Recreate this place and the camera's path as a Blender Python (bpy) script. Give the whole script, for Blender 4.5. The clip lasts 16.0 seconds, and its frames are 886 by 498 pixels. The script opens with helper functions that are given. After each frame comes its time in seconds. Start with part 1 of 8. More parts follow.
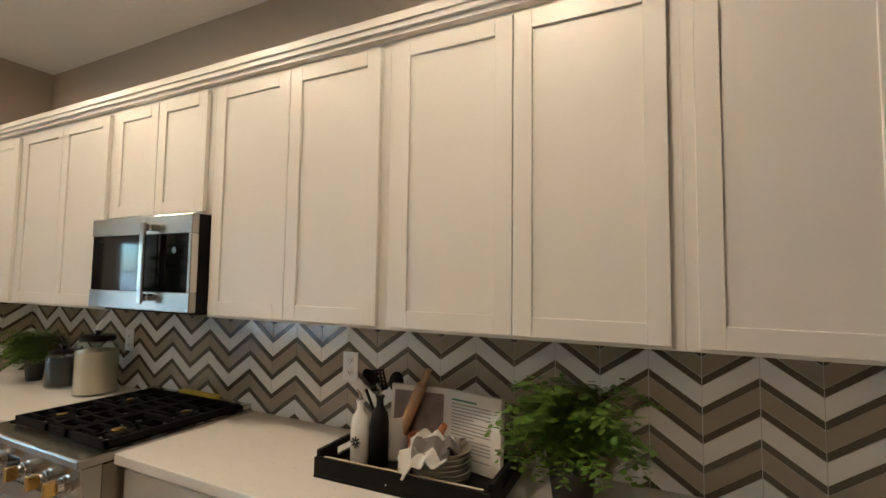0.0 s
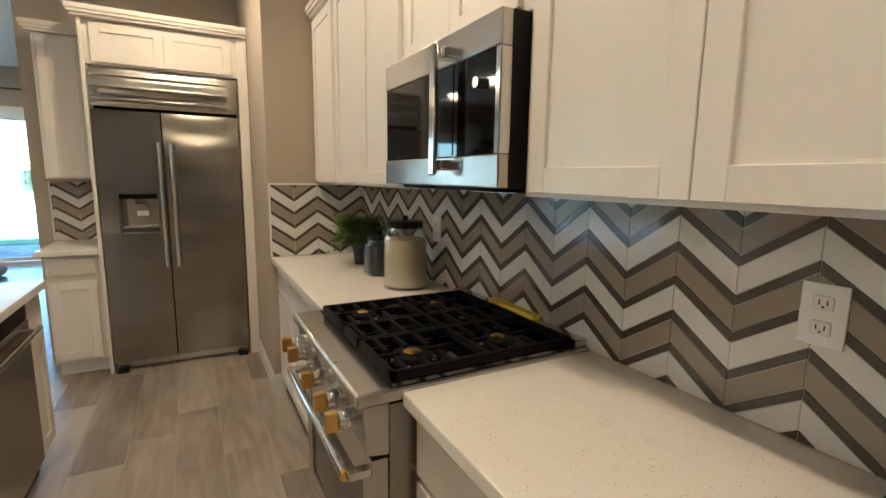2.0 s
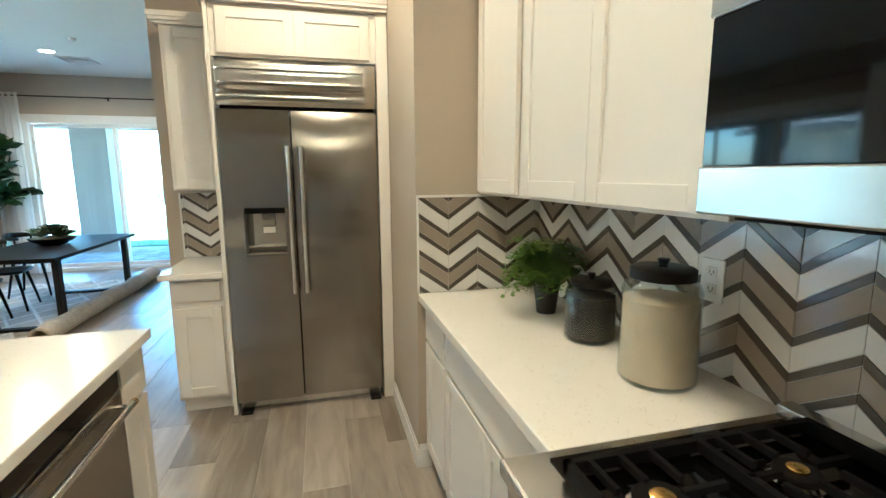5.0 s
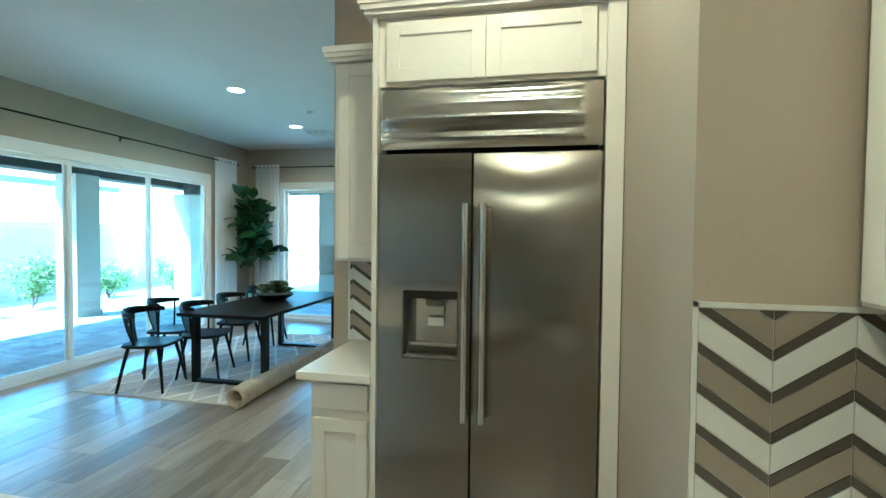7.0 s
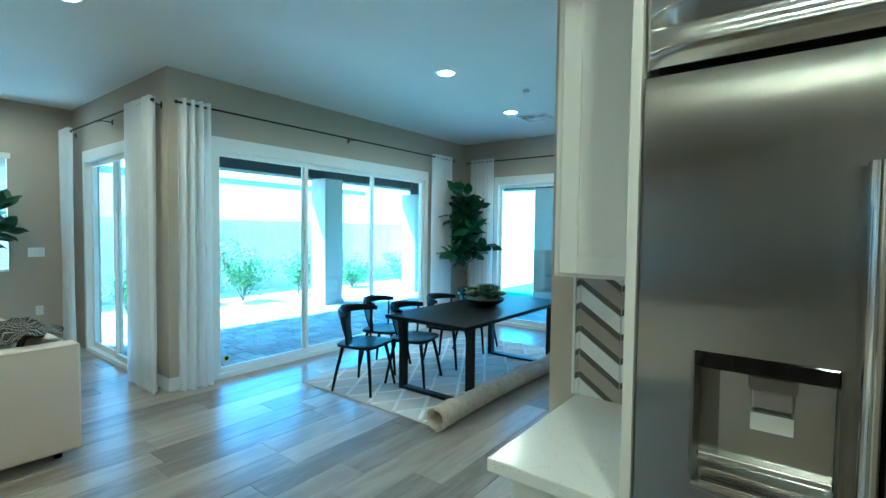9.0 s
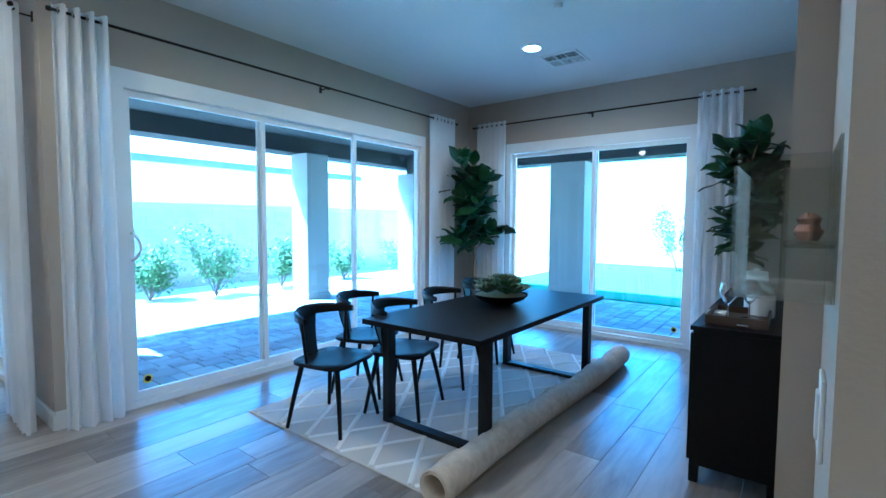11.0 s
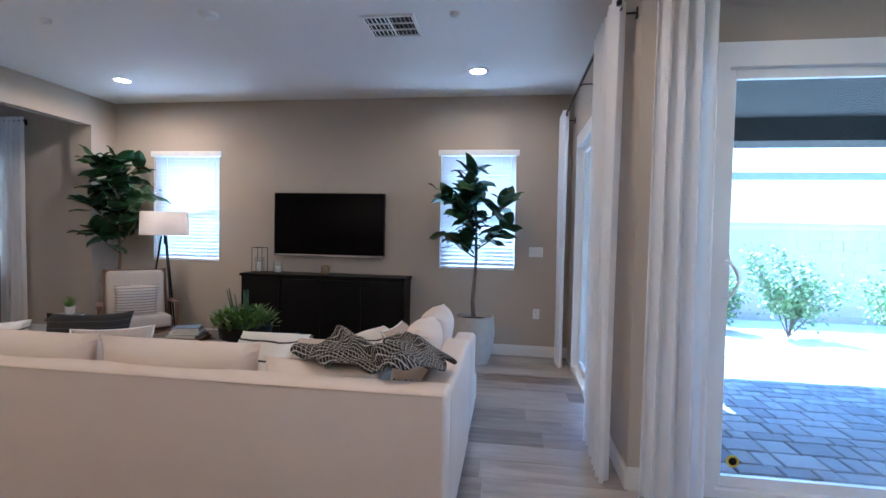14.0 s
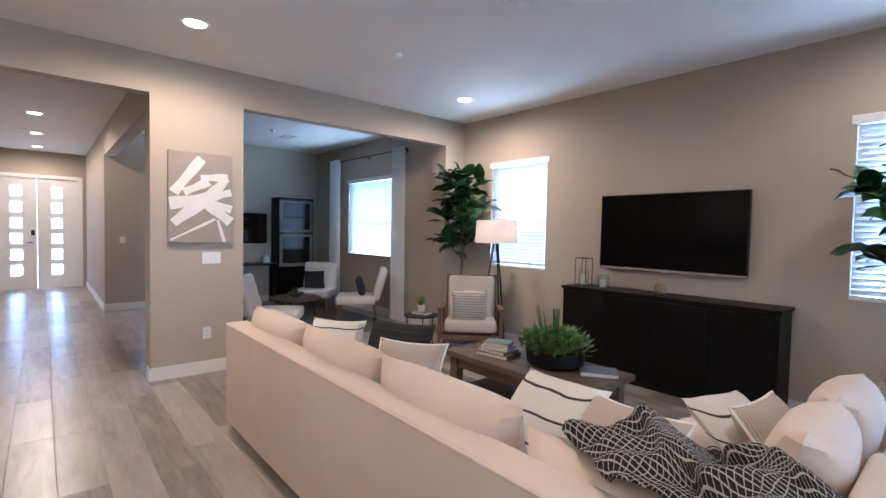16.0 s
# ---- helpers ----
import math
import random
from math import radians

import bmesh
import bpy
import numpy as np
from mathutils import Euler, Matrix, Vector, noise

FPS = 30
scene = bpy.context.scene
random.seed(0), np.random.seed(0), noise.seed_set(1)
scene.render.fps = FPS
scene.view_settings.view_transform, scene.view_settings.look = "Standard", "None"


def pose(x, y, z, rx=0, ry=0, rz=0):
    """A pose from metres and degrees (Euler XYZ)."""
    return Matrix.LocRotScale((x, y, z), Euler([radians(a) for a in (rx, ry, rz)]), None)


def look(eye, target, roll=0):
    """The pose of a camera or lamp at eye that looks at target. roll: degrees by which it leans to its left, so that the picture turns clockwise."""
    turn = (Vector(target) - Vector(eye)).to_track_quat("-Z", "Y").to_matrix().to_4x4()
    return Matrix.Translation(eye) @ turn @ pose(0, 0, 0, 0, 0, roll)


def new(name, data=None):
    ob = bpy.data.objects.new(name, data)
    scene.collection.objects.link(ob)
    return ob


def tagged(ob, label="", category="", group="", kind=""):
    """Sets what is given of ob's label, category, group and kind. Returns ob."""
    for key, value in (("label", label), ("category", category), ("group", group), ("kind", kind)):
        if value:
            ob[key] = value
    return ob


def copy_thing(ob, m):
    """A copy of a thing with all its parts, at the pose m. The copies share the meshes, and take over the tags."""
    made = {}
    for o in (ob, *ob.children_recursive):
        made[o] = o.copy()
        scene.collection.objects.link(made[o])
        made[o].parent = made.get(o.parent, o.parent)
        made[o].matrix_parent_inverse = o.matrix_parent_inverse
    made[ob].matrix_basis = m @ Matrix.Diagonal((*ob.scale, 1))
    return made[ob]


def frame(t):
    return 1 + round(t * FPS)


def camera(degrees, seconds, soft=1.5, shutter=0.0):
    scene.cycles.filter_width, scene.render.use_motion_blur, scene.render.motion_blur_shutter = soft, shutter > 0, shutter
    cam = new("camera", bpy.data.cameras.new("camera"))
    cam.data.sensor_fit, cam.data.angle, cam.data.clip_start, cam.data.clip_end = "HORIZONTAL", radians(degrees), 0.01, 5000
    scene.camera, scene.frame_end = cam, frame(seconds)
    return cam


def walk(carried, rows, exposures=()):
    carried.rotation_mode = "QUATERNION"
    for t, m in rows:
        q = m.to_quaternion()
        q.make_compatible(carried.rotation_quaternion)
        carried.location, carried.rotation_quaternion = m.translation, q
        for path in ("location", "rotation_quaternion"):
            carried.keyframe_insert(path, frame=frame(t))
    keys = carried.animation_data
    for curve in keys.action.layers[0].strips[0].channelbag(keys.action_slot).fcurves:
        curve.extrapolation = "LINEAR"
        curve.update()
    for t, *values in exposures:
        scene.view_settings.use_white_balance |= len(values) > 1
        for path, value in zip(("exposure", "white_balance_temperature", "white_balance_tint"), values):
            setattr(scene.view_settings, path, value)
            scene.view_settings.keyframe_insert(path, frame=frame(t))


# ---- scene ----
cam = camera(87.2, 16.0)
PATH = [
    (0, (0.252, 0.293, 1.592), (-0.637, 2.08, 1.722), 0.8),
    (0.5, (0.111, 0.479, 1.587), (-1.141, 2.038, 1.61), 0.8),
    (1, (-0.134, 0.635, 1.598), (-1.6, 1.993, 1.674), 0.7),
    (1.5, (-0.38, 0.789, 1.561), (-2.028, 1.921, 1.559), 0.8),
    (2, (-0.609, 0.906, 1.459), (-2.35, 1.843, 1.157), 0.8),
    (2.5, (-0.755, 0.845, 1.435), (-2.452, 1.713, 0.832), 0.7),
    (3, (-0.89, 0.75, 1.415), (-2.512, 1.635, 0.656), 0.9),
    (3.5, (-1.0, 0.765, 1.34), (-2.508, 1.665, 0.382), 1.0),
    (4, (-1.172, 0.855, 1.375), (-2.798, 1.65, 0.53), 0.9),
    (4.5, (-1.335, 0.920, 1.409), (-3.129, 1.580, 0.819), 0.1),
    (4.7, (-1.433, 0.890, 1.480), (-3.28, 1.515, 1.04), 0.3),
    (6.8, (-2.58, 0.997, 1.555), (-4.56, 0.718, 1.50), 0.7),
    (7, (-2.685, 0.996, 1.551), (-4.647, 0.609, 1.491), 0.6),
    (7.5, (-2.946, 1.027, 1.566), (-4.767, 0.2, 1.523), 0.8),
    (8, (-3.158, 0.923, 1.551), (-4.837, -0.163, 1.495), 0.6),
    (8.5, (-3.365, 0.738, 1.562), (-4.991, -0.426, 1.507), 0.7),
    (8.7, (-3.415, 0.692, 1.566), (-5.003, -0.512, 1.489), 0.8),
    (10.8, (-4.512, -0.131, 1.397), (-6.1, -1.344, 1.306), 0.3),
    (11, (-4.59, -0.202, 1.402), (-6.174, -1.417, 1.281), 0.3),
    (11.5, (-4.721, -0.445, 1.38), (-6.25, -1.73, 1.289), 0.1),
    (12, (-4.807, -0.605, 1.373), (-6.151, -2.085, 1.32), 0.2),
    (12.5, (-4.867, -0.776, 1.372), (-5.678, -2.604, 1.409), 0.6),
    (13, (-4.9, -0.927, 1.403), (-5.229, -2.9, 1.411), 1.0),
    (13.5, (-4.846, -1.148, 1.401), (-4.842, -3.147, 1.354), 1.1),
    (14, (-4.728, -1.356, 1.418), (-4.447, -3.335, 1.352), 1.2),
    (14.5, (-4.766, -1.578, 1.443), (-4.048, -3.444, 1.39), 1.3),
    (15, (-4.803, -1.798, 1.488), (-3.722, -3.48, 1.441), 1.1),
    (15.5, (-4.693, -1.972, 1.48), (-3.38, -3.478, 1.388), 1.2),
    (16, (-4.563, -2.166, 1.468), (-3.049, -3.471, 1.39), 1.2),
]
EXPOSURES = [(0.0, 3.3, 4620, -5), (2.0, 3.5, 4620, -7), (4.5, 4.05, 4320, -12), (7.0, 3.65, 3800, -28), (8.5, 3.6, 3350, -32), (11.0, 3.4, 3350, -10), (12.5, 3.2, 3700, -2), (13.5, 3.3, 3950, 4), (15.0, 3.55, 3900, 3), (16.0, 3.75, 4100, 5)]
walk(cam, [(t, look(eye, target, roll)) for t, eye, target, roll in PATH], EXPOSURES)

# ---- world, sun ----
SKY, SUN = 0.15, 5.0
world = bpy.data.worlds.new("world")
scene.world = world
world.use_nodes = True
wn = world.node_tree.nodes
sky = wn.new("ShaderNodeTexSky")
sky.sky_type, sky.sun_disc = "NISHITA", False
sky.sun_elevation, sky.sun_rotation = radians(62), radians(140)
wn["Background"].inputs["Strength"].default_value = SKY
world.node_tree.links.new(sky.outputs[0], wn["Background"].inputs[0])
sun = new("sun", bpy.data.lights.new("sun", "SUN"))
sun.data.energy, sun.data.angle, sun.data.color = SUN, radians(0.5), (1.0, 0.95, 0.88)
sun.matrix_world = look((3, -4, 8), (0, 0, 0))

# ---- materials ----
def material(name, colour, rough=0.5, metal=0.0, vary=0.08, scale=8.0, bump=0.0, bump_scale=60.0, random=0.0, **extra):
    """Paint-like surface: two scales of colour variation, fine relief, and random tone from piece to piece."""
    m = bpy.data.materials.new(name)
    m.use_nodes = True
    nt = m.node_tree
    n, l = nt.nodes, nt.links
    b = n["Principled BSDF"]
    b.inputs["Roughness"].default_value, b.inputs["Metallic"].default_value = rough, metal
    tc = n.new("ShaderNodeTexCoord")
    big, small = n.new("ShaderNodeTexNoise"), n.new("ShaderNodeTexNoise")
    big.inputs["Scale"].default_value, small.inputs["Scale"].default_value = scale * 0.15, scale
    big.inputs["Detail"].default_value = small.inputs["Detail"].default_value = 4
    l.new(tc.outputs["Object"], big.inputs["Vector"])
    l.new(tc.outputs["Object"], small.inputs["Vector"])
    add = n.new("ShaderNodeMath")
    add.operation = "ADD"
    l.new(big.outputs["Fac"], add.inputs[0])
    l.new(small.outputs["Fac"], add.inputs[1])
    last = add.outputs[0]
    if random:
        info = n.new("ShaderNodeObjectInfo")
        mad = n.new("ShaderNodeMath")
        mad.operation, mad.inputs[1].default_value = "MULTIPLY_ADD", random
        geo, both, wrap = n.new("ShaderNodeNewGeometry"), n.new("ShaderNodeMath"), n.new("ShaderNodeMath")
        both.operation, wrap.operation = "ADD", "FRACT"
        l.new(info.outputs["Random"], both.inputs[0])
        l.new(geo.outputs["Random Per Island"], both.inputs[1])
        l.new(both.outputs[0], wrap.inputs[0])
        l.new(wrap.outputs[0], mad.inputs[0])
        l.new(last, mad.inputs[2])
        last = mad.outputs[0]
    ramp = n.new("ShaderNodeMapRange")
    ramp.inputs["From Min"].default_value, ramp.inputs["From Max"].default_value = 0.5, 1.5 + random
    ramp.inputs["To Min"].default_value, ramp.inputs["To Max"].default_value = 1 - vary, 1 + vary
    l.new(last, ramp.inputs["Value"])
    mul = n.new("ShaderNodeVectorMath")
    mul.operation, mul.inputs[0].default_value = "SCALE", colour
    l.new(ramp.outputs[0], mul.inputs["Scale"])
    l.new(mul.outputs[0], b.inputs["Base Color"])
    if bump:
        tex, bn = n.new("ShaderNodeTexNoise"), n.new("ShaderNodeBump")
        tex.inputs["Scale"].default_value, bn.inputs["Strength"].default_value, bn.inputs["Distance"].default_value = bump_scale, bump, 0.004
        l.new(tc.outputs["Object"], tex.inputs["Vector"])
        l.new(tex.outputs["Fac"], bn.inputs["Height"])
        l.new(bn.outputs[0], b.inputs["Normal"])
    for key, value in extra.items():
        b.inputs[key.replace("_", " ")].default_value = value
    return m


def emitter(name, colour, strength):
    m = bpy.data.materials.new(name)
    m.use_nodes = True
    b = m.node_tree.nodes["Principled BSDF"]
    b.inputs["Base Color"].default_value = (*colour, 1)
    b.inputs["Emission Color"].default_value, b.inputs["Emission Strength"].default_value = (*colour, 1), strength
    return m


def stretched(m, factors, names=("Noise Texture",)):
    """Stretches a material's noise along an axis, for brushed metal and wood grain."""
    n, l = m.node_tree.nodes, m.node_tree.links
    mp = n.new("ShaderNodeMapping")
    mp.inputs["Scale"].default_value = factors
    l.new(n["Texture Coordinate"].outputs["Object"], mp.inputs[0])
    for node in n:
        if node.type == "TEX_NOISE":
            l.new(mp.outputs[0], node.inputs["Vector"])
    return m


def brushed(m, amount=1.0):
    """Draws a metal's highlights out sideways, as fine vertical brushing does."""
    n, l = m.node_tree.nodes, m.node_tree.links
    t = n.new("ShaderNodeTangent")
    t.direction_type, t.axis = "RADIAL", "Z"
    b = n["Principled BSDF"]
    b.inputs["Anisotropic"].default_value = amount
    l.new(t.outputs[0], b.inputs["Tangent"])


def plank_material():
    """Grey-brown oak-look planks: streaks along x, dark knots, tone from piece to piece."""
    m = bpy.data.materials.new("plank")
    m.use_nodes = True
    n, l = m.node_tree.nodes, m.node_tree.links
    b = n["Principled BSDF"]
    b.inputs["Roughness"].default_value = 0.3
    b.inputs["Specular IOR Level"].default_value = 1.0
    tc, info = n.new("ShaderNodeTexCoord"), n.new("ShaderNodeObjectInfo")
    geo = n.new("ShaderNodeNewGeometry")
    rnd = n.new("ShaderNodeMath")
    rnd.operation = "ADD"
    l.new(info.outputs["Random"], rnd.inputs[0])
    l.new(geo.outputs["Random Per Island"], rnd.inputs[1])
    fr = n.new("ShaderNodeMath")
    fr.operation = "FRACT"
    l.new(rnd.outputs[0], fr.inputs[0])
    comb = n.new("ShaderNodeVectorMath")
    comb.operation = "MULTIPLY_ADD"
    comb.inputs[1].default_value = (1, 1, 1)
    sc = n.new("ShaderNodeVectorMath")
    sc.operation, sc.inputs[0].default_value = "SCALE", (31, 17, 5)
    l.new(fr.outputs[0], sc.inputs["Scale"])
    l.new(geo.outputs["Position"], comb.inputs[0])
    l.new(sc.outputs[0], comb.inputs[2])
    mp = n.new("ShaderNodeMapping")
    mp.inputs["Scale"].default_value = (1.5, 11, 1)
    l.new(comb.outputs[0], mp.inputs[0])
    grain = n.new("ShaderNodeTexNoise")
    grain.inputs["Scale"].default_value, grain.inputs["Detail"].default_value, grain.inputs["Distortion"].default_value = 1.6, 6, 0.7
    l.new(mp.outputs[0], grain.inputs["Vector"])
    mp2 = n.new("ShaderNodeMapping")
    mp2.inputs["Scale"].default_value = (0.9, 2.6, 1)
    l.new(comb.outputs[0], mp2.inputs[0])
    blot = n.new("ShaderNodeTexNoise")
    blot.inputs["Scale"].default_value, blot.inputs["Detail"].default_value = 2.2, 3
    l.new(mp2.outputs[0], blot.inputs["Vector"])
    mix = n.new("ShaderNodeMath")
    mix.operation = "MULTIPLY_ADD"
    mix.inputs[1].default_value = 0.55
    l.new(grain.outputs["Fac"], mix.inputs[0])
    half = n.new("ShaderNodeMath")
    half.operation, half.inputs[1].default_value = "MULTIPLY", 0.45
    l.new(blot.outputs["Fac"], half.inputs[0])
    l.new(half.outputs[0], mix.inputs[2])
    tone = n.new("ShaderNodeMath")
    tone.operation, tone.inputs[1].default_value = "MULTIPLY_ADD", 0.34
    off = n.new("ShaderNodeMath")
    off.operation, off.inputs[1].default_value = "SUBTRACT", 0.17
    l.new(fr.outputs[0], tone.inputs[0])
    l.new(mix.outputs[0], off.inputs[0])
    l.new(off.outputs[0], tone.inputs[2])
    ramp = n.new("ShaderNodeValToRGB")
    e = ramp.color_ramp.elements
    e[0].position, e[0].color = 0.3, (0.175, 0.145, 0.116, 1)
    e[1].position, e[1].color = 0.72, (0.44, 0.39, 0.335, 1)
    mid = ramp.color_ramp.elements.new(0.5)
    mid.color = (0.315, 0.27, 0.225, 1)
    l.new(tone.outputs[0], ramp.inputs[0])
    l.new(ramp.outputs[0], b.inputs["Base Color"])
    bn = n.new("ShaderNodeBump")
    bn.inputs["Strength"].default_value, bn.inputs["Distance"].default_value = 0.25, 0.002
    l.new(grain.outputs["Fac"], bn.inputs["Height"])
    l.new(bn.outputs[0], b.inputs["Normal"])
    return m


def quartz_material():
    """White quartz with small brown and grey specks."""
    m = material("quartz", (0.78, 0.75, 0.70), 0.22, vary=0.03, scale=20)
    n, l = m.node_tree.nodes, m.node_tree.links
    b = n["Principled BSDF"]
    old = b.inputs["Base Color"].links[0].from_socket
    vor, big = n.new("ShaderNodeTexVoronoi"), n.new("ShaderNodeTexNoise")
    vor.inputs["Scale"].default_value, big.inputs["Scale"].default_value = 140, 30
    tc = n["Texture Coordinate"]
    l.new(tc.outputs["Object"], vor.inputs["Vector"])
    l.new(tc.outputs["Object"], big.inputs["Vector"])
    near = n.new("ShaderNodeMath")
    near.operation, near.inputs[1].default_value = "LESS_THAN", 0.20
    l.new(vor.outputs["Distance"], near.inputs[0])
    some = n.new("ShaderNodeMath")
    some.operation, some.inputs[1].default_value = "GREATER_THAN", 0.57
    l.new(big.outputs["Fac"], some.inputs[0])
    both = n.new("ShaderNodeMath")
    both.operation = "MULTIPLY"
    l.new(near.outputs[0], both.inputs[0])
    l.new(some.outputs[0], both.inputs[1])
    mix = n.new("ShaderNodeMix")
    mix.data_type = "RGBA"
    l.new(both.outputs[0], mix.inputs["Factor"])
    l.new(old, mix.inputs[6])
    mix.inputs[7].default_value = (0.42, 0.36, 0.29, 1)
    l.new(mix.outputs[2], b.inputs["Base Color"])
    return m


def glass_material(name="clear_glass", colour=(1, 1, 1), rough=0.0):
    m = bpy.data.materials.new(name)
    m.use_nodes = True
    b = m.node_tree.nodes["Principled BSDF"]
    b.inputs["Base Color"].default_value = (*colour, 1)
    b.inputs["Transmission Weight"].default_value, b.inputs["Roughness"].default_value, b.inputs["IOR"].default_value = 1.0, rough, 1.45
    return m


def pane_material(gloss=0.03, grow=0.45):
    """Thin window glass: nearly all passes straight through, with a faint mirror gloss that grows at grazing views."""
    m = bpy.data.materials.new("window_glass")
    m.use_nodes = True
    n, l = m.node_tree.nodes, m.node_tree.links
    tr, gl, mx, lw, pw, sc = (n.new("ShaderNode" + k) for k in ("BsdfTransparent", "BsdfGlossy", "MixShader", "LayerWeight", "Math", "Math"))
    tr.inputs["Color"].default_value = (0.97, 0.99, 0.985, 1)
    gl.inputs["Roughness"].default_value = 0.0
    pw.operation, pw.inputs[1].default_value = "POWER", 4.0
    sc.operation, sc.inputs[1].default_value, sc.inputs[2].default_value = "MULTIPLY_ADD", grow, gloss
    l.new(lw.outputs["Facing"], pw.inputs[0])
    l.new(pw.outputs[0], sc.inputs[0])
    l.new(sc.outputs[0], mx.inputs[0])
    l.new(tr.outputs[0], mx.inputs[1])
    l.new(gl.outputs[0], mx.inputs[2])
    l.new(mx.outputs[0], n["Material Output"].inputs["Surface"])
    return m


def cloth_material(name, colour, pass_through=0.45, scale=900):
    """Woven cloth that lets some light through."""
    m = material(name, colour, 0.9, vary=0.05, scale=5, bump=0.3, bump_scale=scale)
    n, l = m.node_tree.nodes, m.node_tree.links
    out, b = n["Material Output"], n["Principled BSDF"]
    tl, mx = n.new("ShaderNodeBsdfTranslucent"), n.new("ShaderNodeMixShader")
    tl.inputs["Color"].default_value = (*colour, 1)
    mx.inputs[0].default_value = pass_through
    l.new(b.outputs[0], mx.inputs[1])
    l.new(tl.outputs[0], mx.inputs[2])
    l.new(mx.outputs[0], out.inputs["Surface"])
    return m


PAINT = material("wall_paint", (0.455, 0.395, 0.315), 0.75, vary=0.03, scale=3, bump=0.25, bump_scale=90)
CEIL = material("ceiling_paint", (0.78, 0.77, 0.74), 0.85, vary=0.02, scale=3, bump=0.3, bump_scale=70)
TRIM = material("white_trim", (0.78, 0.77, 0.74), 0.4, vary=0.02)
CAB = material("cabinet_paint", (0.72, 0.69, 0.64), 0.38, vary=0.025, scale=4)
VINYL = material("white_vinyl", (0.80, 0.80, 0.79), 0.35, vary=0.02)
PLANK = plank_material()
QUARTZ = quartz_material()
STEEL = stretched(material("brushed_steel", (0.35, 0.33, 0.295), 0.20, 1.0, vary=0.07, scale=40), (1, 1, 0.03))
brushed(STEEL)
STEELH = stretched(material("brushed_steel_level", (0.55, 0.53, 0.50), 0.24, 1.0, vary=0.06, scale=30), (0.03, 1, 1))
CHROME = material("polished_steel", (0.70, 0.68, 0.65), 0.12, 1.0, vary=0.03)
BRASS = material("brushed_brass", (0.72, 0.47, 0.14), 0.25, 1.0, vary=0.08, scale=40)
BLACKGLASS = material("black_glass", (0.002, 0.002, 0.0022), 0.05, vary=0.1, Specular_IOR_Level=0.4)
SCREEN = material("screen_glass", (0.002, 0.002, 0.0022), 0.12, vary=0.1, Specular_IOR_Level=0.12)
IRON = material("cast_iron", (0.0045, 0.0045, 0.005), 0.7, vary=0.2, scale=60, bump=0.4, bump_scale=400, Specular_IOR_Level=0.12)
BLACK = material("black_paint", (0.003, 0.003, 0.0033), 0.45, vary=0.2, scale=20, Specular_IOR_Level=0.3)
BLACKWOOD = stretched(material("black_stained_wood", (0.0028, 0.0026, 0.0026), 0.42, vary=0.35, scale=12, bump=0.2, bump_scale=80, Specular_IOR_Level=0.18), (1, 8, 8))
WHITETILE = material("white_tile", (0.74, 0.73, 0.70), 0.08, vary=0.05, scale=10, random=0.4)
TAUPETILE = material("taupe_tile", (0.33, 0.285, 0.225), 0.10, vary=0.10, scale=10, random=0.8)
DARKTILE = material("dark_tile", (0.095, 0.082, 0.07), 0.12, vary=0.12, scale=10, random=0.8)
GROUT = material("grout", (0.55, 0.53, 0.49), 0.85, vary=0.05)
GLASS = glass_material()
PANE = pane_material()
CURTAIN = cloth_material("sheer_white_cloth", (0.93, 0.93, 0.94), 0.55)
LEAF = material("fiddle_leaf", (0.025, 0.066, 0.018), 0.42, vary=0.35, scale=14, bump=0.3, bump_scale=40, random=0.8)
FERN = material("fern_green", (0.11, 0.19, 0.02), 0.5, vary=0.4, scale=25)
BARK = material("bark", (0.16, 0.12, 0.085), 0.85, vary=0.3, scale=40, bump=0.6, bump_scale=60)
POT = material("black_pot", (0.015, 0.015, 0.016), 0.5, vary=0.2)
SOIL = material("soil", (0.05, 0.035, 0.025), 0.95, vary=0.3, scale=60, bump=0.8, bump_scale=80)
CONCRETE = material("pale_concrete", (0.46, 0.43, 0.38), 0.8, vary=0.12, scale=14, bump=0.4, bump_scale=70)
LINEN = cloth_material("cream_linen", (0.684, 0.573, 0.464), 0.0, 700)
OFFWHITE = material("white_ceramic", (0.74, 0.72, 0.68), 0.25, vary=0.04)
WOOD = stretched(material("light_wood", (0.40, 0.25, 0.13), 0.5, vary=0.25, scale=20, bump=0.2, bump_scale=60), (1, 1, 0.12))
GLOW = emitter("warm_lamp_disc", (1.0, 0.80, 0.55), 6)
BULB = emitter("warm_bulb", (1.0, 0.78, 0.52), 1.0)

# ---- shape helpers ----
def boxes(*bounds):
    """A bmesh of axis-aligned boxes (x0, x1, y0, y1, z0, z1)."""
    bm = bmesh.new()
    for x0, x1, y0, y1, z0, z1 in bounds:
        vs = [bm.verts.new((x, y, z)) for z in (z0, z1) for y in (y0, y1) for x in (x0, x1)]
        for f in ((0, 2, 3, 1), (4, 5, 7, 6), (0, 1, 5, 4), (2, 6, 7, 3), (0, 4, 6, 2), (1, 3, 7, 5)):
            bm.faces.new([vs[i] for i in f])
    return bm


def bevelled(bm, width=0.003, segments=2):
    bmesh.ops.bevel(bm, geom=bm.edges[:], offset=width, segments=segments, affect="EDGES", profile=0.5)
    return bm


def moved(bm, m):
    bm.transform(m)
    return bm


def joined(*bms):
    first = bms[0]
    for other in bms[1:]:
        me = bpy.data.meshes.new("tmp")
        other.to_mesh(me)
        other.free()
        first.from_mesh(me)
        bpy.data.meshes.remove(me)
    return first


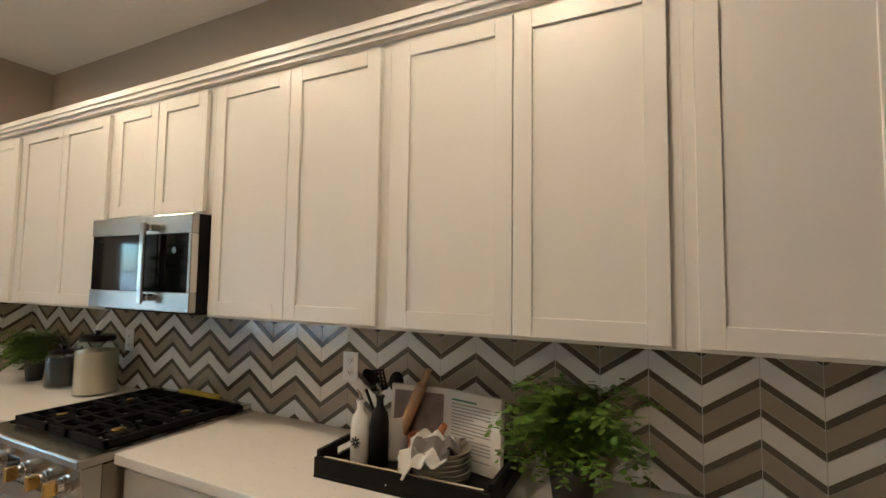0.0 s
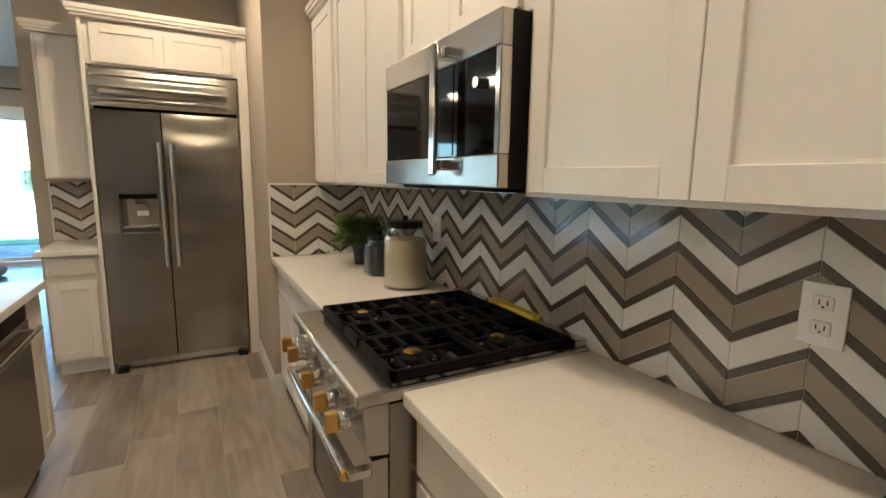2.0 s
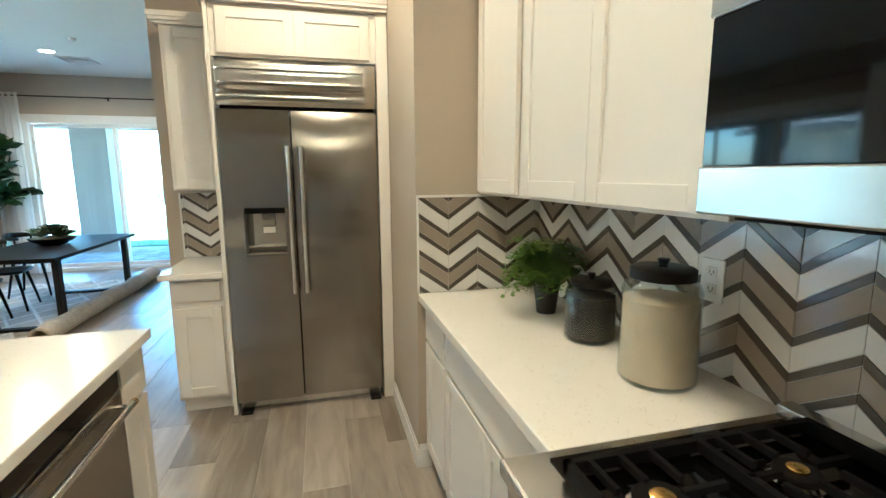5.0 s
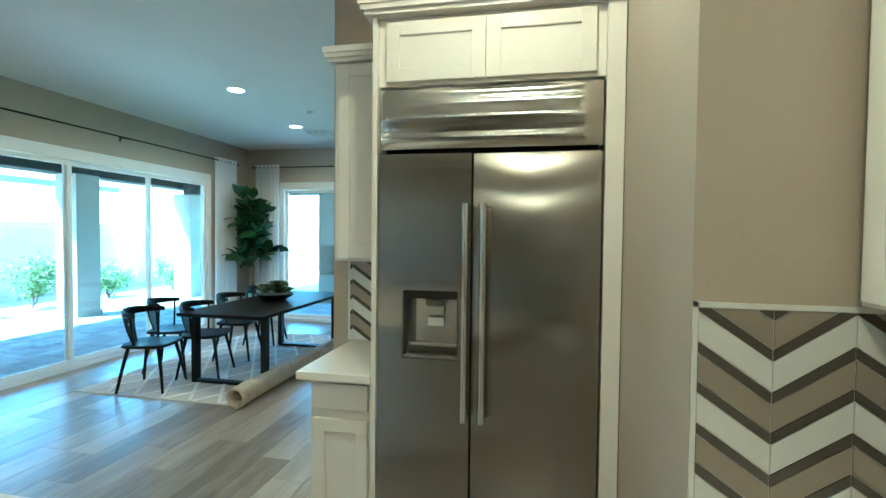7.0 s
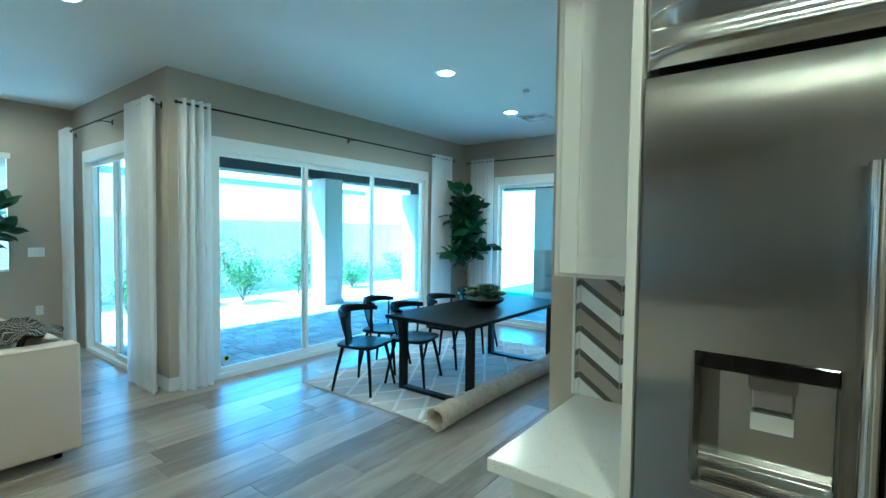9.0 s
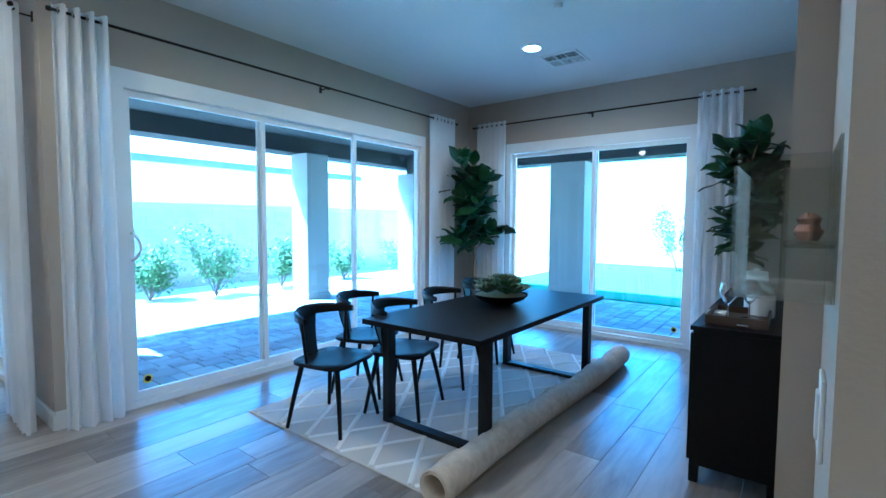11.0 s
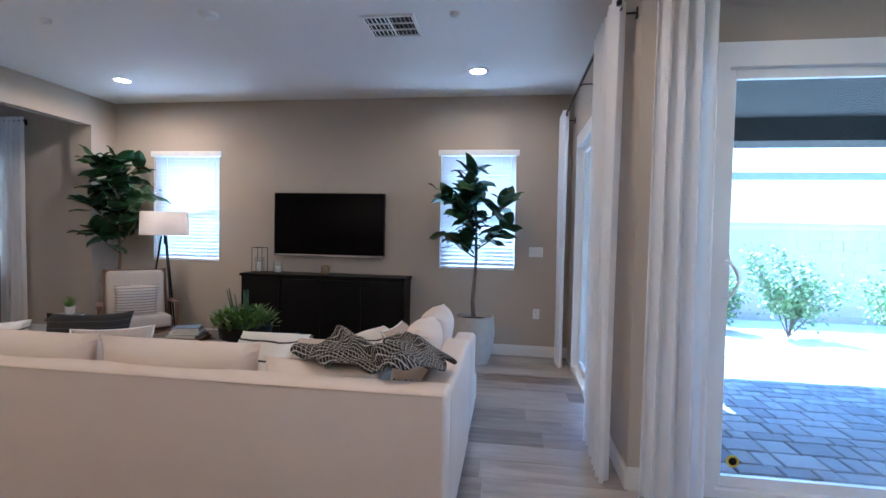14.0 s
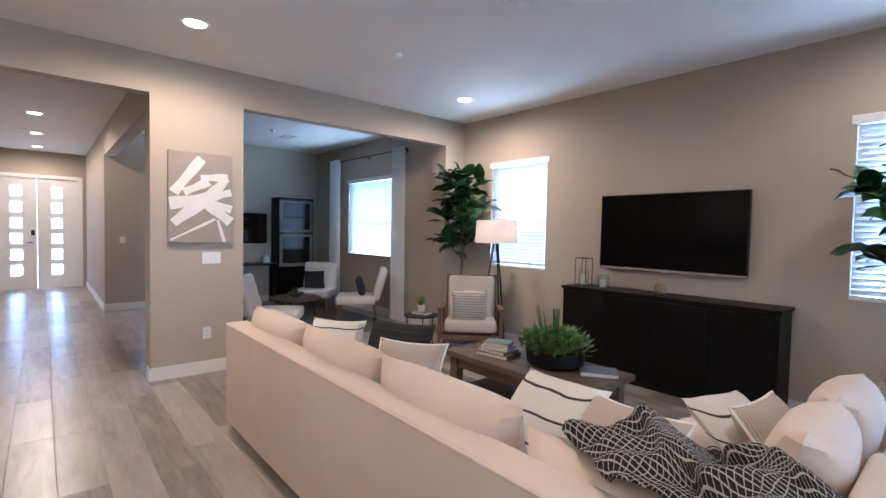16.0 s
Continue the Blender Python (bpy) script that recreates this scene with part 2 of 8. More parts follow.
def lathe(profile, steps=24):
    """A solid of revolution about z from (radius, height) pairs."""
    bm = bmesh.new()
    rings = []
    for r, z in profile:
        if r < 1e-5:
            rings.append([bm.verts.new((0, 0, z))])
        else:
            rings.append([bm.verts.new((r * math.cos(2 * math.pi * k / steps), r * math.sin(2 * math.pi * k / steps), z)) for k in range(steps)])
    for a, b in zip(rings, rings[1:]):
        for k in range(steps):
            j = (k + 1) % steps
            if len(a) == 1 and len(b) > 1:
                bm.faces.new((a[0], b[k], b[j]))
            elif len(b) == 1 and len(a) > 1:
                bm.faces.new((a[j], a[k], b[0]))
            elif len(a) > 1:
                bm.faces.new((a[k], b[k], b[j], a[j]))
    bmesh.ops.recalc_face_normals(bm, faces=bm.faces[:])
    return bm


def tube(points, radius, steps=10, taper=None):
    """A round bar through points; taper gives the radius at its end."""
    bm = bmesh.new()
    pts = [Vector(p) for p in points]
    rings = []
    n = len(pts)
    for i, p in enumerate(pts):
        d = (pts[min(i + 1, n - 1)] - pts[max(i - 1, 0)]).normalized()
        up = Vector((0, 0, 1)) if abs(d.z) < 0.9 else Vector((1, 0, 0))
        a = d.cross(up).normalized()
        b = d.cross(a)
        r = radius if taper is None else radius + (taper - radius) * i / (n - 1)
        rings.append([bm.verts.new(p + r * (math.cos(2 * math.pi * k / steps) * a + math.sin(2 * math.pi * k / steps) * b)) for k in range(steps)])
    for a, b in zip(rings, rings[1:]):
        for k in range(steps):
            bm.faces.new((a[k], a[(k + 1) % steps], b[(k + 1) % steps], b[k]))
    bm.faces.new(rings[0])
    bm.faces.new(rings[-1])
    bmesh.ops.recalc_face_normals(bm, faces=bm.faces[:])
    return bm


def link(name, bm, mat, smooth=False):
    me = bpy.data.meshes.new(name)
    bm.to_mesh(me)
    bm.free()
    me.materials.append(mat)
    if smooth:
        me.polygons.foreach_set("use_smooth", [True] * len(me.polygons))
        me.set_sharp_from_angle(angle=radians(40))
    return new(name, me)


def part(name, bm, mat, parent, label="", smooth=False):
    ob = link(name, bm, mat, smooth)
    ob.parent = parent
    return tagged(ob, label) if label else ob


def thing(name, at, label, category, group="", turn=0.0):
    ob = new(name)
    ob.empty_display_size = 0.1
    ob.location, ob.rotation_euler = at, (0, 0, radians(turn))
    return tagged(ob, label, category, group)


def solid(name, bm, mat, label, category, at=(0, 0, 0), group="", kind="", smooth=False):
    ob = link(name, bm, mat, smooth)
    ob.location = at
    return tagged(ob, label, category, group, kind)


def structure(name, mat, label, *bounds):
    return tagged(link(name, boxes(*bounds), mat), label, name.split("_")[0], kind="structure")


def bar(parent, name, mat, bounds, bevel=0.003, label=""):
    """A bevelled box part, its bounds in the world."""
    o = parent.location
    x0, x1, y0, y1, z0, z1 = bounds
    bm = boxes((x0 - o.x, x1 - o.x, y0 - o.y, y1 - o.y, z0 - o.z, z1 - o.z))
    if bevel:
        bevelled(bm, bevel)
    return part(name, bm, mat, parent, label)


# ---- plan ----
CEILING = 3.04
KY = 1.985          # kitchen back wall
PX, PY = -3.785, 1.335   # corner of the pillar beside the fridge
FX = -5.25          # wall behind the fridge
DY = -0.22          # dining wall with the sideboard
S2X = -10.25        # dining end wall
S1Y = -4.07         # dining window wall
S3X = -5.42        # living window wall
TVY = -6.88         # television wall
EX = 0.465          # wall between living room and hall
T = 0.14            # wall thickness
C = CEILING
D1 = (-9.24, -5.80, 2.47)   # wide dining door: from, to, height

structure("subfloor", GROUT, "dark gaps between the floor planks", (-10.25, 10.0, S1Y, 2.2, -0.10, -0.004), (S3X, 10.0, -7.1, S1Y, -0.10, -0.004), (D1[0], D1[1], S1Y - T, S1Y, -0.10, -0.004))
structure("ceiling", CEIL, "matt white painted ceiling", (S2X - T, 10.0, S1Y - T, 2.2, C, C + 0.15), (S3X - T, 10.0, -7.1, S1Y - T, C, C + 0.15))
structure("wall_kitchen", PAINT, "greige painted wall behind the kitchen cabinets", (PX, 3.6, KY, KY + T, 0, C))
structure("wall_pillar", PAINT, "greige painted wall block between counter and fridge", (FX - T, PX, PY, KY + T, 0, C))
structure("wall_fridge", PAINT, "greige painted wall behind the fridge", (FX - T, FX, -0.165, PY, 0, C))
structure("wall_dining_end", PAINT, "greige painted short wall return", (-5.6, FX - T, -0.165, 0.0, 0, C))
structure("wall_dining", PAINT, "greige painted dining wall", (S2X - T, -5.6, DY, 0.0, 0, C))
structure("wall_kitchen_east", PAINT, "greige painted wall closing the kitchen", (3.6, 3.6 + T, -1.1, KY + T, 0, C))
structure("wall_hall_north", PAINT, "greige painted hall wall", (EX, 9.3, -1.1, -1.1 + T, 0, C))
# dining window wall, with one wide sliding door
structure("wall_dining_windows", PAINT, "greige painted wall around the sliding door", (S2X - T, D1[0], S1Y - T, S1Y, 0, C), (D1[1], S3X, S1Y - T, S1Y, 0, C), (D1[0], D1[1], S1Y - T, S1Y, D1[2], C))
D2 = (-3.45, -1.10, 2.45)
structure("wall_dining_far", PAINT, "greige painted end wall around the sliding door", (S2X - T, S2X, S1Y, D2[0], 0, C), (S2X - T, S2X, D2[1], DY, 0, C), (S2X - T, S2X, D2[0], D2[1], D2[2], C))
D3 = (-6.45, -4.55, 2.47)
structure("wall_living_windows", PAINT, "greige painted living room wall around the sliding door", (S3X - T, S3X, TVY, D3[0], 0, C), (S3X - T, S3X, D3[1], S1Y - T, 0, C), (S3X - T, S3X, D3[0], D3[1], D3[2], C))
WL, WR = (-1.03, -0.10), (-4.79, -3.90)
W0, W1 = 1.0, 2.40
structure("wall_television", PAINT, "greige painted television wall with two windows", (S3X - T, WR[0], TVY - T, TVY, 0, C), (WR[1], WL[0], TVY - T, TVY, 0, C), (WL[1], EX + T, TVY - T, TVY, 0, C),
          (WR[0], WR[1], TVY - T, TVY, 0, W0), (WR[0], WR[1], TVY - T, TVY, W1, C), (WL[0], WL[1], TVY - T, TVY, 0, W0), (WL[0], WL[1], TVY - T, TVY, W1, C))
HB = 2.68
structure("wall_living_hall", PAINT, "greige painted wall with wide openings to hall and sitting room", (EX, EX + T, -3.75, -2.92, 0, C), (EX, EX + 0.3, TVY, -6.52, 0, C), (EX, EX + T, -6.52, -3.75, HB, C), (EX, EX + T, -2.92, -1.1, HB, C))
# sitting room and hall beyond
R2Y, R2X = -6.62, 4.7
W2 = (1.85, 3.4, 1.0, 2.38)
structure("wall_sitting_window", PAINT, "greige painted sitting room wall around the window", (EX + 0.3, W2[0], R2Y - T, R2Y, 0, C), (W2[1], R2X + T, R2Y - T, R2Y, 0, C), (W2[0], W2[1], R2Y - T, R2Y, 0, W2[2]), (W2[0], W2[1], R2Y - T, R2Y, W2[3], C))
structure("wall_sitting_far", PAINT, "greige painted sitting room end wall", (R2X, R2X + T, R2Y, -3.6, 0, C))
structure("wall_sitting_north", PAINT, "greige painted wall between sitting room and hall", (EX + T, R2X + T, -3.75, -3.6, 0, C))
structure("wall_hall_south", PAINT, "greige painted hall wall with an opening", (EX + T, 0.95, -3.1, -2.95, 0, C), (0.95, 5.0, -3.1, -2.95, 2.6, C), (5.0, 9.3, -3.6, -2.95, 0, C))
structure("wall_front", PAINT, "greige painted wall around the front doors", (9.1, 9.3, -3.0, -2.80, 0, C), (9.1, 9.3, -1.36, -1.1, 0, C), (9.1, 9.3, -2.80, -1.36, 2.45, C))

# ---- baseboards ----
def baseboard(name, x0, x1, y0, y1):
    """A moulded skirting along a wall, with a stepped top."""
    along_x = x1 - x0 > y1 - y0
    bm = boxes((x0, x1, y0, y1, 0, 0.10))
    e = 0.005
    cap = (x0, x1, y0 + e, y1 - e, 0.10, 0.125) if along_x else (x0 + e, x1 - e, y0, y1, 0.10, 0.125)
    bm = joined(bm, boxes(cap))
    return tagged(link(name, bm, TRIM), "white painted moulded baseboard", "baseboard", kind="structure")


B = 0.016
baseboard("baseboard_pillar", -4.55, PX + B, PY - B, PY)
baseboard("baseboard_pillar_side", PX, PX + B, PY, 1.40)
baseboard("baseboard_television", S3X, EX, TVY, TVY + B)
baseboard("baseboard_hall_side", EX - B, EX, -3.75, -2.92)
baseboard("baseboard_hall_end", EX - B, EX + T, -2.92, -2.92 + B)
baseboard("baseboard_corner", D1[1] + 0.02, S3X, S1Y, S1Y + B)
baseboard("baseboard_corner_side", S3X, S3X + B, D3[1] + 0.05, S1Y + B)
baseboard("baseboard_dining", S2X, -5.6, DY - B, DY)
baseboard("baseboard_sitting_window", EX + 0.3, R2X, R2Y, R2Y + B)
baseboard("baseboard_sitting_far", R2X - B, R2X, R2Y, -3.75)
baseboard("baseboard_hall_south", 5.0, 9.1, -2.95, -2.95 + B)
baseboard("baseboard_alcove", 5.0 - B, 5.0, -3.6, -2.95 + B)

# ---- kitchen: cabinets ----
def shaker(parent, name, axis, face, a0, a1, z0, z1, rail=0.058, mat=None):
    """A shaker front: stiles, rails and a recessed panel. axis 'y': faces -y at y = face; 'x': faces +x at x = face."""
    mat = mat or CAB
    d, p = 0.02, 0.009
    def bb(u0, u1, w0, w1, depth0, depth1):
        if axis == "y":
            return (u0, u1, face + depth0, face + depth1, w0, w1)
        return (face - depth1, face - depth0, u0, u1, w0, w1)
    bms = [bevelled(boxes(bb(a0, a0 + rail, z0, z1, 0, d)), 0.0015, 1), bevelled(boxes(bb(a1 - rail, a1, z0, z1, 0, d)), 0.0015, 1),
           bevelled(boxes(bb(a0 + rail, a1 - rail, z0, z0 + rail, 0, d)), 0.0015, 1), bevelled(boxes(bb(a0 + rail, a1 - rail, z1 - rail, z1, 0, d)), 0.0015, 1),
           boxes(bb(a0 + rail - 0.002, a1 - rail + 0.002, z0 + rail - 0.002, z1 - rail + 0.002, p, d))]
    bm = joined(*bms)
    return part(name, moved(bm, Matrix.Translation(-parent.location)), mat, parent)


def slab(parent, name, axis, face, a0, a1, z0, z1):
    b = (a0, a1, face, face + 0.02, z0, z1) if axis == "y" else (face - 0.02, face, a0, a1, z0, z1)
    return bar(parent, name, CAB, b, 0.003)


def crown(parent, axis, face, a0, a1, z, ends=(True, True), depth=0.34):
    """A stepped cornice that runs round the top of a cabinet."""
    steps = ((0.0, 0.012, 0.028), (0.012, 0.026, 0.042), (0.026, 0.046, 0.05))
    bms = []
    for k, (h0, h1, out) in enumerate(steps):
        h0, h1 = z + h0 * 1.5, z + h1 * 1.5
        e0, e1 = out * ends[0], out * ends[1]
        if axis == "y":
            bms.append(boxes((a0 - e0, a1 + e1, face - out, face + depth, h0, h1)))
        else:
            bms.append(boxes((face - depth, face + out, a0 - e0, a1 + e1, h0, h1)))
    return part("crown", moved(joined(*bms), Matrix.Translation(-parent.location)), CAB, parent)


UY, UZ0, UZ1 = 1.632, 1.415, 2.44       # face, bottom and top of the upper cabinets
G = "white shaker cabinets along the kitchen wall"
for x0, x1, z0, doors in ((PX + 0.004, -3.27, UZ0, 1), (-3.27, -2.315, UZ0, 2), (-2.315, -1.56, 1.862, 2), (-1.56, -0.64, UZ0, 2), (-0.64, 0.275, UZ0, 2), (0.275, 1.19, UZ0, 2), (1.19, 2.1, UZ0, 2)):
    c = thing("upper_cabinet", ((x0 + x1) / 2, (UY + KY) / 2, z0), "white painted shaker wall cabinet with closed doors above the counter", "cabinet", G)
    bar(c, "body", CAB, (x0, x1, UY + 0.021, KY, z0, UZ1), 0.002)
    m, w = 0.03, (x1 - x0 - 0.06) / doors
    for k in range(doors):
        shaker(c, "door", "y", UY, x0 + m + k * w + 0.0015, x0 + m + (k + 1) * w - 0.0015, z0 + 0.012, UZ1 - 0.022)
    crown(c, "y", UY + 0.02, x0, x1, UZ1, (False, False), KY - UY - 0.02)

BY, BZ = 1.372, 0.89
GB = "white shaker base cabinets along the kitchen wall"
for x0, x1, n in ((PX + 0.004, -3.40, 1), (-3.40, -2.405, 2), (-1.615, -0.70, 2), (-0.70, 0.21, 2), (0.21, 1.12, 2), (1.12, 2.1, 2)):
    c = thing("base_cabinet", ((x0 + x1) / 2, (BY + KY) / 2, 0), "white painted shaker base cabinet with a drawer above doors", "cabinet", GB)
    bar(c, "body", CAB, (x0, x1, BY + 0.021, KY, 0.10, BZ), 0.002)
    bar(c, "toe_kick", CAB, (x0, x1, BY + 0.085, KY, 0.0, 0.10), 0)
    slab(c, "drawer", "y", BY, x0 + 0.012, x1 - 0.012, 0.705, 0.865)
    w = (x1 - x0 - 0.024) / n
    for k in range(n):
        shaker(c, "door", "y", BY, x0 + 0.012 + k * w + 0.0015, x0 + 0.012 + (k + 1) * w - 0.0015, 0.115, 0.685)
for x0, x1 in ((PX + 0.002, -2.402), (-1.618, 2.1)):
    bm = bevelled(boxes((x0, x1, PY + 0.005, KY - 0.002, BZ + 0.002, 0.93)), 0.004)
    solid("countertop", bm, QUARTZ, "white speckled quartz countertop on the base cabinets", "countertop")

# fridge enclosure
c = thing("fridge_surround", (-4.9, 0.8, 0), "white painted cabinet surround built round the fridge", "cabinet")
for y0, y1 in ((0.302, 0.325), (1.262, PY - 0.004)):
    bar(c, "side_panel", CAB, (FX, -4.60, y0, y1, 0, 2.475), 0.002)
bar(c, "body", CAB, (FX, -4.625, 0.325, 1.262, 2.185, 2.475), 0.002)
shaker(c, "door", "x", -4.604, 0.362, 0.786, 2.20, 2.452)
shaker(c, "door", "x", -4.604, 0.790, 1.222, 2.20, 2.452)
crown(c, "x", -4.60, 0.302, PY - 0.005, 2.475, (True, False), 0.6)

# nook beside the fridge
c = thing("base_cabinet", (-4.9, 0.15, 0), "narrow white shaker base cabinet beside the fridge", "cabinet")
bar(c, "body", CAB, (FX, -4.681, -0.02, 0.30, 0.10, BZ), 0.002)
bar(c, "toe_kick", CAB, (FX, -4.74, -0.01, 0.30, 0, 0.10), 0)
slab(c, "drawer", "x", -4.66, 0.0, 0.265, 0.745, 0.865)
shaker(c, "door", "x", -4.66, 0.0, 0.265, 0.125, 0.70)
solid("countertop", bevelled(boxes((FX + 0.002, -4.60, -0.055, 0.30, BZ + 0.002, 0.93)), 0.004), QUARTZ, "short white speckled quartz countertop beside the fridge", "countertop")
c = thing("upper_cabinet", (-5.0, 0.15, UZ0), "narrow white shaker wall cabinet beside the fridge", "cabinet")
bar(c, "body", CAB, (FX, -4.92, -0.01, 0.30, UZ0, 2.415), 0.002)
shaker(c, "door", "x", -4.90, 0.015, 0.28, UZ0 + 0.012, 2.40)
crown(c, "x", -4.92, -0.01, 0.30, 2.415, (True, False), 0.33)

# island with dishwasher
c = thing("kitchen_island", (-2.35, -0.35, 0), "white painted kitchen island with shaker doors", "island")
IX0, IX1, IY0, IY1 = -3.56, -1.15, -0.75, 0.235
bar(c, "body", CAB, (IX0 + 0.03, -3.302, IY0, IY1 - 0.045, 0.10, BZ), 0.002)
bar(c, "body", CAB, (-2.69, IX1, IY0, IY1 - 0.045, 0.10, BZ), 0.002)
bar(c, "back_panel", CAB, (-3.302, -2.69, IY0, -0.42, 0.10, BZ), 0)
bar(c, "toe_kick", CAB, (IX0 + 0.06, IX1 - 0.03, IY0 + 0.08, IY1 - 0.12, 0, 0.10), 0)
def island_front(name, x0, x1, z0, z1, flat=False):
    d, p, r = 0.02, 0.009, 0.058
    f = IY1 - 0.045
    if flat:
        return bar(c, name, CAB, (x0, x1, f, f + d, z0, z1), 0.003)
    bm = joined(boxes((x0, x0 + r, f, f + d, z0, z1)), boxes((x1 - r, x1, f, f + d, z0, z1)), boxes((x0 + r, x1 - r, f, f + d, z0, z0 + r)), boxes((x0 + r, x1 - r, f, f + d, z1 - r, z1)), boxes((x0 + r, x1 - r, f, f + d - p, z0 + r, z1 - r)))
    return part(name, moved(bm, Matrix.Translation(-c.location)), CAB, c)
for x0, x1 in ((IX0 + 0.035, -3.315), (-2.68, -1.93), (-1.92, -1.16)):
    island_front("drawer", x0, x1, 0.705, 0.865, True)
    island_front("door", x0, x1, 0.115, 0.685)
solid("countertop", bevelled(boxes((IX0 + 0.012, IX1, IY0 - 0.25, IY1 + 0.004, BZ + 0.002, 0.93)), 0.004), QUARTZ, "white speckled quartz island countertop", "countertop")
d = thing("dishwasher", (-3.0, -0.1, 0), "brushed steel dishwasher with a bar handle in the island", "dishwasher")
bar(d, "body", BLACK, (-3.30, -2.692, -0.41, IY1 - 0.05, 0.04, 0.885), 0)
bar(d, "door", STEEL, (-3.298, -2.694, IY1 - 0.05, IY1 - 0.02, 0.115, 0.80), 0.004)
bar(d, "control_panel", BLACKGLASS, (-3.298, -2.694, IY1 - 0.05, IY1 - 0.025, 0.803, 0.885), 0.003)
bar(d, "kick_plate", BLACK, (-3.298, -2.694, IY1 - 0.11, IY1 - 0.09, 0.012, 0.11), 0)
part("handle", tube([(-0.28, 0.355, 0.755), (0.28, 0.355, 0.755)], 0.012), CHROME, d, "polished steel bar handle", True)
for x in (-0.287, 0.277):
    part("end_cap", tube([(x, 0.355, 0.755), (x + 0.010, 0.355, 0.755)], 0.0128, 14), BRASS, d, "brass end cap", True)
for x in (-0.25, 0.25):
    part("handle_post", tube([(x, 0.31, 0.755), (x, 0.355, 0.755)], 0.008), CHROME, d, "", True)

# ---- kitchen: appliances ----
def bowed(x0, x1, bulge, y0, y1, z0, z1, n=14, m=24):
    """A panel facing +x whose front swells outward and rolls off at its ends."""
    bm = bmesh.new()
    grid = []
    for i in range(n + 1):
        u = i / n
        line = []
        for j in range(m + 1):
            v = j / m
            e = min(1.0, min(v, 1 - v) / 0.06)
            line.append(bm.verts.new((x1 + bulge * (math.sin(math.pi * (0.04 + 0.92 * u)) ** 0.6 + 0.16 * math.sin(5 * math.pi * u)) * (1 - (1 - e) ** 2 * 0.6), y0 + v * (y1 - y0), z0 + u * (z1 - z0))))
        grid.append(line)
    for a, b in zip(grid, grid[1:]):
        for j in range(m):
            bm.faces.new((a[j], a[j + 1], b[j + 1], b[j]))
    edge = [grid[0][j] for j in range(m + 1)] + [grid[i][m] for i in range(1, n + 1)] + [grid[n][j] for j in range(m - 1, -1, -1)] + [grid[i][0] for i in range(n - 1, 0, -1)]
    back = [bm.verts.new((x0, v.co.y, v.co.z)) for v in edge]
    for k in range(len(edge)):
        q = (k + 1) % len(edge)
        bm.faces.new((edge[q], edge[k], back[k], back[q]))
    bmesh.ops.recalc_face_normals(bm, faces=bm.faces[:])
    return bm


STEELG = stretched(material("satin_steel", (0.55, 0.53, 0.49), 0.14, 1.0, vary=0.05, scale=30, bump_scale=300), (1, 1, 0.03))
brushed(STEELG)


DARKSTEEL = material("dark_steel", (0.24, 0.23, 0.21), 0.28, 1.0)


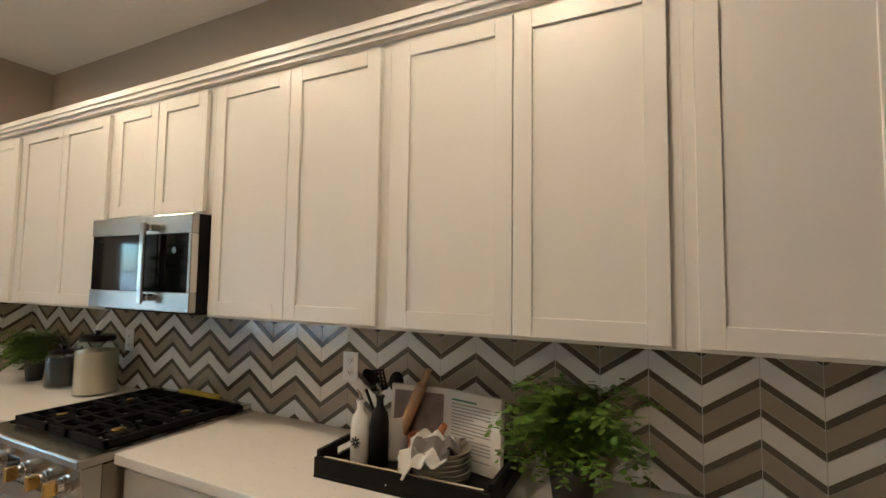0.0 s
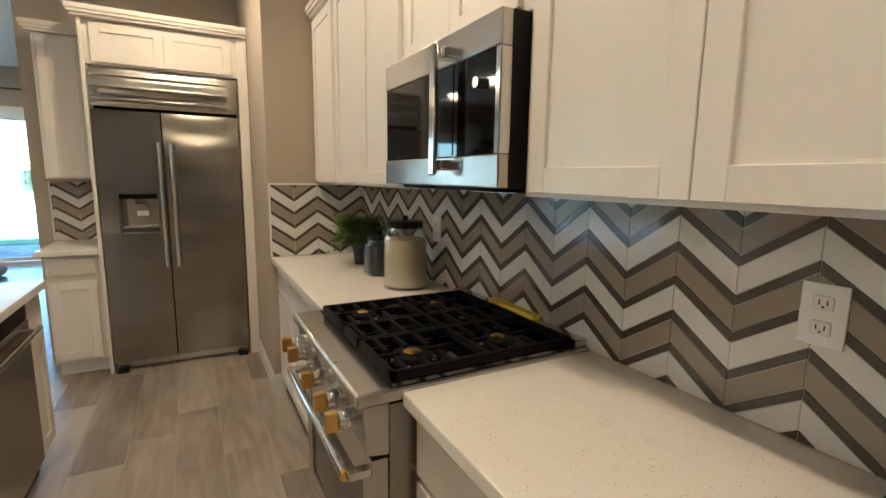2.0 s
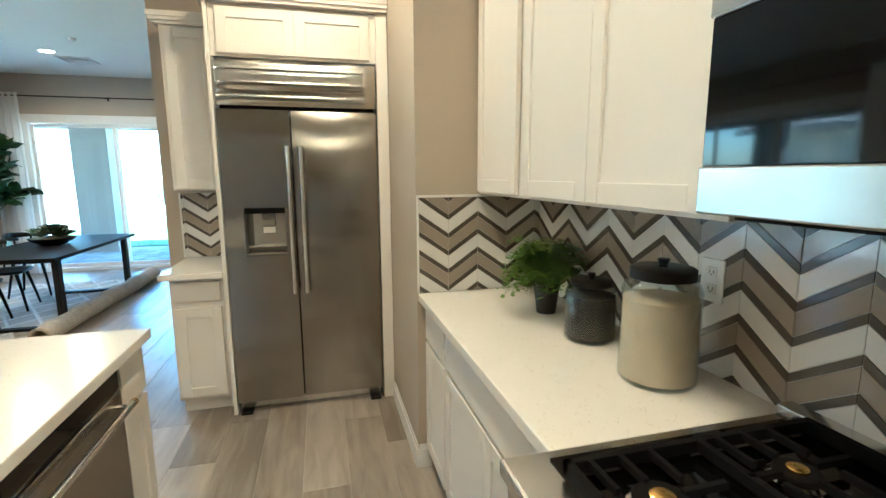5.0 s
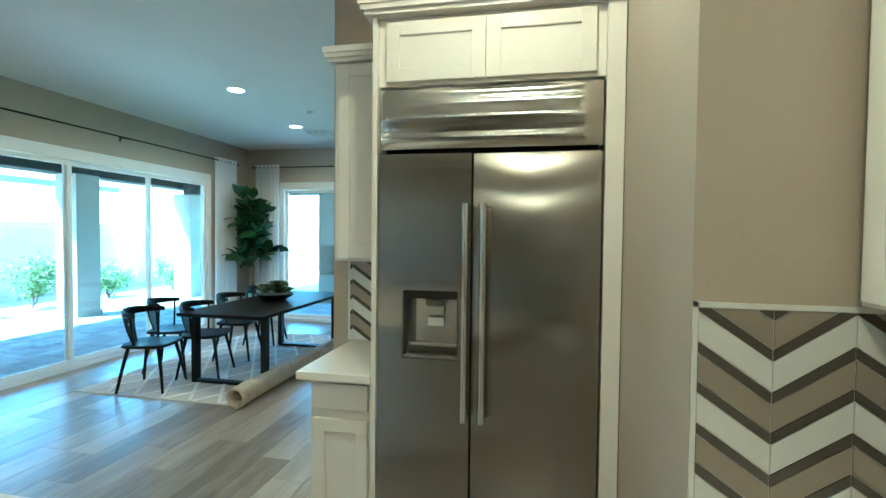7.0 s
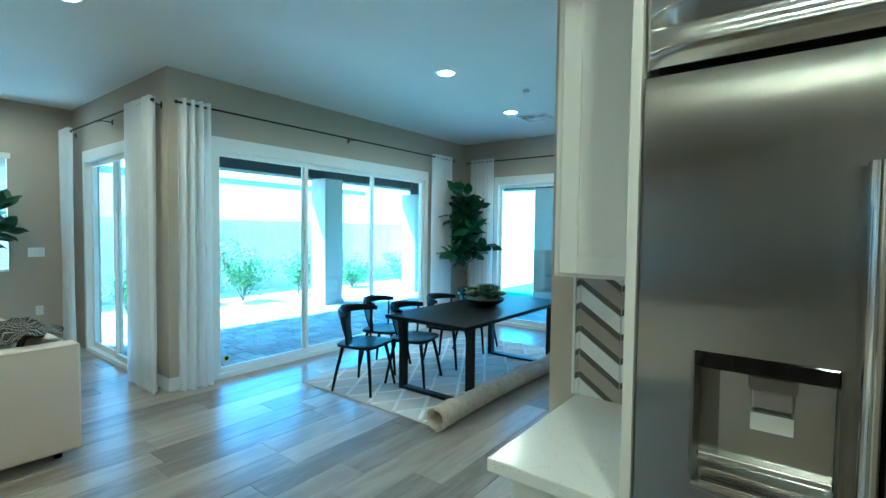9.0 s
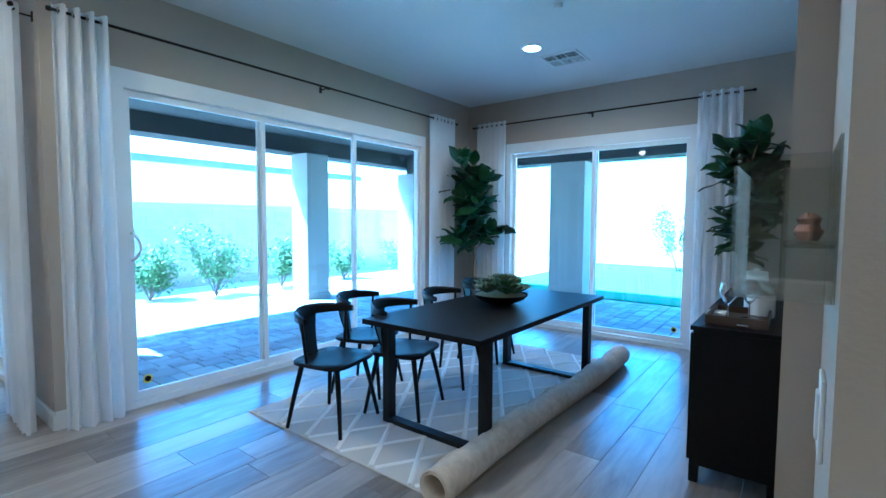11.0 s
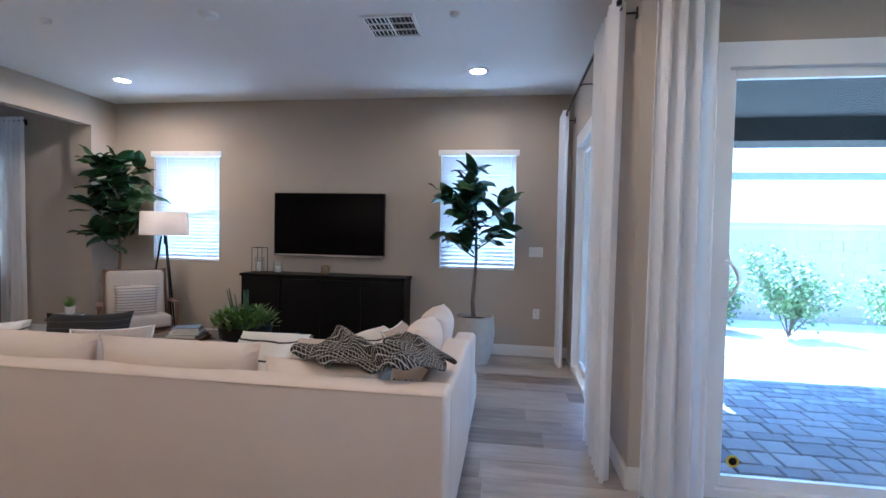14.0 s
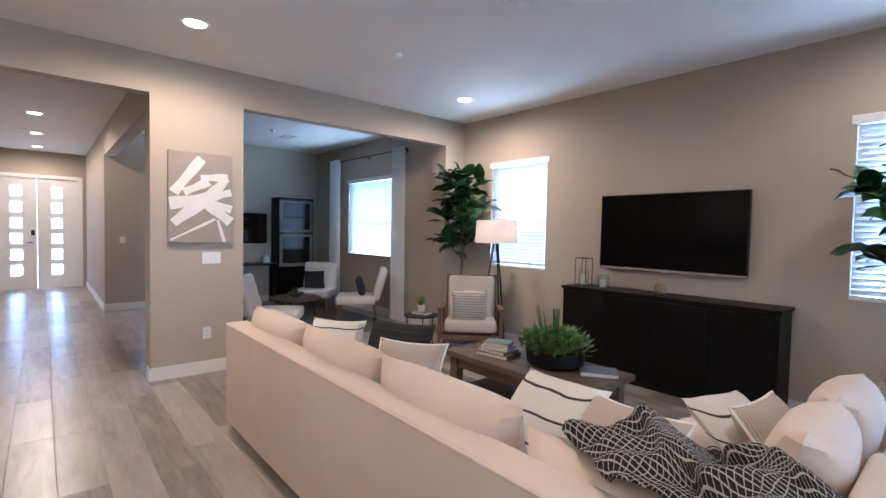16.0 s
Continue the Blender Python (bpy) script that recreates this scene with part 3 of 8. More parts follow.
def fridge():
    f = thing("fridge", (-4.9, 0.7925, 0), "brushed steel built-in side-by-side fridge with water dispenser", "fridge")
    y0, y1, m, x = -0.46, 0.46, -0.055, 0.27
    part("body", boxes((-0.34, x - 0.065, y0 + 0.005, y1 - 0.005, 0.0, 2.165)), BLACK, f)
    part("grille", bowed(x - 0.02, x + 0.006, 0.030, y0, y1, 1.915, 2.17), STEELG, f, "bowed polished steel top grille panel", True)
    part("fridge_door", bevelled(boxes((x - 0.02, x + 0.028, m + 0.003, y1, 0.075, 1.892)), 0.008, 3), STEEL, f, "", True)
    # freezer door with a recess for the dispenser
    a0, a1, b0, b1 = -0.352, -0.106, 1.020, 1.314
    door = joined(boxes((x - 0.02, x + 0.028, y0, a0, 0.075, 1.892)), boxes((x - 0.02, x + 0.028, a1, m - 0.003, 0.075, 1.892)), boxes((x - 0.02, x + 0.028, a0, a1, 0.075, b0)), boxes((x - 0.02, x + 0.028, a0, a1, b1, 1.892)))
    fd = part("freezer_door", door, STEEL, f)
    disp = part("dispenser", boxes((x - 0.060, x - 0.054, a0, a1, b0, b1)), DARKSTEEL, f, "dark steel water dispenser recess")
    for c0, c1, d0, d1 in ((a0, a0 + 0.006, b0, b1), (a1 - 0.006, a1, b0, b1), (a0 + 0.006, a1 - 0.006, b0, b0 + 0.008)):
        part("recess_wall", boxes((x - 0.054, x + 0.0295, c0, c1, d0, d1)), DARKSTEEL, disp)
    part("control_strip", bevelled(boxes((x - 0.054, x + 0.0295, a0 + 0.006, a1 - 0.006, b1 - 0.034, b1)), 0.003), BLACKGLASS, disp, "dark glass control strip")
    part("back_plate", boxes((x - 0.054, x - 0.050, a0 + 0.045, a1 - 0.008, b0 + 0.06, b1 - 0.035)), STEELH, disp, "brushed steel back plate")
    mid = (a0 + a1) / 2 + 0.016
    part("nozzle", bevelled(boxes((x - 0.050, x + 0.008, mid - 0.040, mid + 0.040, b1 - 0.068, b1 - 0.035)), 0.006), DARKSTEEL, disp)
    part("paddle", bevelled(boxes((x - 0.044, x - 0.026, mid - 0.036, mid + 0.036, b1 - 0.115, b1 - 0.069)), 0.005), STEELH, disp)
    part("label", boxes((x - 0.0255, x - 0.0245, mid - 0.036, mid + 0.036, b1 - 0.158, b1 - 0.122)), OFFWHITE, disp, "white paper label")
    part("label_backing", boxes((x - 0.05, x - 0.0257, mid - 0.030, mid + 0.030, b1 - 0.150, b1 - 0.1155)), DARKSTEEL, disp)
    part("drip_ledge", bevelled(boxes((x - 0.054, x - 0.030, a0 + 0.007, a1 - 0.007, b0 + 0.044, b0 + 0.060)), 0.003), STEELH, disp)
    part("drip_tray", boxes((x - 0.054, x + 0.026, a0 + 0.007, a1 - 0.007, b0 + 0.0085, b0 + 0.016)), STEELH, disp)
    for k in range(6):
        part("drip_slat", boxes((x - 0.044 + 0.012 * k, x - 0.039 + 0.012 * k, a0 + 0.02, a1 - 0.02, b0 + 0.0165, b0 + 0.020)), CHROME, disp)
    part("toe_grille", boxes((x - 0.06, x - 0.03, y0 + 0.01, y1 - 0.01, 0.012, 0.072)), STEELH, f)
    for y in (y0 + 0.05, y1 - 0.05):
        part("foot", bevelled(boxes((x - 0.06, x + 0.05, y - 0.035, y + 0.035, 0.0, 0.016)), 0.004), BLACK, f, "black levelling foot")
    for y in (m - 0.022, m + 0.052):
        h = part("handle", tube([(x + 0.066, y, 0.785), (x + 0.066, y, 1.675)], 0.0145, 16), CHROME, f, "polished steel bar handle", True)
        for z in (0.82, 1.64):
            part("handle_post", tube([(x + 0.02, y, z), (x + 0.066, y, z)], 0.010, 12), CHROME, h, "", True)
        for z0, z1 in ((0.78, 0.85), (1.61, 1.68)):
            part("collar", tube([(x + 0.066, y, z0), (x + 0.066, y, z1)], 0.0165, 16), CHROME, h, "", True)
    return f


fridge()


def microwave():
    x0, x1, y0, z0, z1 = -2.312, -1.563, 1.568, 1.435, 1.858
    mw = thing("microwave", ((x0 + x1) / 2, 1.78, z0), "stainless over-the-range microwave with dark glass door", "microwave")
    bar(mw, "body", BLACK, (x0, x1, y0 + 0.035, KY - 0.004, z0, z1), 0.002)
    bar(mw, "top_trim", STEELH, (x0, x1, y0, y0 + 0.034, z1 - 0.085, z1), 0.004, "brushed steel trim")
    bar(mw, "bottom_trim", STEELH, (x0, x1, y0, y0 + 0.034, z0, z0 + 0.085), 0.004, "brushed steel trim")
    bar(mw, "door_glass", BLACKGLASS, (x0 + 0.004, -1.80, y0 + 0.004, y0 + 0.034, z0 + 0.085, z1 - 0.085), 0.002, "dark glass window")
    bar(mw, "control_panel", BLACKGLASS, (-1.795, x1 - 0.022, y0 + 0.004, y0 + 0.034, z0 + 0.085, z1 - 0.085), 0.002)
    bar(mw, "side_trim", CHROME, (x1 - 0.022, x1, y0, y0 + 0.034, z0 + 0.085, z1 - 0.085), 0.003)
    o = mw.location
    part("dial", moved(tube([(0, 0, 0), (0, -0.02, 0)], 0.014, 20), Matrix.Translation(Vector((-1.655, y0 + 0.006, 1.70)) - o)), CHROME, mw, "round chrome dial", True)
    hd = bar(mw, "handle", CHROME, (-1.848, -1.812, y0 - 0.05, y0 - 0.036, z0 + 0.03, z1 - 0.03), 0.006, "flat polished steel handle")
    for z in (z0 + 0.045, z1 - 0.07):
        bar(mw, "handle_mount", CHROME, (-1.846, -1.790, y0 - 0.037, y0 + 0.003, z, z + 0.030), 0.006)
    bar(mw, "vent", IRON, (x0 + 0.03, x1 - 0.03, y0 + 0.06, 1.90, z0 - 0.012, z0), 0.002)
    for x in (x0 + 0.2, x1 - 0.2):
        bar(mw, "filter", STEELH, (x - 0.13, x + 0.13, 1.68, 1.86, z0 - 0.016, z0 - 0.0125), 0)
    bar(mw, "badge", STEELH, (-2.03, -1.93, y0 - 0.001, y0 + 0.002, z0 + 0.035, z0 + 0.045), 0)


microwave()


def cooker():
    x0, x1, yf = -2.395, -1.625, 1.262
    w = x1 - x0
    r = thing("gas_range", ((x0 + x1) / 2, 1.62, 0), "stainless gas range with brass knobs and black grates", "range")
    o = r.location
    bar(r, "body", STEEL, (x0, x1, yf + 0.045, KY - 0.012, 0.09, 0.90), 0.002)
    bar(r, "plinth", BLACK, (x0 + 0.02, x1 - 0.02, yf + 0.09, KY - 0.03, 0.0, 0.09), 0)
    # cooktop with a bull-nosed front
    bar(r, "cooktop", STEELH, (x0 - 0.004, x1 + 0.004, yf - 0.042, KY - 0.008, 0.905, 0.942), 0.008, "brushed steel cooktop")
    bar(r, "burner_well", BLACKGLASS, (x0 + 0.03, x1 - 0.03, yf + 0.055, KY - 0.075, 0.9425, 0.946), 0)
    bar(r, "back_guard", STEELH, (x0, x1, KY - 0.062, KY - 0.012, 0.943, 0.968), 0.004)
    bar(r, "energy_label", material("yellow_label", (0.72, 0.55, 0.03), 0.4, vary=0.1), (-2.13, -1.85, KY - 0.050, KY - 0.015, 0.9685, 0.984), 0, "yellow paper label")
    # slanted control panel
    bm = bmesh.new()
    prof = [(yf + 0.045, 0.905), (yf - 0.026, 0.905), (yf - 0.016, 0.775), (yf + 0.045, 0.765)]
    a = [bm.verts.new((x0 - o.x, y - o.y, z)) for y, z in prof]
    b = [bm.verts.new((x1 - o.x, y - o.y, z)) for y, z in prof]
    bm.faces.new(a)
    bm.faces.new(b[::-1])
    for k in range(4):
        bm.faces.new((a[k], b[k], b[(k + 1) % 4], a[(k + 1) % 4]))
    bmesh.ops.recalc_face_normals(bm, faces=bm.faces[:])
    part("control_panel", bevelled(bm, 0.003), STEELH, r, "brushed steel control panel")
    for x in (x0 + 0.065, x0 + 0.175, (x0 + x1) / 2 + 0.02, x1 - 0.205, x1 - 0.085):
        base = Vector((x, yf - 0.018, 0.842)) - o
        k = part("knob", moved(lathe([(0.0, 0), (0.032, 0), (0.032, 0.008), (0.027, 0.010), (0.027, 0.018), (0.0285, 0.019), (0.0285, 0.026), (0.026, 0.027), (0.025, 0.044), (0.0, 0.044)], 28), Matrix.Translation(base) @ pose(0, 0, 0, 90)), CHROME, r, "polished steel knob with brass grip", True)
        part("grip", moved(bevelled(boxes((-0.011, 0.011, -0.026, 0.026, 0.0, 0.034)), 0.002), Matrix.Translation(base + Vector((0, -0.044, 0))) @ pose(0, 0, 0, 90)), BRASS, k, "brass grip")
    bar(r, "display", BLACKGLASS, (x0 + 0.235, x0 + 0.335, yf - 0.0235, yf - 0.005, 0.815, 0.868), 0.002)
    bar(r, "badge", STEELH, (x1 - 0.30, x1 - 0.22, yf - 0.0375, yf - 0.02, 0.9425, 0.9435), 0)
    # oven door
    door = part("oven_door", moved(joined(boxes((x0 + 0.003, x0 + 0.075, yf, yf + 0.042, 0.255, 0.757)), boxes((x1 - 0.075, x1 - 0.003, yf, yf + 0.042, 0.255, 0.757)), boxes((x0 + 0.075, x1 - 0.075, yf, yf + 0.042, 0.255, 0.315)), boxes((x0 + 0.075, x1 - 0.075, yf, yf + 0.042, 0.655, 0.757))), Matrix.Translation(-o)), STEELH, r, "brushed steel oven door")
    part("window", moved(boxes((x0 + 0.075, x1 - 0.075, yf + 0.006, yf + 0.04, 0.315, 0.655)), Matrix.Translation(-o)), BLACKGLASS, door, "dark glass oven window")
    h = part("handle", moved(tube([(x0 + 0.035, yf - 0.062, 0.725), (x1 - 0.035, yf - 0.062, 0.725)], 0.0135, 16), Matrix.Translation(-o)), CHROME, door, "polished steel bar handle", True)
    for x in (x0 + 0.022, x1 - 0.037):
        part("end_cap", moved(tube([(x, yf - 0.062, 0.725), (x + 0.015, yf - 0.062, 0.725)], 0.0142, 16), Matrix.Translation(-o)), BRASS, door, "brass end cap", True)
        part("bracket", moved(bevelled(boxes((x + 0.012 - 0.012, x + 0.03, yf - 0.06, yf + 0.002, 0.715, 0.735)), 0.003), Matrix.Translation(-o)), CHROME, door)
    bar(r, "warming_drawer", STEELH, (x0 + 0.003, x1 - 0.003, yf, yf + 0.042, 0.095, 0.245), 0.003, "brushed steel lower drawer")
    # burners: two large at the front, two at the back, one oval between
    for bx, by, br in ((x0 + 0.215, yf + 0.165, 0.058), (x1 - 0.125, yf + 0.165, 0.070), (x0 + 0.215, yf + 0.455, 0.048), (x1 - 0.125, yf + 0.455, 0.060)):
        p = Vector((bx, by, 0.946)) - o
        u = part("burner", moved(lathe([(0, 0), (br, 0), (br, 0.010), (br * 0.8, 0.016), (0, 0.016)]), Matrix.Translation(p)), CHROME, r, "polished burner ring", True)
        part("burner_cap", moved(lathe([(br * 0.82, 0.016), (br * 0.85, 0.022), (br * 0.8, 0.026), (br * 0.35, 0.026), (0, 0.026)]), Matrix.Translation(p)), IRON, u, "", True)
        part("brass_cap", moved(lathe([(br * 0.38, 0.026), (br * 0.38, 0.031), (br * 0.3, 0.034), (0, 0.034)]), Matrix.Translation(p)), BRASS, u, "brass burner cap", True)
    # three cast iron grates
    cuts = (x0 + 0.085, x0 + 0.345, x0 + 0.500, x1 - 0.004)
    z0, z1, t = 0.966, 0.980, 0.0055
    for g in range(3):
        a0, a1 = cuts[g] + 0.002, cuts[g + 1] - 0.002
        b0, b1 = yf + 0.052, KY - 0.078
        bars = [(a0, a1, b0, b0 + 0.014, 0.95, z1), (a0, a1, b1 - 0.014, b1, 0.95, z1), (a0, a0 + 0.014, b0, b1, 0.955, z1), (a1 - 0.014, a1, b0, b1, 0.955, z1)]
        cx = (a0 + a1) / 2
        if g == 1:
            n = 9
            for k in range(n):
                yy = b0 + 0.03 + (b1 - b0 - 0.06) * k / (n - 1)
                bars.append((a0 + 0.014, a1 - 0.014, yy - t, yy + t, z0, z1))
            bars.append((cx - t, cx + t, b0 + 0.014, b1 - 0.014, z0 - 0.008, z0))
        else:
            cbx = (x0 + 0.215) if g == 0 else (x1 - 0.125)
            for cy in (yf + 0.165, yf + 0.455):
                for s in (-1, 1):
                    bars.append((cbx - t, cbx + t, cy + s * 0.04 if s > 0 else cy - 0.11, cy + 0.13 if s > 0 else cy - 0.04, z0, z1))
                    bars.append((a0 + 0.014, cbx - 0.03, cy + s * 0.065 - t, cy + s * 0.065 + t, z0, z1))
                    bars.append((cbx + 0.03, a1 - 0.014, cy + s * 0.065 - t, cy + s * 0.065 + t, z0, z1))
                bars.append((a0 + 0.014, cbx - 0.04, cy - t, cy + t, z0, z1))
                bars.append((cbx + 0.04, a1 - 0.014, cy - t, cy + t, z0, z1))
            mid = (b0 + b1) / 2
            bars.append((a0 + 0.014, a1 - 0.014, mid - 0.008, mid + 0.008, z0 - 0.008, z1))
        bm = boxes(*[(p - o.x, q - o.x, u - o.y, v - o.y, s0, s1) for p, q, u, v, s0, s1 in bars])
        part("grate", bm, IRON, r, "black cast iron grate")
    return r


cooker()

# ---- chevron tile backsplash ----
TW, TG, SLOPE = 0.1522, 0.0024, 0.105
BANDS = ((0.065, WHITETILE), (0.026, DARKTILE), (0.061, TAUPETILE), (0.026, DARKTILE))
PERIOD = sum(b[0] for b in BANDS)


def clip_poly(poly, keep):
    """Cuts a convex polygon of (u, v) by lines (a, b, c), keeping a*u + b*v <= c."""
    for a, b, c in keep:
        out = []
        for p, q in zip(poly, poly[1:] + poly[:1]):
            fp, fq = a * p[0] + b * p[1] - c, a * q[0] + b * q[1] - c
            if fp <= 0:
                out.append(p)
            if fp * fq < 0:
                s = fp / (fp - fq)
                out.append((p[0] + s * (q[0] - p[0]), p[1] + s * (q[1] - p[1])))
        poly = out
        if len(poly) < 3:
            return []
    return poly


def tile_mesh(poly, to3d, normal, depth=0.007):
    """A thin prism on a wall."""
    back = [Vector(to3d(u, v)) for u, v in poly]
    front = [p + normal * depth for p in back]
    n = len(poly)
    verts = back + front
    faces = [tuple(range(n, 2 * n))] + [(k, (k + 1) % n, n + (k + 1) % n, n + k) for k in range(n)]
    return verts, faces


def splash(name, to3d, normal, u0, u1, v0, v1, shift, near, phase=0.0):
    """Chevron tiles over the wall rectangle; those with u inside near are tiles of their own, the rest one joined sheet."""
    du = Vector(to3d(1, 0)) - Vector(to3d(0, 0))
    base = bmesh.new()
    quad = [Vector(to3d(u, v)) + normal * k for k in (0.0005, 0.004) for u, v in ((u0, v0), (u1, v0), (u1, v1), (u0, v1))]
    vs = [base.verts.new(p) for p in quad]
    for f in ((0, 1, 2, 3), (4, 5, 6, 7), (0, 1, 5, 4), (1, 2, 6, 5), (2, 3, 7, 6), (3, 0, 4, 7)):
        base.faces.new([vs[i] for i in f])
    bmesh.ops.recalc_face_normals(base, faces=base.faces[:])
    ground = tagged(link(name, base, GROUT), "chevron tile backsplash in white, taupe and dark brown", "backsplash", kind="structure")
    rest = {m.name: ([], [], m) for m in (WHITETILE, TAUPETILE, DARKTILE)}
    count = 0
    k0, k1 = math.floor((u0 - shift) / TW), math.ceil((u1 - shift) / TW)
    for k in range(k0, k1):
        a, b = shift + k * TW, shift + (k + 1) * TW
        up = 1 if k % 2 == 0 else -1
        va, vb = (0, SLOPE) if up > 0 else (SLOPE, 0)
        v = v0 - 0.3 + phase
        row = 0
        while v < v1 + 0.1:
            h, mat = BANDS[row % 4]
            g = TG / 2
            poly = [(a + g, v + va + g), (b - g, v + vb + g), (b - g, v + vb + h - g), (a + g, v + va + h - g)]
            poly = clip_poly(poly, ((-1, 0, -u0 - 0.001), (1, 0, u1 - 0.001), (0, -1, -v0 - 0.001), (0, 1, v1 - 0.001)))
            if len(poly) >= 3:
                verts, faces = tile_mesh(poly, to3d, normal)
                if near[0] <= (a + b) / 2 <= near[1] and count < 300:
                    me = bpy.data.meshes.new("tile")
                    me.from_pydata(verts, [], faces)
                    me.materials.append(mat)
                    t = new("tile", me)
                    t.parent = ground
                    count += 1
                else:
                    vv, ff, _ = rest[mat.name]
                    o = len(vv)
                    vv.extend(verts)
                    ff.extend(tuple(i + o for i in f) for f in faces)
            v += h
            row += 1
    for vv, ff, mat in rest.values():
        if vv:
            me = bpy.data.meshes.new("tiles")
            me.from_pydata(vv, [], ff)
            me.materials.append(mat)
            o = new("tiles", me)
            o.parent = ground
            tagged(o, kind="stuff")


def backsplashes():
    splash("backsplash_kitchen", lambda u, v: (u, KY, v), Vector((0, -1, 0)), PX, 2.1, 0.931, 1.414, -2.112, (-2.75, 0.35), 0.041)
    splash("backsplash_pillar", lambda u, v: (PX, u, v), Vector((1, 0, 0)), PY + 0.012, KY, 0.931, 1.400, 1.494, (0, 9), 0.060)
    splash("backsplash_nook", lambda u, v: (FX, u, v), Vector((1, 0, 0)), -0.06, 0.30, 0.931, 1.39, 0.11, (-9, 9), 0.02)
    structure("splash_trim", TRIM, "white edge trim round the tiles", (PX, PX + 0.008, PY + 0.002, PY + 0.011, 0.931, 1.412), (PX, PX + 0.008, PY + 0.002, KY, 1.401, 1.412))
    structure("splash_trim_nook", TRIM, "white edge trim beside the tiles", (FX, FX + 0.008, -0.071, -0.061, 0.931, 1.39))


def outlet(name, at, turn, width=0.075, height=0.115, switch=0):
    """A wall plate facing -y before the turn, with sockets or rocker switches."""
    p = thing(name, at, "white plastic wall " + ("switch plate" if switch else "outlet plate"), "switch" if switch else "outlet", turn=turn)
    part("plate", bevelled(boxes((-width / 2, width / 2, -0.006, 0, -height / 2, height / 2)), 0.002), VINYL, p)
    if switch:
        for k in range(switch):
            x = (k - (switch - 1) / 2) * 0.046
            part("rocker", bevelled(boxes((x - 0.016, x + 0.016, -0.010, -0.005, -0.033, 0.033)), 0.002), TRIM, p)
    else:
        for z in (-0.025, 0.025):
            s = part("socket", bevelled(boxes((-0.017, 0.017, -0.008, -0.005, z - 0.014, z + 0.014)), 0.002), TRIM, p)
            part("slots", boxes((-0.008, -0.006, -0.009, -0.0078, z - 0.004, z + 0.006), (0.006, 0.008, -0.009, -0.0078, z - 0.004, z + 0.006), (-0.002, 0.002, -0.009, -0.0078, z - 0.010, z - 0.006)), BLACK, s)
    return p


outlet("wall_outlet", (-1.03, KY - 0.008, 1.205), 0, 0.08, 0.125)
outlet("wall_outlet", (-2.66, KY - 0.008, 1.205), 0, 0.08, 0.125)
outlet("wall_outlet", (0.95, KY - 0.008, 1.205), 0, 0.08, 0.125)
outlet("wall_switch", (-5.04, TVY, 1.225), 180, 0.16, 0.115, 3)
outlet("wall_outlet", (-5.06, TVY, 0.50), 180)
outlet("wall_switch", (EX, -3.445, 1.15), 270, 0.17, 0.115, 3)
outlet("wall_outlet", (EX, -3.405, 0.40), 270)
outlet("wall_switch", (-5.43, -0.165, 1.13), 0, 0.075, 0.115, 1)

# ---- ceiling fixtures ----
def downlight(x, y, watts):
    d = thing("ceiling_light", (x, y, C), "round recessed ceiling downlight, lit, white trim ring", "light", "recessed ceiling downlights")
    part("trim_ring", lathe([(0.075, -0.004), (0.082, -0.010), (0.098, -0.008), (0.102, 0.0), (0.075, 0.0), (0.075, -0.004)], 32), TRIM, d, "white trim ring", True)
    part("lens", lathe([(0, -0.003), (0.075, -0.003), (0.075, -0.001), (0, -0.001)], 32), GLOW, d, "glowing warm lens")
    lamp = new("downlight_lamp", bpy.data.lights.new("downlight_lamp", "SPOT"))
    lamp.data.energy, lamp.data.spot_size, lamp.data.spot_blend, lamp.data.shadow_soft_size = watts, radians(176), 0.5, 0.07
    lamp.data.color = LAMP_COLOUR
    lamp.location = (x, y, C - 0.03)


LAMP_COLOUR = (1.0, 0.57, 0.275)
KW, LW = 6.3, 7.0
for x, y, w in ((-3.84, 0.83, KW), (-2.0, 0.83, KW), (-0.2, 0.83, KW), (-7.06, -2.08, LW), (-8.68, -2.29, LW), (-4.46, -3.19, LW), (-4.38, -6.03, 3.5), (-0.45, -6.0, 8.0), (-0.5, -3.08, 12.0), (4.4, -2.1, 7.5), (6.4, -2.1, 7), (8.3, -2.1, 5)):
    downlight(x, y, w)

# ---- sliding doors, windows, blinds ----
BADGE = material("yellow_sticker", (0.75, 0.6, 0.05), 0.5)


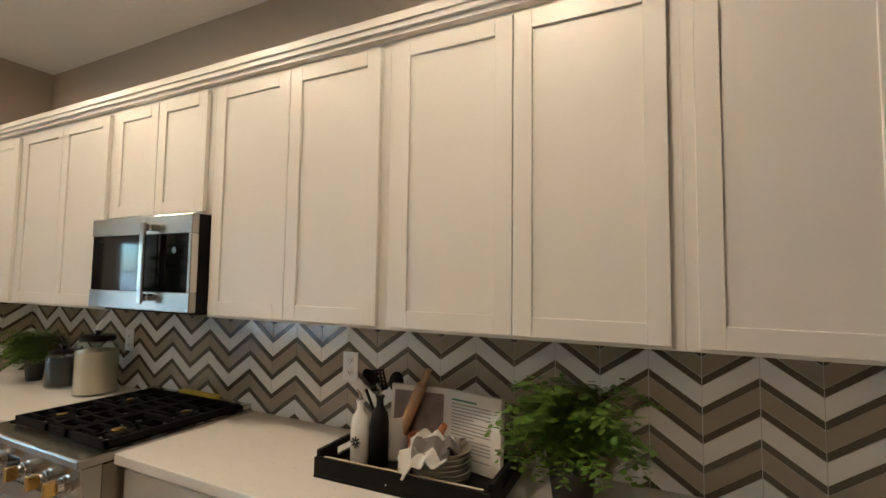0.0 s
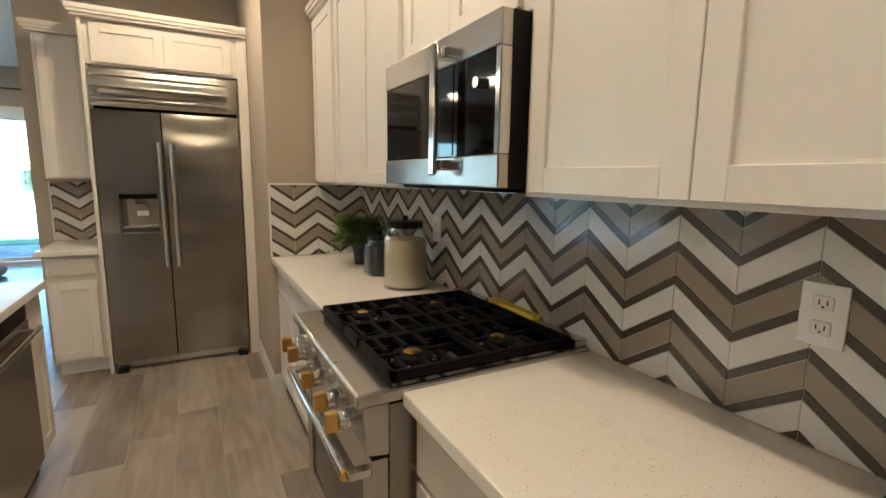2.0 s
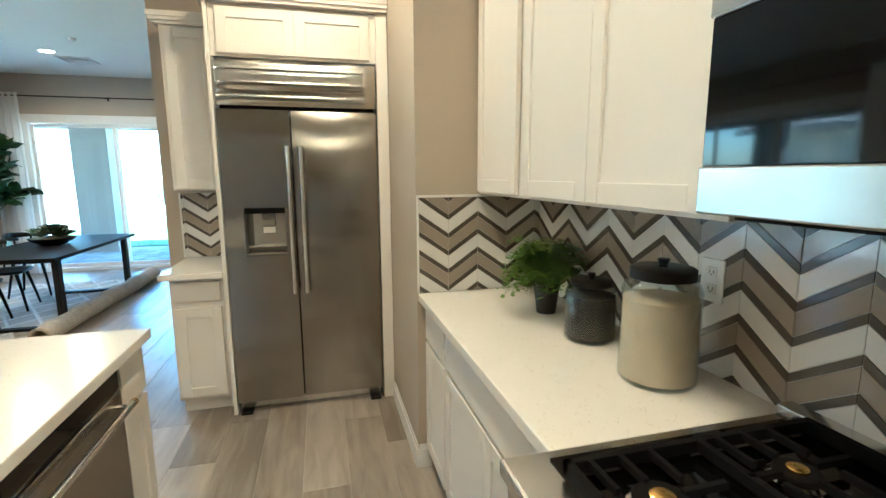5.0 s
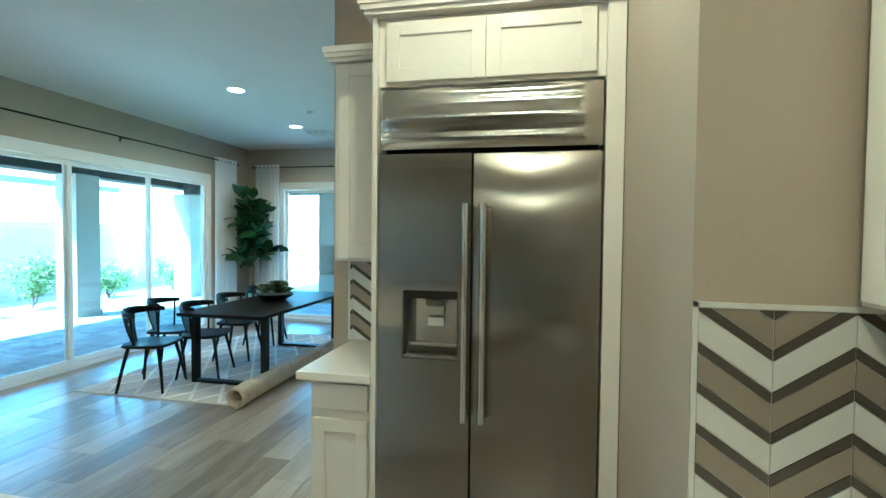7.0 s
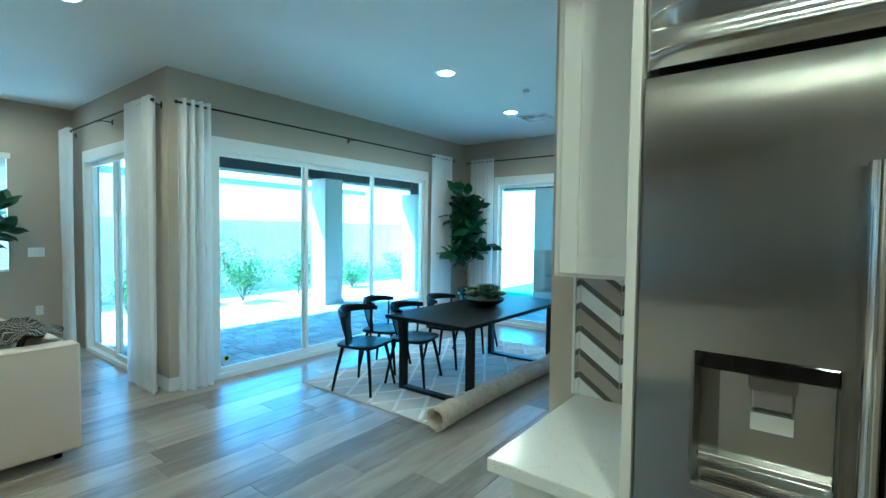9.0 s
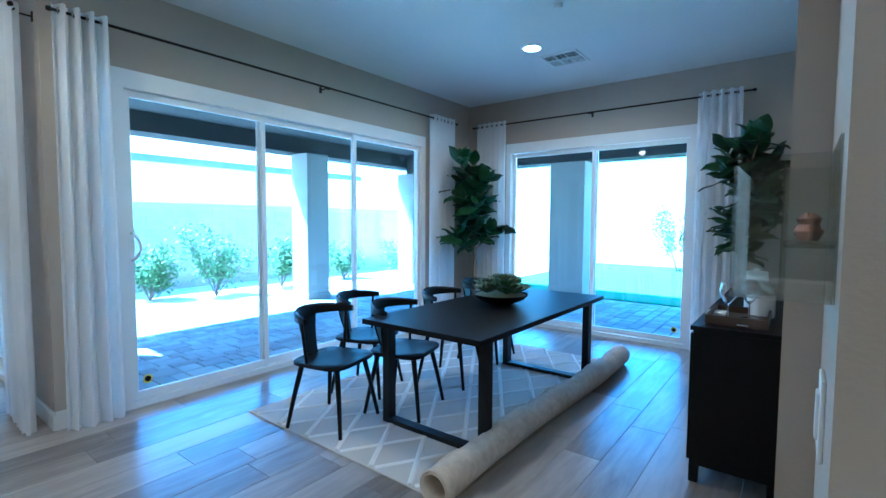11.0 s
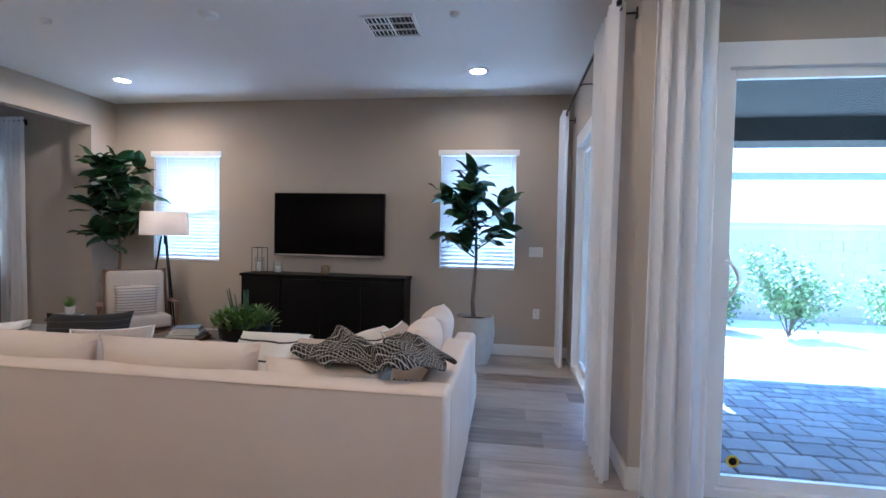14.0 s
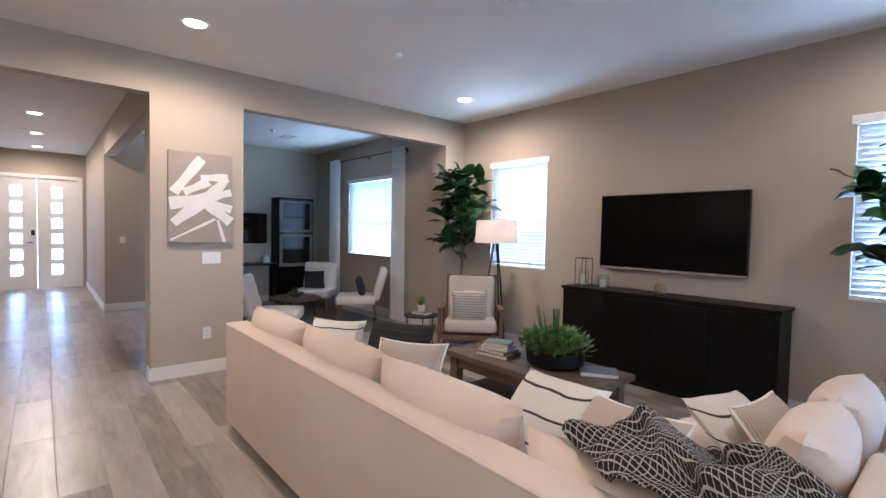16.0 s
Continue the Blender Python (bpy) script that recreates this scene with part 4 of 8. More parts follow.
def slider(name, length, height, panels, at, turn, posts, label, handle_end=0, sticker_end=0):
    """A sliding glass door along +x from its origin, seen from +y before the turn. posts: where the stiles between panels stand."""
    d = thing(name, at, label, "door", turn=turn)
    d["kind"] = "structure"
    f = 0.075
    part("window_frame", joined(boxes((0, f, -0.12, 0.012, 0, height)), boxes((length - f, length, -0.12, 0.012, 0, height)), boxes((f, length - f, -0.12, 0.012, height - 0.13, height)), boxes((f, length - f, -0.12, 0.012, 0, 0.045))), VINYL, d, "white vinyl outer frame")
    edges = [f] + list(posts) + [length - f]
    for k, (a, b) in enumerate(zip(edges, edges[1:])):
        y = -0.035 - 0.035 * (k % 2)
        z0, z1, s = 0.05, height - 0.135, 0.045
        a0, b0 = a - (0.03 if k else 0), b + (0.03 if k < len(edges) - 2 else 0)
        sash = part("sash", joined(bevelled(boxes((a0, a0 + s, y - 0.016, y + 0.016, z0, z1)), 0.003, 1), bevelled(boxes((b0 - s, b0, y - 0.016, y + 0.016, z0, z1)), 0.003, 1), boxes((a0 + s, b0 - s, y - 0.015, y + 0.015, z0, z0 + 0.06)), boxes((a0 + s, b0 - s, y - 0.015, y + 0.015, z1 - 0.05, z1))), VINYL, d, "white vinyl sliding sash")
        pane = part("pane", boxes((a0 + s - 0.003, b0 - s + 0.003, y - 0.003, y + 0.003, z0 + 0.057, z1 - 0.047)), PANE, sash)
        pane.visible_shadow = False
    hx = edges[-1] - 0.03 if handle_end else f + 0.025
    pts = [Vector((hx, -0.012, 1.10))] + [Vector((hx + (0.05 if not handle_end else -0.05) * math.sin(math.pi * k / 8), 0.028, 1.10 + 0.2 * k / 8)) for k in range(9)] + [Vector((hx, -0.012, 1.30))]
    h = part("handle", tube(pts, 0.008, 8), VINYL, d, "white pull handle", True)
    part("handle_plate", bevelled(boxes((hx - 0.02, hx + 0.02, -0.02, -0.008, 1.06, 1.34)), 0.003), VINYL, d)
    sx = edges[-1] - 0.14 if sticker_end else f + 0.11
    part("sticker", moved(lathe([(0, 0), (0.034, 0), (0.034, 0.001), (0, 0.001)], 20), Matrix.Translation((sx, -0.031, 0.19)) @ pose(0, 0, 0, -90)), BADGE, d, "round yellow security sticker")
    part("sticker_mark", moved(lathe([(0, 0), (0.022, 0), (0.022, 0.001), (0, 0.001)], 16), Matrix.Translation((sx, -0.0298, 0.19)) @ pose(0, 0, 0, -90)), BLACK, d)
    return d


# the first runs from the corner towards the far wall, so it is turned about
slider("door_dining_side", D1[1] - D1[0], D1[2], 3, (D1[1], S1Y, 0), 180, (1.17, 2.28), "wide white-framed three-panel sliding glass door")
bpy.data.objects["door_dining_side"].scale = (1, -1, 1)
slider("door_dining_end", D2[1] - D2[0], D2[2], 2, (S2X, D2[1], 0), 270, (1.13,), "white-framed two-panel sliding glass door")
slider("door_living", D3[1] - D3[0], D3[2], 2, (S3X, D3[1], 0), 270, (0.95,), "white-framed two-panel sliding glass door in the living room")


def window(name, x0, x1, z0, z1, y, label, slats=True, lift=0.0):
    """A window in a wall that faces +y, with a white frame, sill, glass and a slatted blind hung in it."""
    w = thing(name, ((x0 + x1) / 2, y, z0), label, "window")
    w["kind"] = "structure"
    h, a = z1 - z0, (x1 - x0) / 2
    part("window_frame", joined(boxes((-a, -a + 0.04, -0.13, -0.08, 0, h)), boxes((a - 0.04, a, -0.13, -0.08, 0, h)), boxes((-a + 0.04, a - 0.04, -0.13, -0.08, 0, 0.04)), boxes((-a + 0.04, a - 0.04, -0.13, -0.08, h - 0.04, h)), boxes((-a + 0.04, a - 0.04, -0.125, -0.09, h / 2 - 0.02, h / 2 + 0.02))), VINYL, w)
    p = part("pane", boxes((-a + 0.04, a - 0.04, -0.108, -0.104, 0.04, h - 0.04)), PANE, w)
    p.visible_shadow = False
    part("window_sill", bevelled(boxes((-a, a, -0.08, 0.01, 0.001, 0.02)), 0.004), TRIM, w)
    b = thing("window_blind", ((x0 + x1) / 2, y, z1), "white slatted window blind, lowered, slats half open", "blind")
    part("headrail", bevelled(boxes((-a - 0.03, a + 0.03, -0.03, 0.022, -0.055, 0.012)), 0.004), VINYL, b)
    n = int((h - 0.09 - lift) / 0.045)
    for k in range(n):
        z = -0.08 - 0.045 * k
        part("slat", moved(boxes((-a + 0.006, a - 0.006, -0.024, 0.024, -0.0013, 0.0013)), Matrix.Translation((0, -0.035, z)) @ pose(0, 0, 0, 60)), SLAT, b)
    part("bottom_rail", bevelled(boxes((-a + 0.006, a - 0.006, -0.06, -0.012, -0.08 - 0.045 * n, -0.062 - 0.045 * n)), 0.004), VINYL, b)
    for x in (-a * 0.6, a * 0.6):
        part("cord", boxes((x - 0.0015, x + 0.0015, -0.011, -0.008, -0.07 - 0.045 * n, -0.05)), VINYL, b)
    part("tilt_wand", tube([(-a + 0.06, -0.004, -0.06), (-a + 0.06, -0.002, -h * 0.6)], 0.004, 8), VINYL, b)


SLAT = cloth_material("white_slat", (0.80, 0.80, 0.79), 0.10, 50)
window("window_television_left", WL[0], WL[1], W0, W1, TVY, "white-framed window beside the television")
window("window_television_right", WR[0], WR[1], W0, W1, TVY, "white-framed window behind the potted fig")
window("window_sitting", W2[0], W2[1], W2[2], W2[3], R2Y, "white-framed window of the sitting room", lift=0.0)

# ---- curtains ----
def curtain(at, width, top, turn, seed, gather=0.0, flare=0.03):
    """A sheer panel with deep folds, hung by metal eyelets along +x before the turn."""
    rng = random.Random(seed)
    c = thing("curtain", at, "sheer white curtain panel gathered on a black rod", "curtain", "sheer curtains", turn)
    folds = max(3, round(width / 0.075))
    cols, rows = folds * 8 + 1, 22
    bm = bmesh.new()
    ph = [rng.uniform(-0.5, 0.5) for _ in range(folds + 2)]
    grid = []
    for r in range(rows + 1):
        v = r / rows
        line = []
        for i in range(cols):
            u = i / (cols - 1)
            f = u * folds
            wob = ph[int(f)] * (1 - f % 1) + ph[int(f) + 1] * (f % 1)
            amp = (0.042 - 0.008 * v) * (1 + 0.35 * wob)
            x = (u - 0.5) * width * (1 - gather * math.sin(math.pi * v)) + 0.012 * v * math.sin(3 * f + wob * 4) + (u - 0.5) * flare * v
            y = amp * math.sin(2 * math.pi * f + wob * v * 1.6) + 0.008 * v * math.sin(7 * u + 3 * v + seed)
            line.append(bm.verts.new((x, y, top + 0.045 - v * (top + 0.035))))
        grid.append(line)
    for a, b in zip(grid, grid[1:]):
        for i in range(cols - 1):
            bm.faces.new((a[i], a[i + 1], b[i + 1], b[i]))
    part("cloth", bm, CURTAIN, c, "", True)
    for k in range(folds):
        x = ((k + 0.5) / folds - 0.5) * width
        part("eyelet", moved(lathe([(0.016, -0.003), (0.024, -0.003), (0.024, 0.003), (0.016, 0.003), (0.016, -0.003)], 14), Matrix.Translation((x, 0, top)) @ pose(0, 0, 0, 90, 0, 62)), CHROME, c)
    return c


def rod(at, length, turn):
    r = thing("curtain_rod", at, "thin black metal curtain rod on wall brackets", "curtain rod", turn=turn)
    part("pole", tube([(0, 0, 0), (length, 0, 0)], 0.0095), BLACK, r)
    for x in (-0.012, length + 0.012):
        part("finial", moved(lathe([(0, -0.016), (0.012, -0.014), (0.016, 0), (0.012, 0.014), (0, 0.016)], 14), Matrix.Translation((x, 0, 0)) @ pose(0, 0, 0, 0, 90)), BLACK, r, "", True)
    for x in (0.12, length / 2, length - 0.12):
        part("bracket", joined(boxes((x - 0.006, x + 0.006, -0.006, 0.13, -0.004, 0.004)), boxes((x - 0.012, x + 0.012, 0.122, 0.13, -0.03, 0.03)), boxes((x - 0.008, x + 0.008, -0.012, 0.012, -0.016, -0.009))), BLACK, r)


RZ = 2.70
rod((-5.46, S1Y + 0.13, RZ), 4.28, 180)
rod((S3X + 0.13, -4.06, RZ), 2.76, 270)
rod((S2X + 0.13, -0.62, RZ), 3.28, 90)
bpy.data.objects["curtain_rod.002"].rotation_euler = (0, 0, radians(270))
for o in ("curtain_rod", "curtain_rod.001", "curtain_rod.002"):
    bpy.data.objects[o].scale = (1, -1, 1)
bpy.data.objects["curtain_rod"].scale = (1, 1, 1)
curtain((-5.61, S1Y + 0.13, 0), 0.30, RZ, 0, 1)
curtain((-9.44, S1Y + 0.13, 0), 0.46, RZ, 0, 2)
curtain((S3X + 0.12, -4.38, 0), 0.62, RZ, 90, 3)
curtain((S3X + 0.13, -6.62, 0), 0.40, RZ, 90, 4)
curtain((S2X + 0.13, -3.62, 0), 0.46, RZ, 90, 5)
curtain((S2X + 0.13, -0.90, 0), 0.40, RZ, 90, 6)
r2 = 2.74
rod((1.40, R2Y + 0.13, r2), 2.55, 0)
bpy.data.objects["curtain_rod.003"].scale = (1, -1, 1)
curtain((1.58, R2Y + 0.13, 0), 0.36, r2, 0, 7)
curtain((3.72, R2Y + 0.13, 0), 0.40, r2, 0, 8)

# ---- ceiling vents and sensors ----
def vent(x, y, sx, sy):
    """A register of two columns and three rows of louvres, each cell facing its own way."""
    v = thing("ceiling_vent", (x, y, C), "white louvred ceiling air vent", "vent")
    a, b = sx / 2, sy / 2
    part("backing", boxes((-a + 0.02, a - 0.02, -b + 0.02, b - 0.02, -0.003, -0.001)), VENTDARK, v)
    bars = [(-a, a, -b, -b + 0.028), (-a, a, b - 0.028, b), (-a, -a + 0.028, -b + 0.028, b - 0.028), (a - 0.028, a, -b + 0.028, b - 0.028), (-0.007, 0.007, -b + 0.028, b - 0.028)]
    for k in (1, 2):
        yy = -b + 0.028 + (2 * b - 0.056) * k / 3
        bars += [(-a + 0.028, -0.007, yy - 0.006, yy + 0.006), (0.007, a - 0.028, yy - 0.006, yy + 0.006)]
    part("frame", joined(*[bevelled(boxes((p, q, u, w, -0.013, 0)), 0.002, 1) for p, q, u, w in bars]), TRIM, v)
    for col, (x0, x1) in enumerate(((-a + 0.03, -0.009), (0.009, a - 0.03))):
        n = 5
        for k in range(n):
            for row in range(3):
                y0 = -b + 0.036 + (2 * b - 0.056) * row / 3
                y1 = -b + 0.020 + (2 * b - 0.056) * (row + 1) / 3
                xx = x0 + (x1 - x0) * (k + 0.5) / n
                part("slat", moved(boxes((-0.004, 0.004, y0, y1, -0.0008, 0.0008)), Matrix.Translation((xx, 0, -0.008)) @ pose(0, 0, 0, 0, 48 if col else -48)), TRIM, v)


VENTDARK = material("vent_shadow", (0.03, 0.03, 0.032), 0.8)
vent(-9.12, -2.155, 0.38, 0.39)
vent(-3.775, -4.965, 0.42, 0.38)
vent(3.4, -5.4, 0.36, 0.2)


def sensor(x, y, r, name, label):
    s = thing(name, (x, y, C), label, "detector")
    part("body", lathe([(0, -0.032), (r * 0.7, -0.032), (r * 0.95, -0.022), (r, -0.008), (r, 0), (0, 0)]), TRIM, s, "", True)
    part("cap", lathe([(0, -0.040), (r * 0.3, -0.038), (r * 0.36, -0.031), (0, -0.031)]), VINYL, s, "", True)


sensor(-2.44, -4.63, 0.07, "smoke_detector", "round white smoke detector on the ceiling")
for x, y in ((-1.07, -4.6), (-7.98, -1.72), (3.0, -5.0), (6.0, -1.95), (-4.29, -4.80)):
    sensor(x, y, 0.036, "sprinkler_cover", "small round white ceiling sprinkler cover")

# ---- outside: patio, yard, wall, neighbour ----
GRAVEL = material("pale_gravel", (0.58, 0.54, 0.48), 0.9, vary=0.35, scale=60, bump=1.0, bump_scale=90)
PAVER = material("grey_paver", (0.31, 0.31, 0.315), 0.85, vary=0.42, scale=12, bump=0.6, bump_scale=60, random=1.6)
STUCCO = material("tan_stucco", (0.32, 0.295, 0.26), 0.9, vary=0.06, scale=6, bump=0.8, bump_scale=120)
BLOCK = material("tan_block", (0.46, 0.40, 0.34), 0.9, vary=0.12, scale=12, bump=0.7, bump_scale=80, random=0.5)
SAND = material("dark_sand", (0.06, 0.055, 0.05), 0.95, vary=0.2)
TURF = material("turf", (0.10, 0.17, 0.055), 0.9, vary=0.3, scale=30, bump=1.0, bump_scale=200)
ROOF = material("roof_tile", (0.52, 0.45, 0.38), 0.8, vary=0.2, scale=20, bump=0.5, bump_scale=20)
GZ = -0.06
tagged(link("ground", boxes((-400, 400, -400, 400, -0.4, GZ - 0.06)), GRAVEL), "pale gravel yard reaching the horizon", "ground", kind="structure")
tagged(link("patio_base", boxes((-13.4, S3X - T - 0.01, -7.75, S1Y - T - 0.01, GZ - 0.08, GZ - 0.018), (-13.4, S2X - T - 0.01, S1Y - T - 0.01, 2.0, GZ - 0.08, GZ - 0.018)), SAND), "sand bed of the patio pavers", "patio", kind="structure")
# the roof's stucco is a darkened copy of STUCCO: soffit shade in its colour
structure("patio_roof", material("shaded_stucco", (0.035, 0.032, 0.028), 0.9, vary=0.06, scale=6, bump=0.8, bump_scale=120), "stuccoed covered patio roof", (-13.2, S3X - T, -8.0, S1Y - T, 2.9, 3.2), (-13.2, S2X - T, S1Y - T, 2.0, 2.9, 3.2), (-13.2, S3X - T, -8.0, -7.5, 2.62, 2.9), (-13.2, -12.7, -7.5, 2.0, 2.48, 2.9))
for x, y in ((-10.05, -7.55), (-12.95, -7.55), (-12.95, -3.6)):
    c = thing("patio_column", (x, y, GZ - 0.02), "square tan stuccoed patio column", "column", "patio columns")
    part("shaft", bevelled(boxes((-0.24, 0.24, -0.24 if x > -12 or y < -5 else -0.33, 0.24 if x > -12 or y < -5 else 0.33, 0, 2.70 if x > -12 else 2.56)), 0.01), STUCCO, c)
    part("base", bevelled(boxes((-0.26, 0.26, -0.26 if x > -12 or y < -5 else -0.35, 0.26 if x > -12 or y < -5 else 0.35, 0, 0.12)), 0.008), STUCCO, c)
structure("house_wall", STUCCO, "stuccoed outer wall of the living room", (S3X - T - 0.03, S3X - T, TVY - T, D3[0] - 0.02, GZ - 0.05, 3.2), (S3X - T - 0.03, S3X - T, D3[1] + 0.02, S1Y - T, GZ - 0.05, 3.2))


def garden_wall():
    wall = structure("garden_wall", GROUT, "tan concrete block garden wall", (-30, 6, -11.20, -11.02, GZ - 0.1, 1.70), (-22.2, -22.02, -11, 8, GZ - 0.1, 1.70))
    proto = bpy.data.meshes.new("block")
    bm = bevelled(boxes((0, 0.39, 0, 0.02, 0, 0.19)), 0.004, 1)
    bm.to_mesh(proto)
    bm.free()
    proto.materials.append(BLOCK)
    verts, faces = [], []
    for r in range(9):
        x = -15.5 + (0.2 if r % 2 else 0)
        while x < -4.5:
            b = new("block", proto)
            b.location, b.parent = (x, -11.03, GZ - 0.1 + r * 0.2), wall
            x += 0.4
    cap = structure("wall_cap", BLOCK, "concrete block wall cap", (-30, 6, -11.22, -11.0, 1.70, 1.76))


def neighbour():
    h = thing("neighbour_house", (-9, -16, GZ), "pale stuccoed neighbour house behind the garden wall", "house")
    part("wall", boxes((-9, 13, -8, 0, -0.05, 3.30)), material("pale_stucco", (0.66, 0.60, 0.45), 0.9, vary=0.05), h)
    part("fascia", boxes((-9.6, 13.6, 0.45, 0.55, 3.17, 3.37)), material("grey_fascia", (0.13, 0.14, 0.15), 0.7), h)
    bm = bmesh.new()
    vs = [bm.verts.new(p) for p in ((-9.6, 0.6, 3.37), (13.6, 0.6, 3.37), (13.6, -8.6, 3.37), (-9.6, -8.6, 3.37), (-6, -4, 5.3), (10, -4, 5.3))]
    for f in ((0, 1, 5, 4), (2, 3, 4, 5), (1, 2, 5), (3, 0, 4), (0, 3, 2, 1)):
        bm.faces.new([vs[i] for i in f])
    part("roof", bm, ROOF, h)


def shrub(x, y, r, h, seed):
    """A yard shrub: thin branching stems with many small leaves and gaps."""
    rng = random.Random(seed)
    s = thing("shrub", (x, y, GZ - 0.06), "small green yard shrub with pale leaves in gravel", "shrub", "yard shrubs")
    stems, leaves = [], bmesh.new()
    for k in range(9):
        a, out = rng.uniform(0, 6.28), rng.uniform(0.3, 1.0) * r
        tip = Vector((out * math.cos(a), out * math.sin(a), h * rng.uniform(0.6, 1.0)))
        mid = tip * 0.5 + Vector((0, 0, 0.05))
        stems.append(tube([(0, 0, 0), mid, tip], 0.012, 5, 0.003))
        for j in range(230):
            p = tip * rng.uniform(0.35, 1.02) + Vector((rng.gauss(0, 0.09), rng.gauss(0, 0.09), rng.gauss(0, 0.08)))
            p.z = max(p.z, 0.05)
            l = rng.uniform(0.05, 0.095)
            m = Matrix.Translation(p) @ Euler((rng.uniform(-1, 1), rng.uniform(-1, 1), rng.uniform(0, 6.28))).to_matrix().to_4x4()
            vs = [leaves.verts.new(m @ Vector(q)) for q in ((0, 0, 0), (l * 0.5, l * 0.3, 0.006), (l, 0, 0), (l * 0.5, -l * 0.3, 0.006))]
            leaves.faces.new(vs)
    part("stems", joined(*stems), BARK, s)
    part("crown", leaves, SHRUBLEAF, s)


SHRUBLEAF = material("shrub_leaf", (0.17, 0.24, 0.09), 0.6, vary=0.4, scale=12)
neighbour()
for k, (x, y, r, h) in enumerate(((-8.1, -9.8, 0.50, 0.95), (-9.15, -9.4, 0.72, 1.35), (-10.7, -9.5, 0.55, 1.1), (-12.6, -9.6, 0.5, 0.9), (-14.5, -9.4, 0.5, 0.9), (-7.0, -9.9, 0.45, 0.9), (-19.5, -3.0, 0.9, 2.2), (-20.0, -0.6, 0.8, 1.9))):
    shrub(x, y, r, h, 40 + k)
tagged(link("turf", bevelled(boxes((-21, -13.42, -6.0, 6.0, GZ - 0.06, GZ + 0.01)), 0.01, 1), TURF), "strip of green artificial turf beside the patio", "grass", kind="structure")


def pavers():
    """Patio pavers in mixed sizes, laid in running courses."""
    rng = random.Random(8)
    base = bpy.data.objects["patio_base"]
    verts, faces, count = [], [], 0
    y = S1Y - T - 0.02
    rows = []
    y0 = -7.72
    while y0 < 1.9:
        d = rng.choice((0.14, 0.21, 0.21))
        x = -13.35
        end = S2X - T - 0.03 if y0 + d > S1Y - T - 0.02 else S3X - T - 0.03
        while x < end - 0.05:
            n = min(rng.choice((0.14, 0.21, 0.28)), end - x)
            a0, a1, b0, b1 = x + 0.005, x + n - 0.005, y0 + 0.005, y0 + d - 0.005
            z, e = GZ + rng.uniform(-0.003, 0.003), 0.008
            vs = [(a0, b0, GZ - 0.03), (a1, b0, GZ - 0.03), (a1, b1, GZ - 0.03), (a0, b1, GZ - 0.03), (a0, b0, z - e), (a1, b0, z - e), (a1, b1, z - e), (a0, b1, z - e), (a0 + e, b0 + e, z), (a1 - e, b0 + e, z), (a1 - e, b1 - e, z), (a0 + e, b1 - e, z)]
            fs = [(8, 9, 10, 11)] + [(k, (k + 1) % 4, 4 + (k + 1) % 4, 4 + k) for k in range(4)] + [(4 + k, 4 + (k + 1) % 4, 8 + (k + 1) % 4, 8 + k) for k in range(4)]
            if -6.2 < y0 < S1Y and -9.2 < x < -5.5 and count < 300:
                me = bpy.data.meshes.new("paver")
                me.from_pydata(vs, [], fs)
                me.materials.append(PAVER)
                p = new("paver", me)
                p.parent = base
                count += 1
            else:
                o = len(verts)
                verts.extend(vs)
                faces.extend(tuple(i + o for i in f) for f in fs)
            x += n
        y0 += d
    me = bpy.data.meshes.new("pavers")
    me.from_pydata(verts, [], faces)
    me.materials.append(PAVERS)
    p = new("pavers", me)
    p.parent = base
    tagged(p, kind="stuff")


PAVERS = PAVER

# ---- front doors at the end of the hall ----
def front_door(y0, y1, hinge):
    d = thing("front_door", (9.1, (y0 + y1) / 2, 0), "white front door with six frosted glass lights", "door", "pair of front doors")
    a = (y1 - y0) / 2
    hole = 0.10
    bms, panes = [boxes((0, 0.045, -a, -hole - 0.02 * hinge, 0.0, 2.44)), boxes((0, 0.045, hole - 0.02 * hinge, a, 0.0, 2.44))], []
    zs = [0.30 + k * 0.345 for k in range(6)]
    last = 0.0
    for z in zs:
        bms.append(boxes((0, 0.045, -hole - 0.02 * hinge, hole - 0.02 * hinge, last, z)))
        last = z + 0.235
    bms.append(boxes((0, 0.045, -hole - 0.02 * hinge, hole - 0.02 * hinge, last, 2.44)))
    part("leaf", joined(*bms), TRIM, d, "white painted door leaf")
    for z in zs:
        p = part("pane", boxes((0.018, 0.026, -hole - 0.02 * hinge, hole - 0.02 * hinge, z, z + 0.235)), FROST, d, "frosted glass light")
        p.visible_shadow = False
    if hinge > 0:
        part("lock", bevelled(boxes((-0.03, 0.0, -a + 0.04, -a + 0.10, 1.18, 1.30)), 0.006), BLACK, d, "black keypad lock")
        part("handle", tube([(-0.02, -a + 0.07, 1.02), (-0.055, -a + 0.07, 1.02), (-0.055, -a + 0.17, 1.02)], 0.009, 8), BLACK, d, "", True)


FROST = cloth_material("frosted_glass", (0.85, 0.87, 0.88), 0.85, 60)
front_door(-2.08, -1.36, 1)
front_door(-2.80, -2.083, -1)
structure("door_frame", TRIM, "white painted front door casing", (9.06, 9.1, -2.88, -2.80, 0, 2.52), (9.06, 9.1, -1.36, -1.28, 0, 2.52), (9.06, 9.1, -2.80, -1.36, 2.44, 2.52))

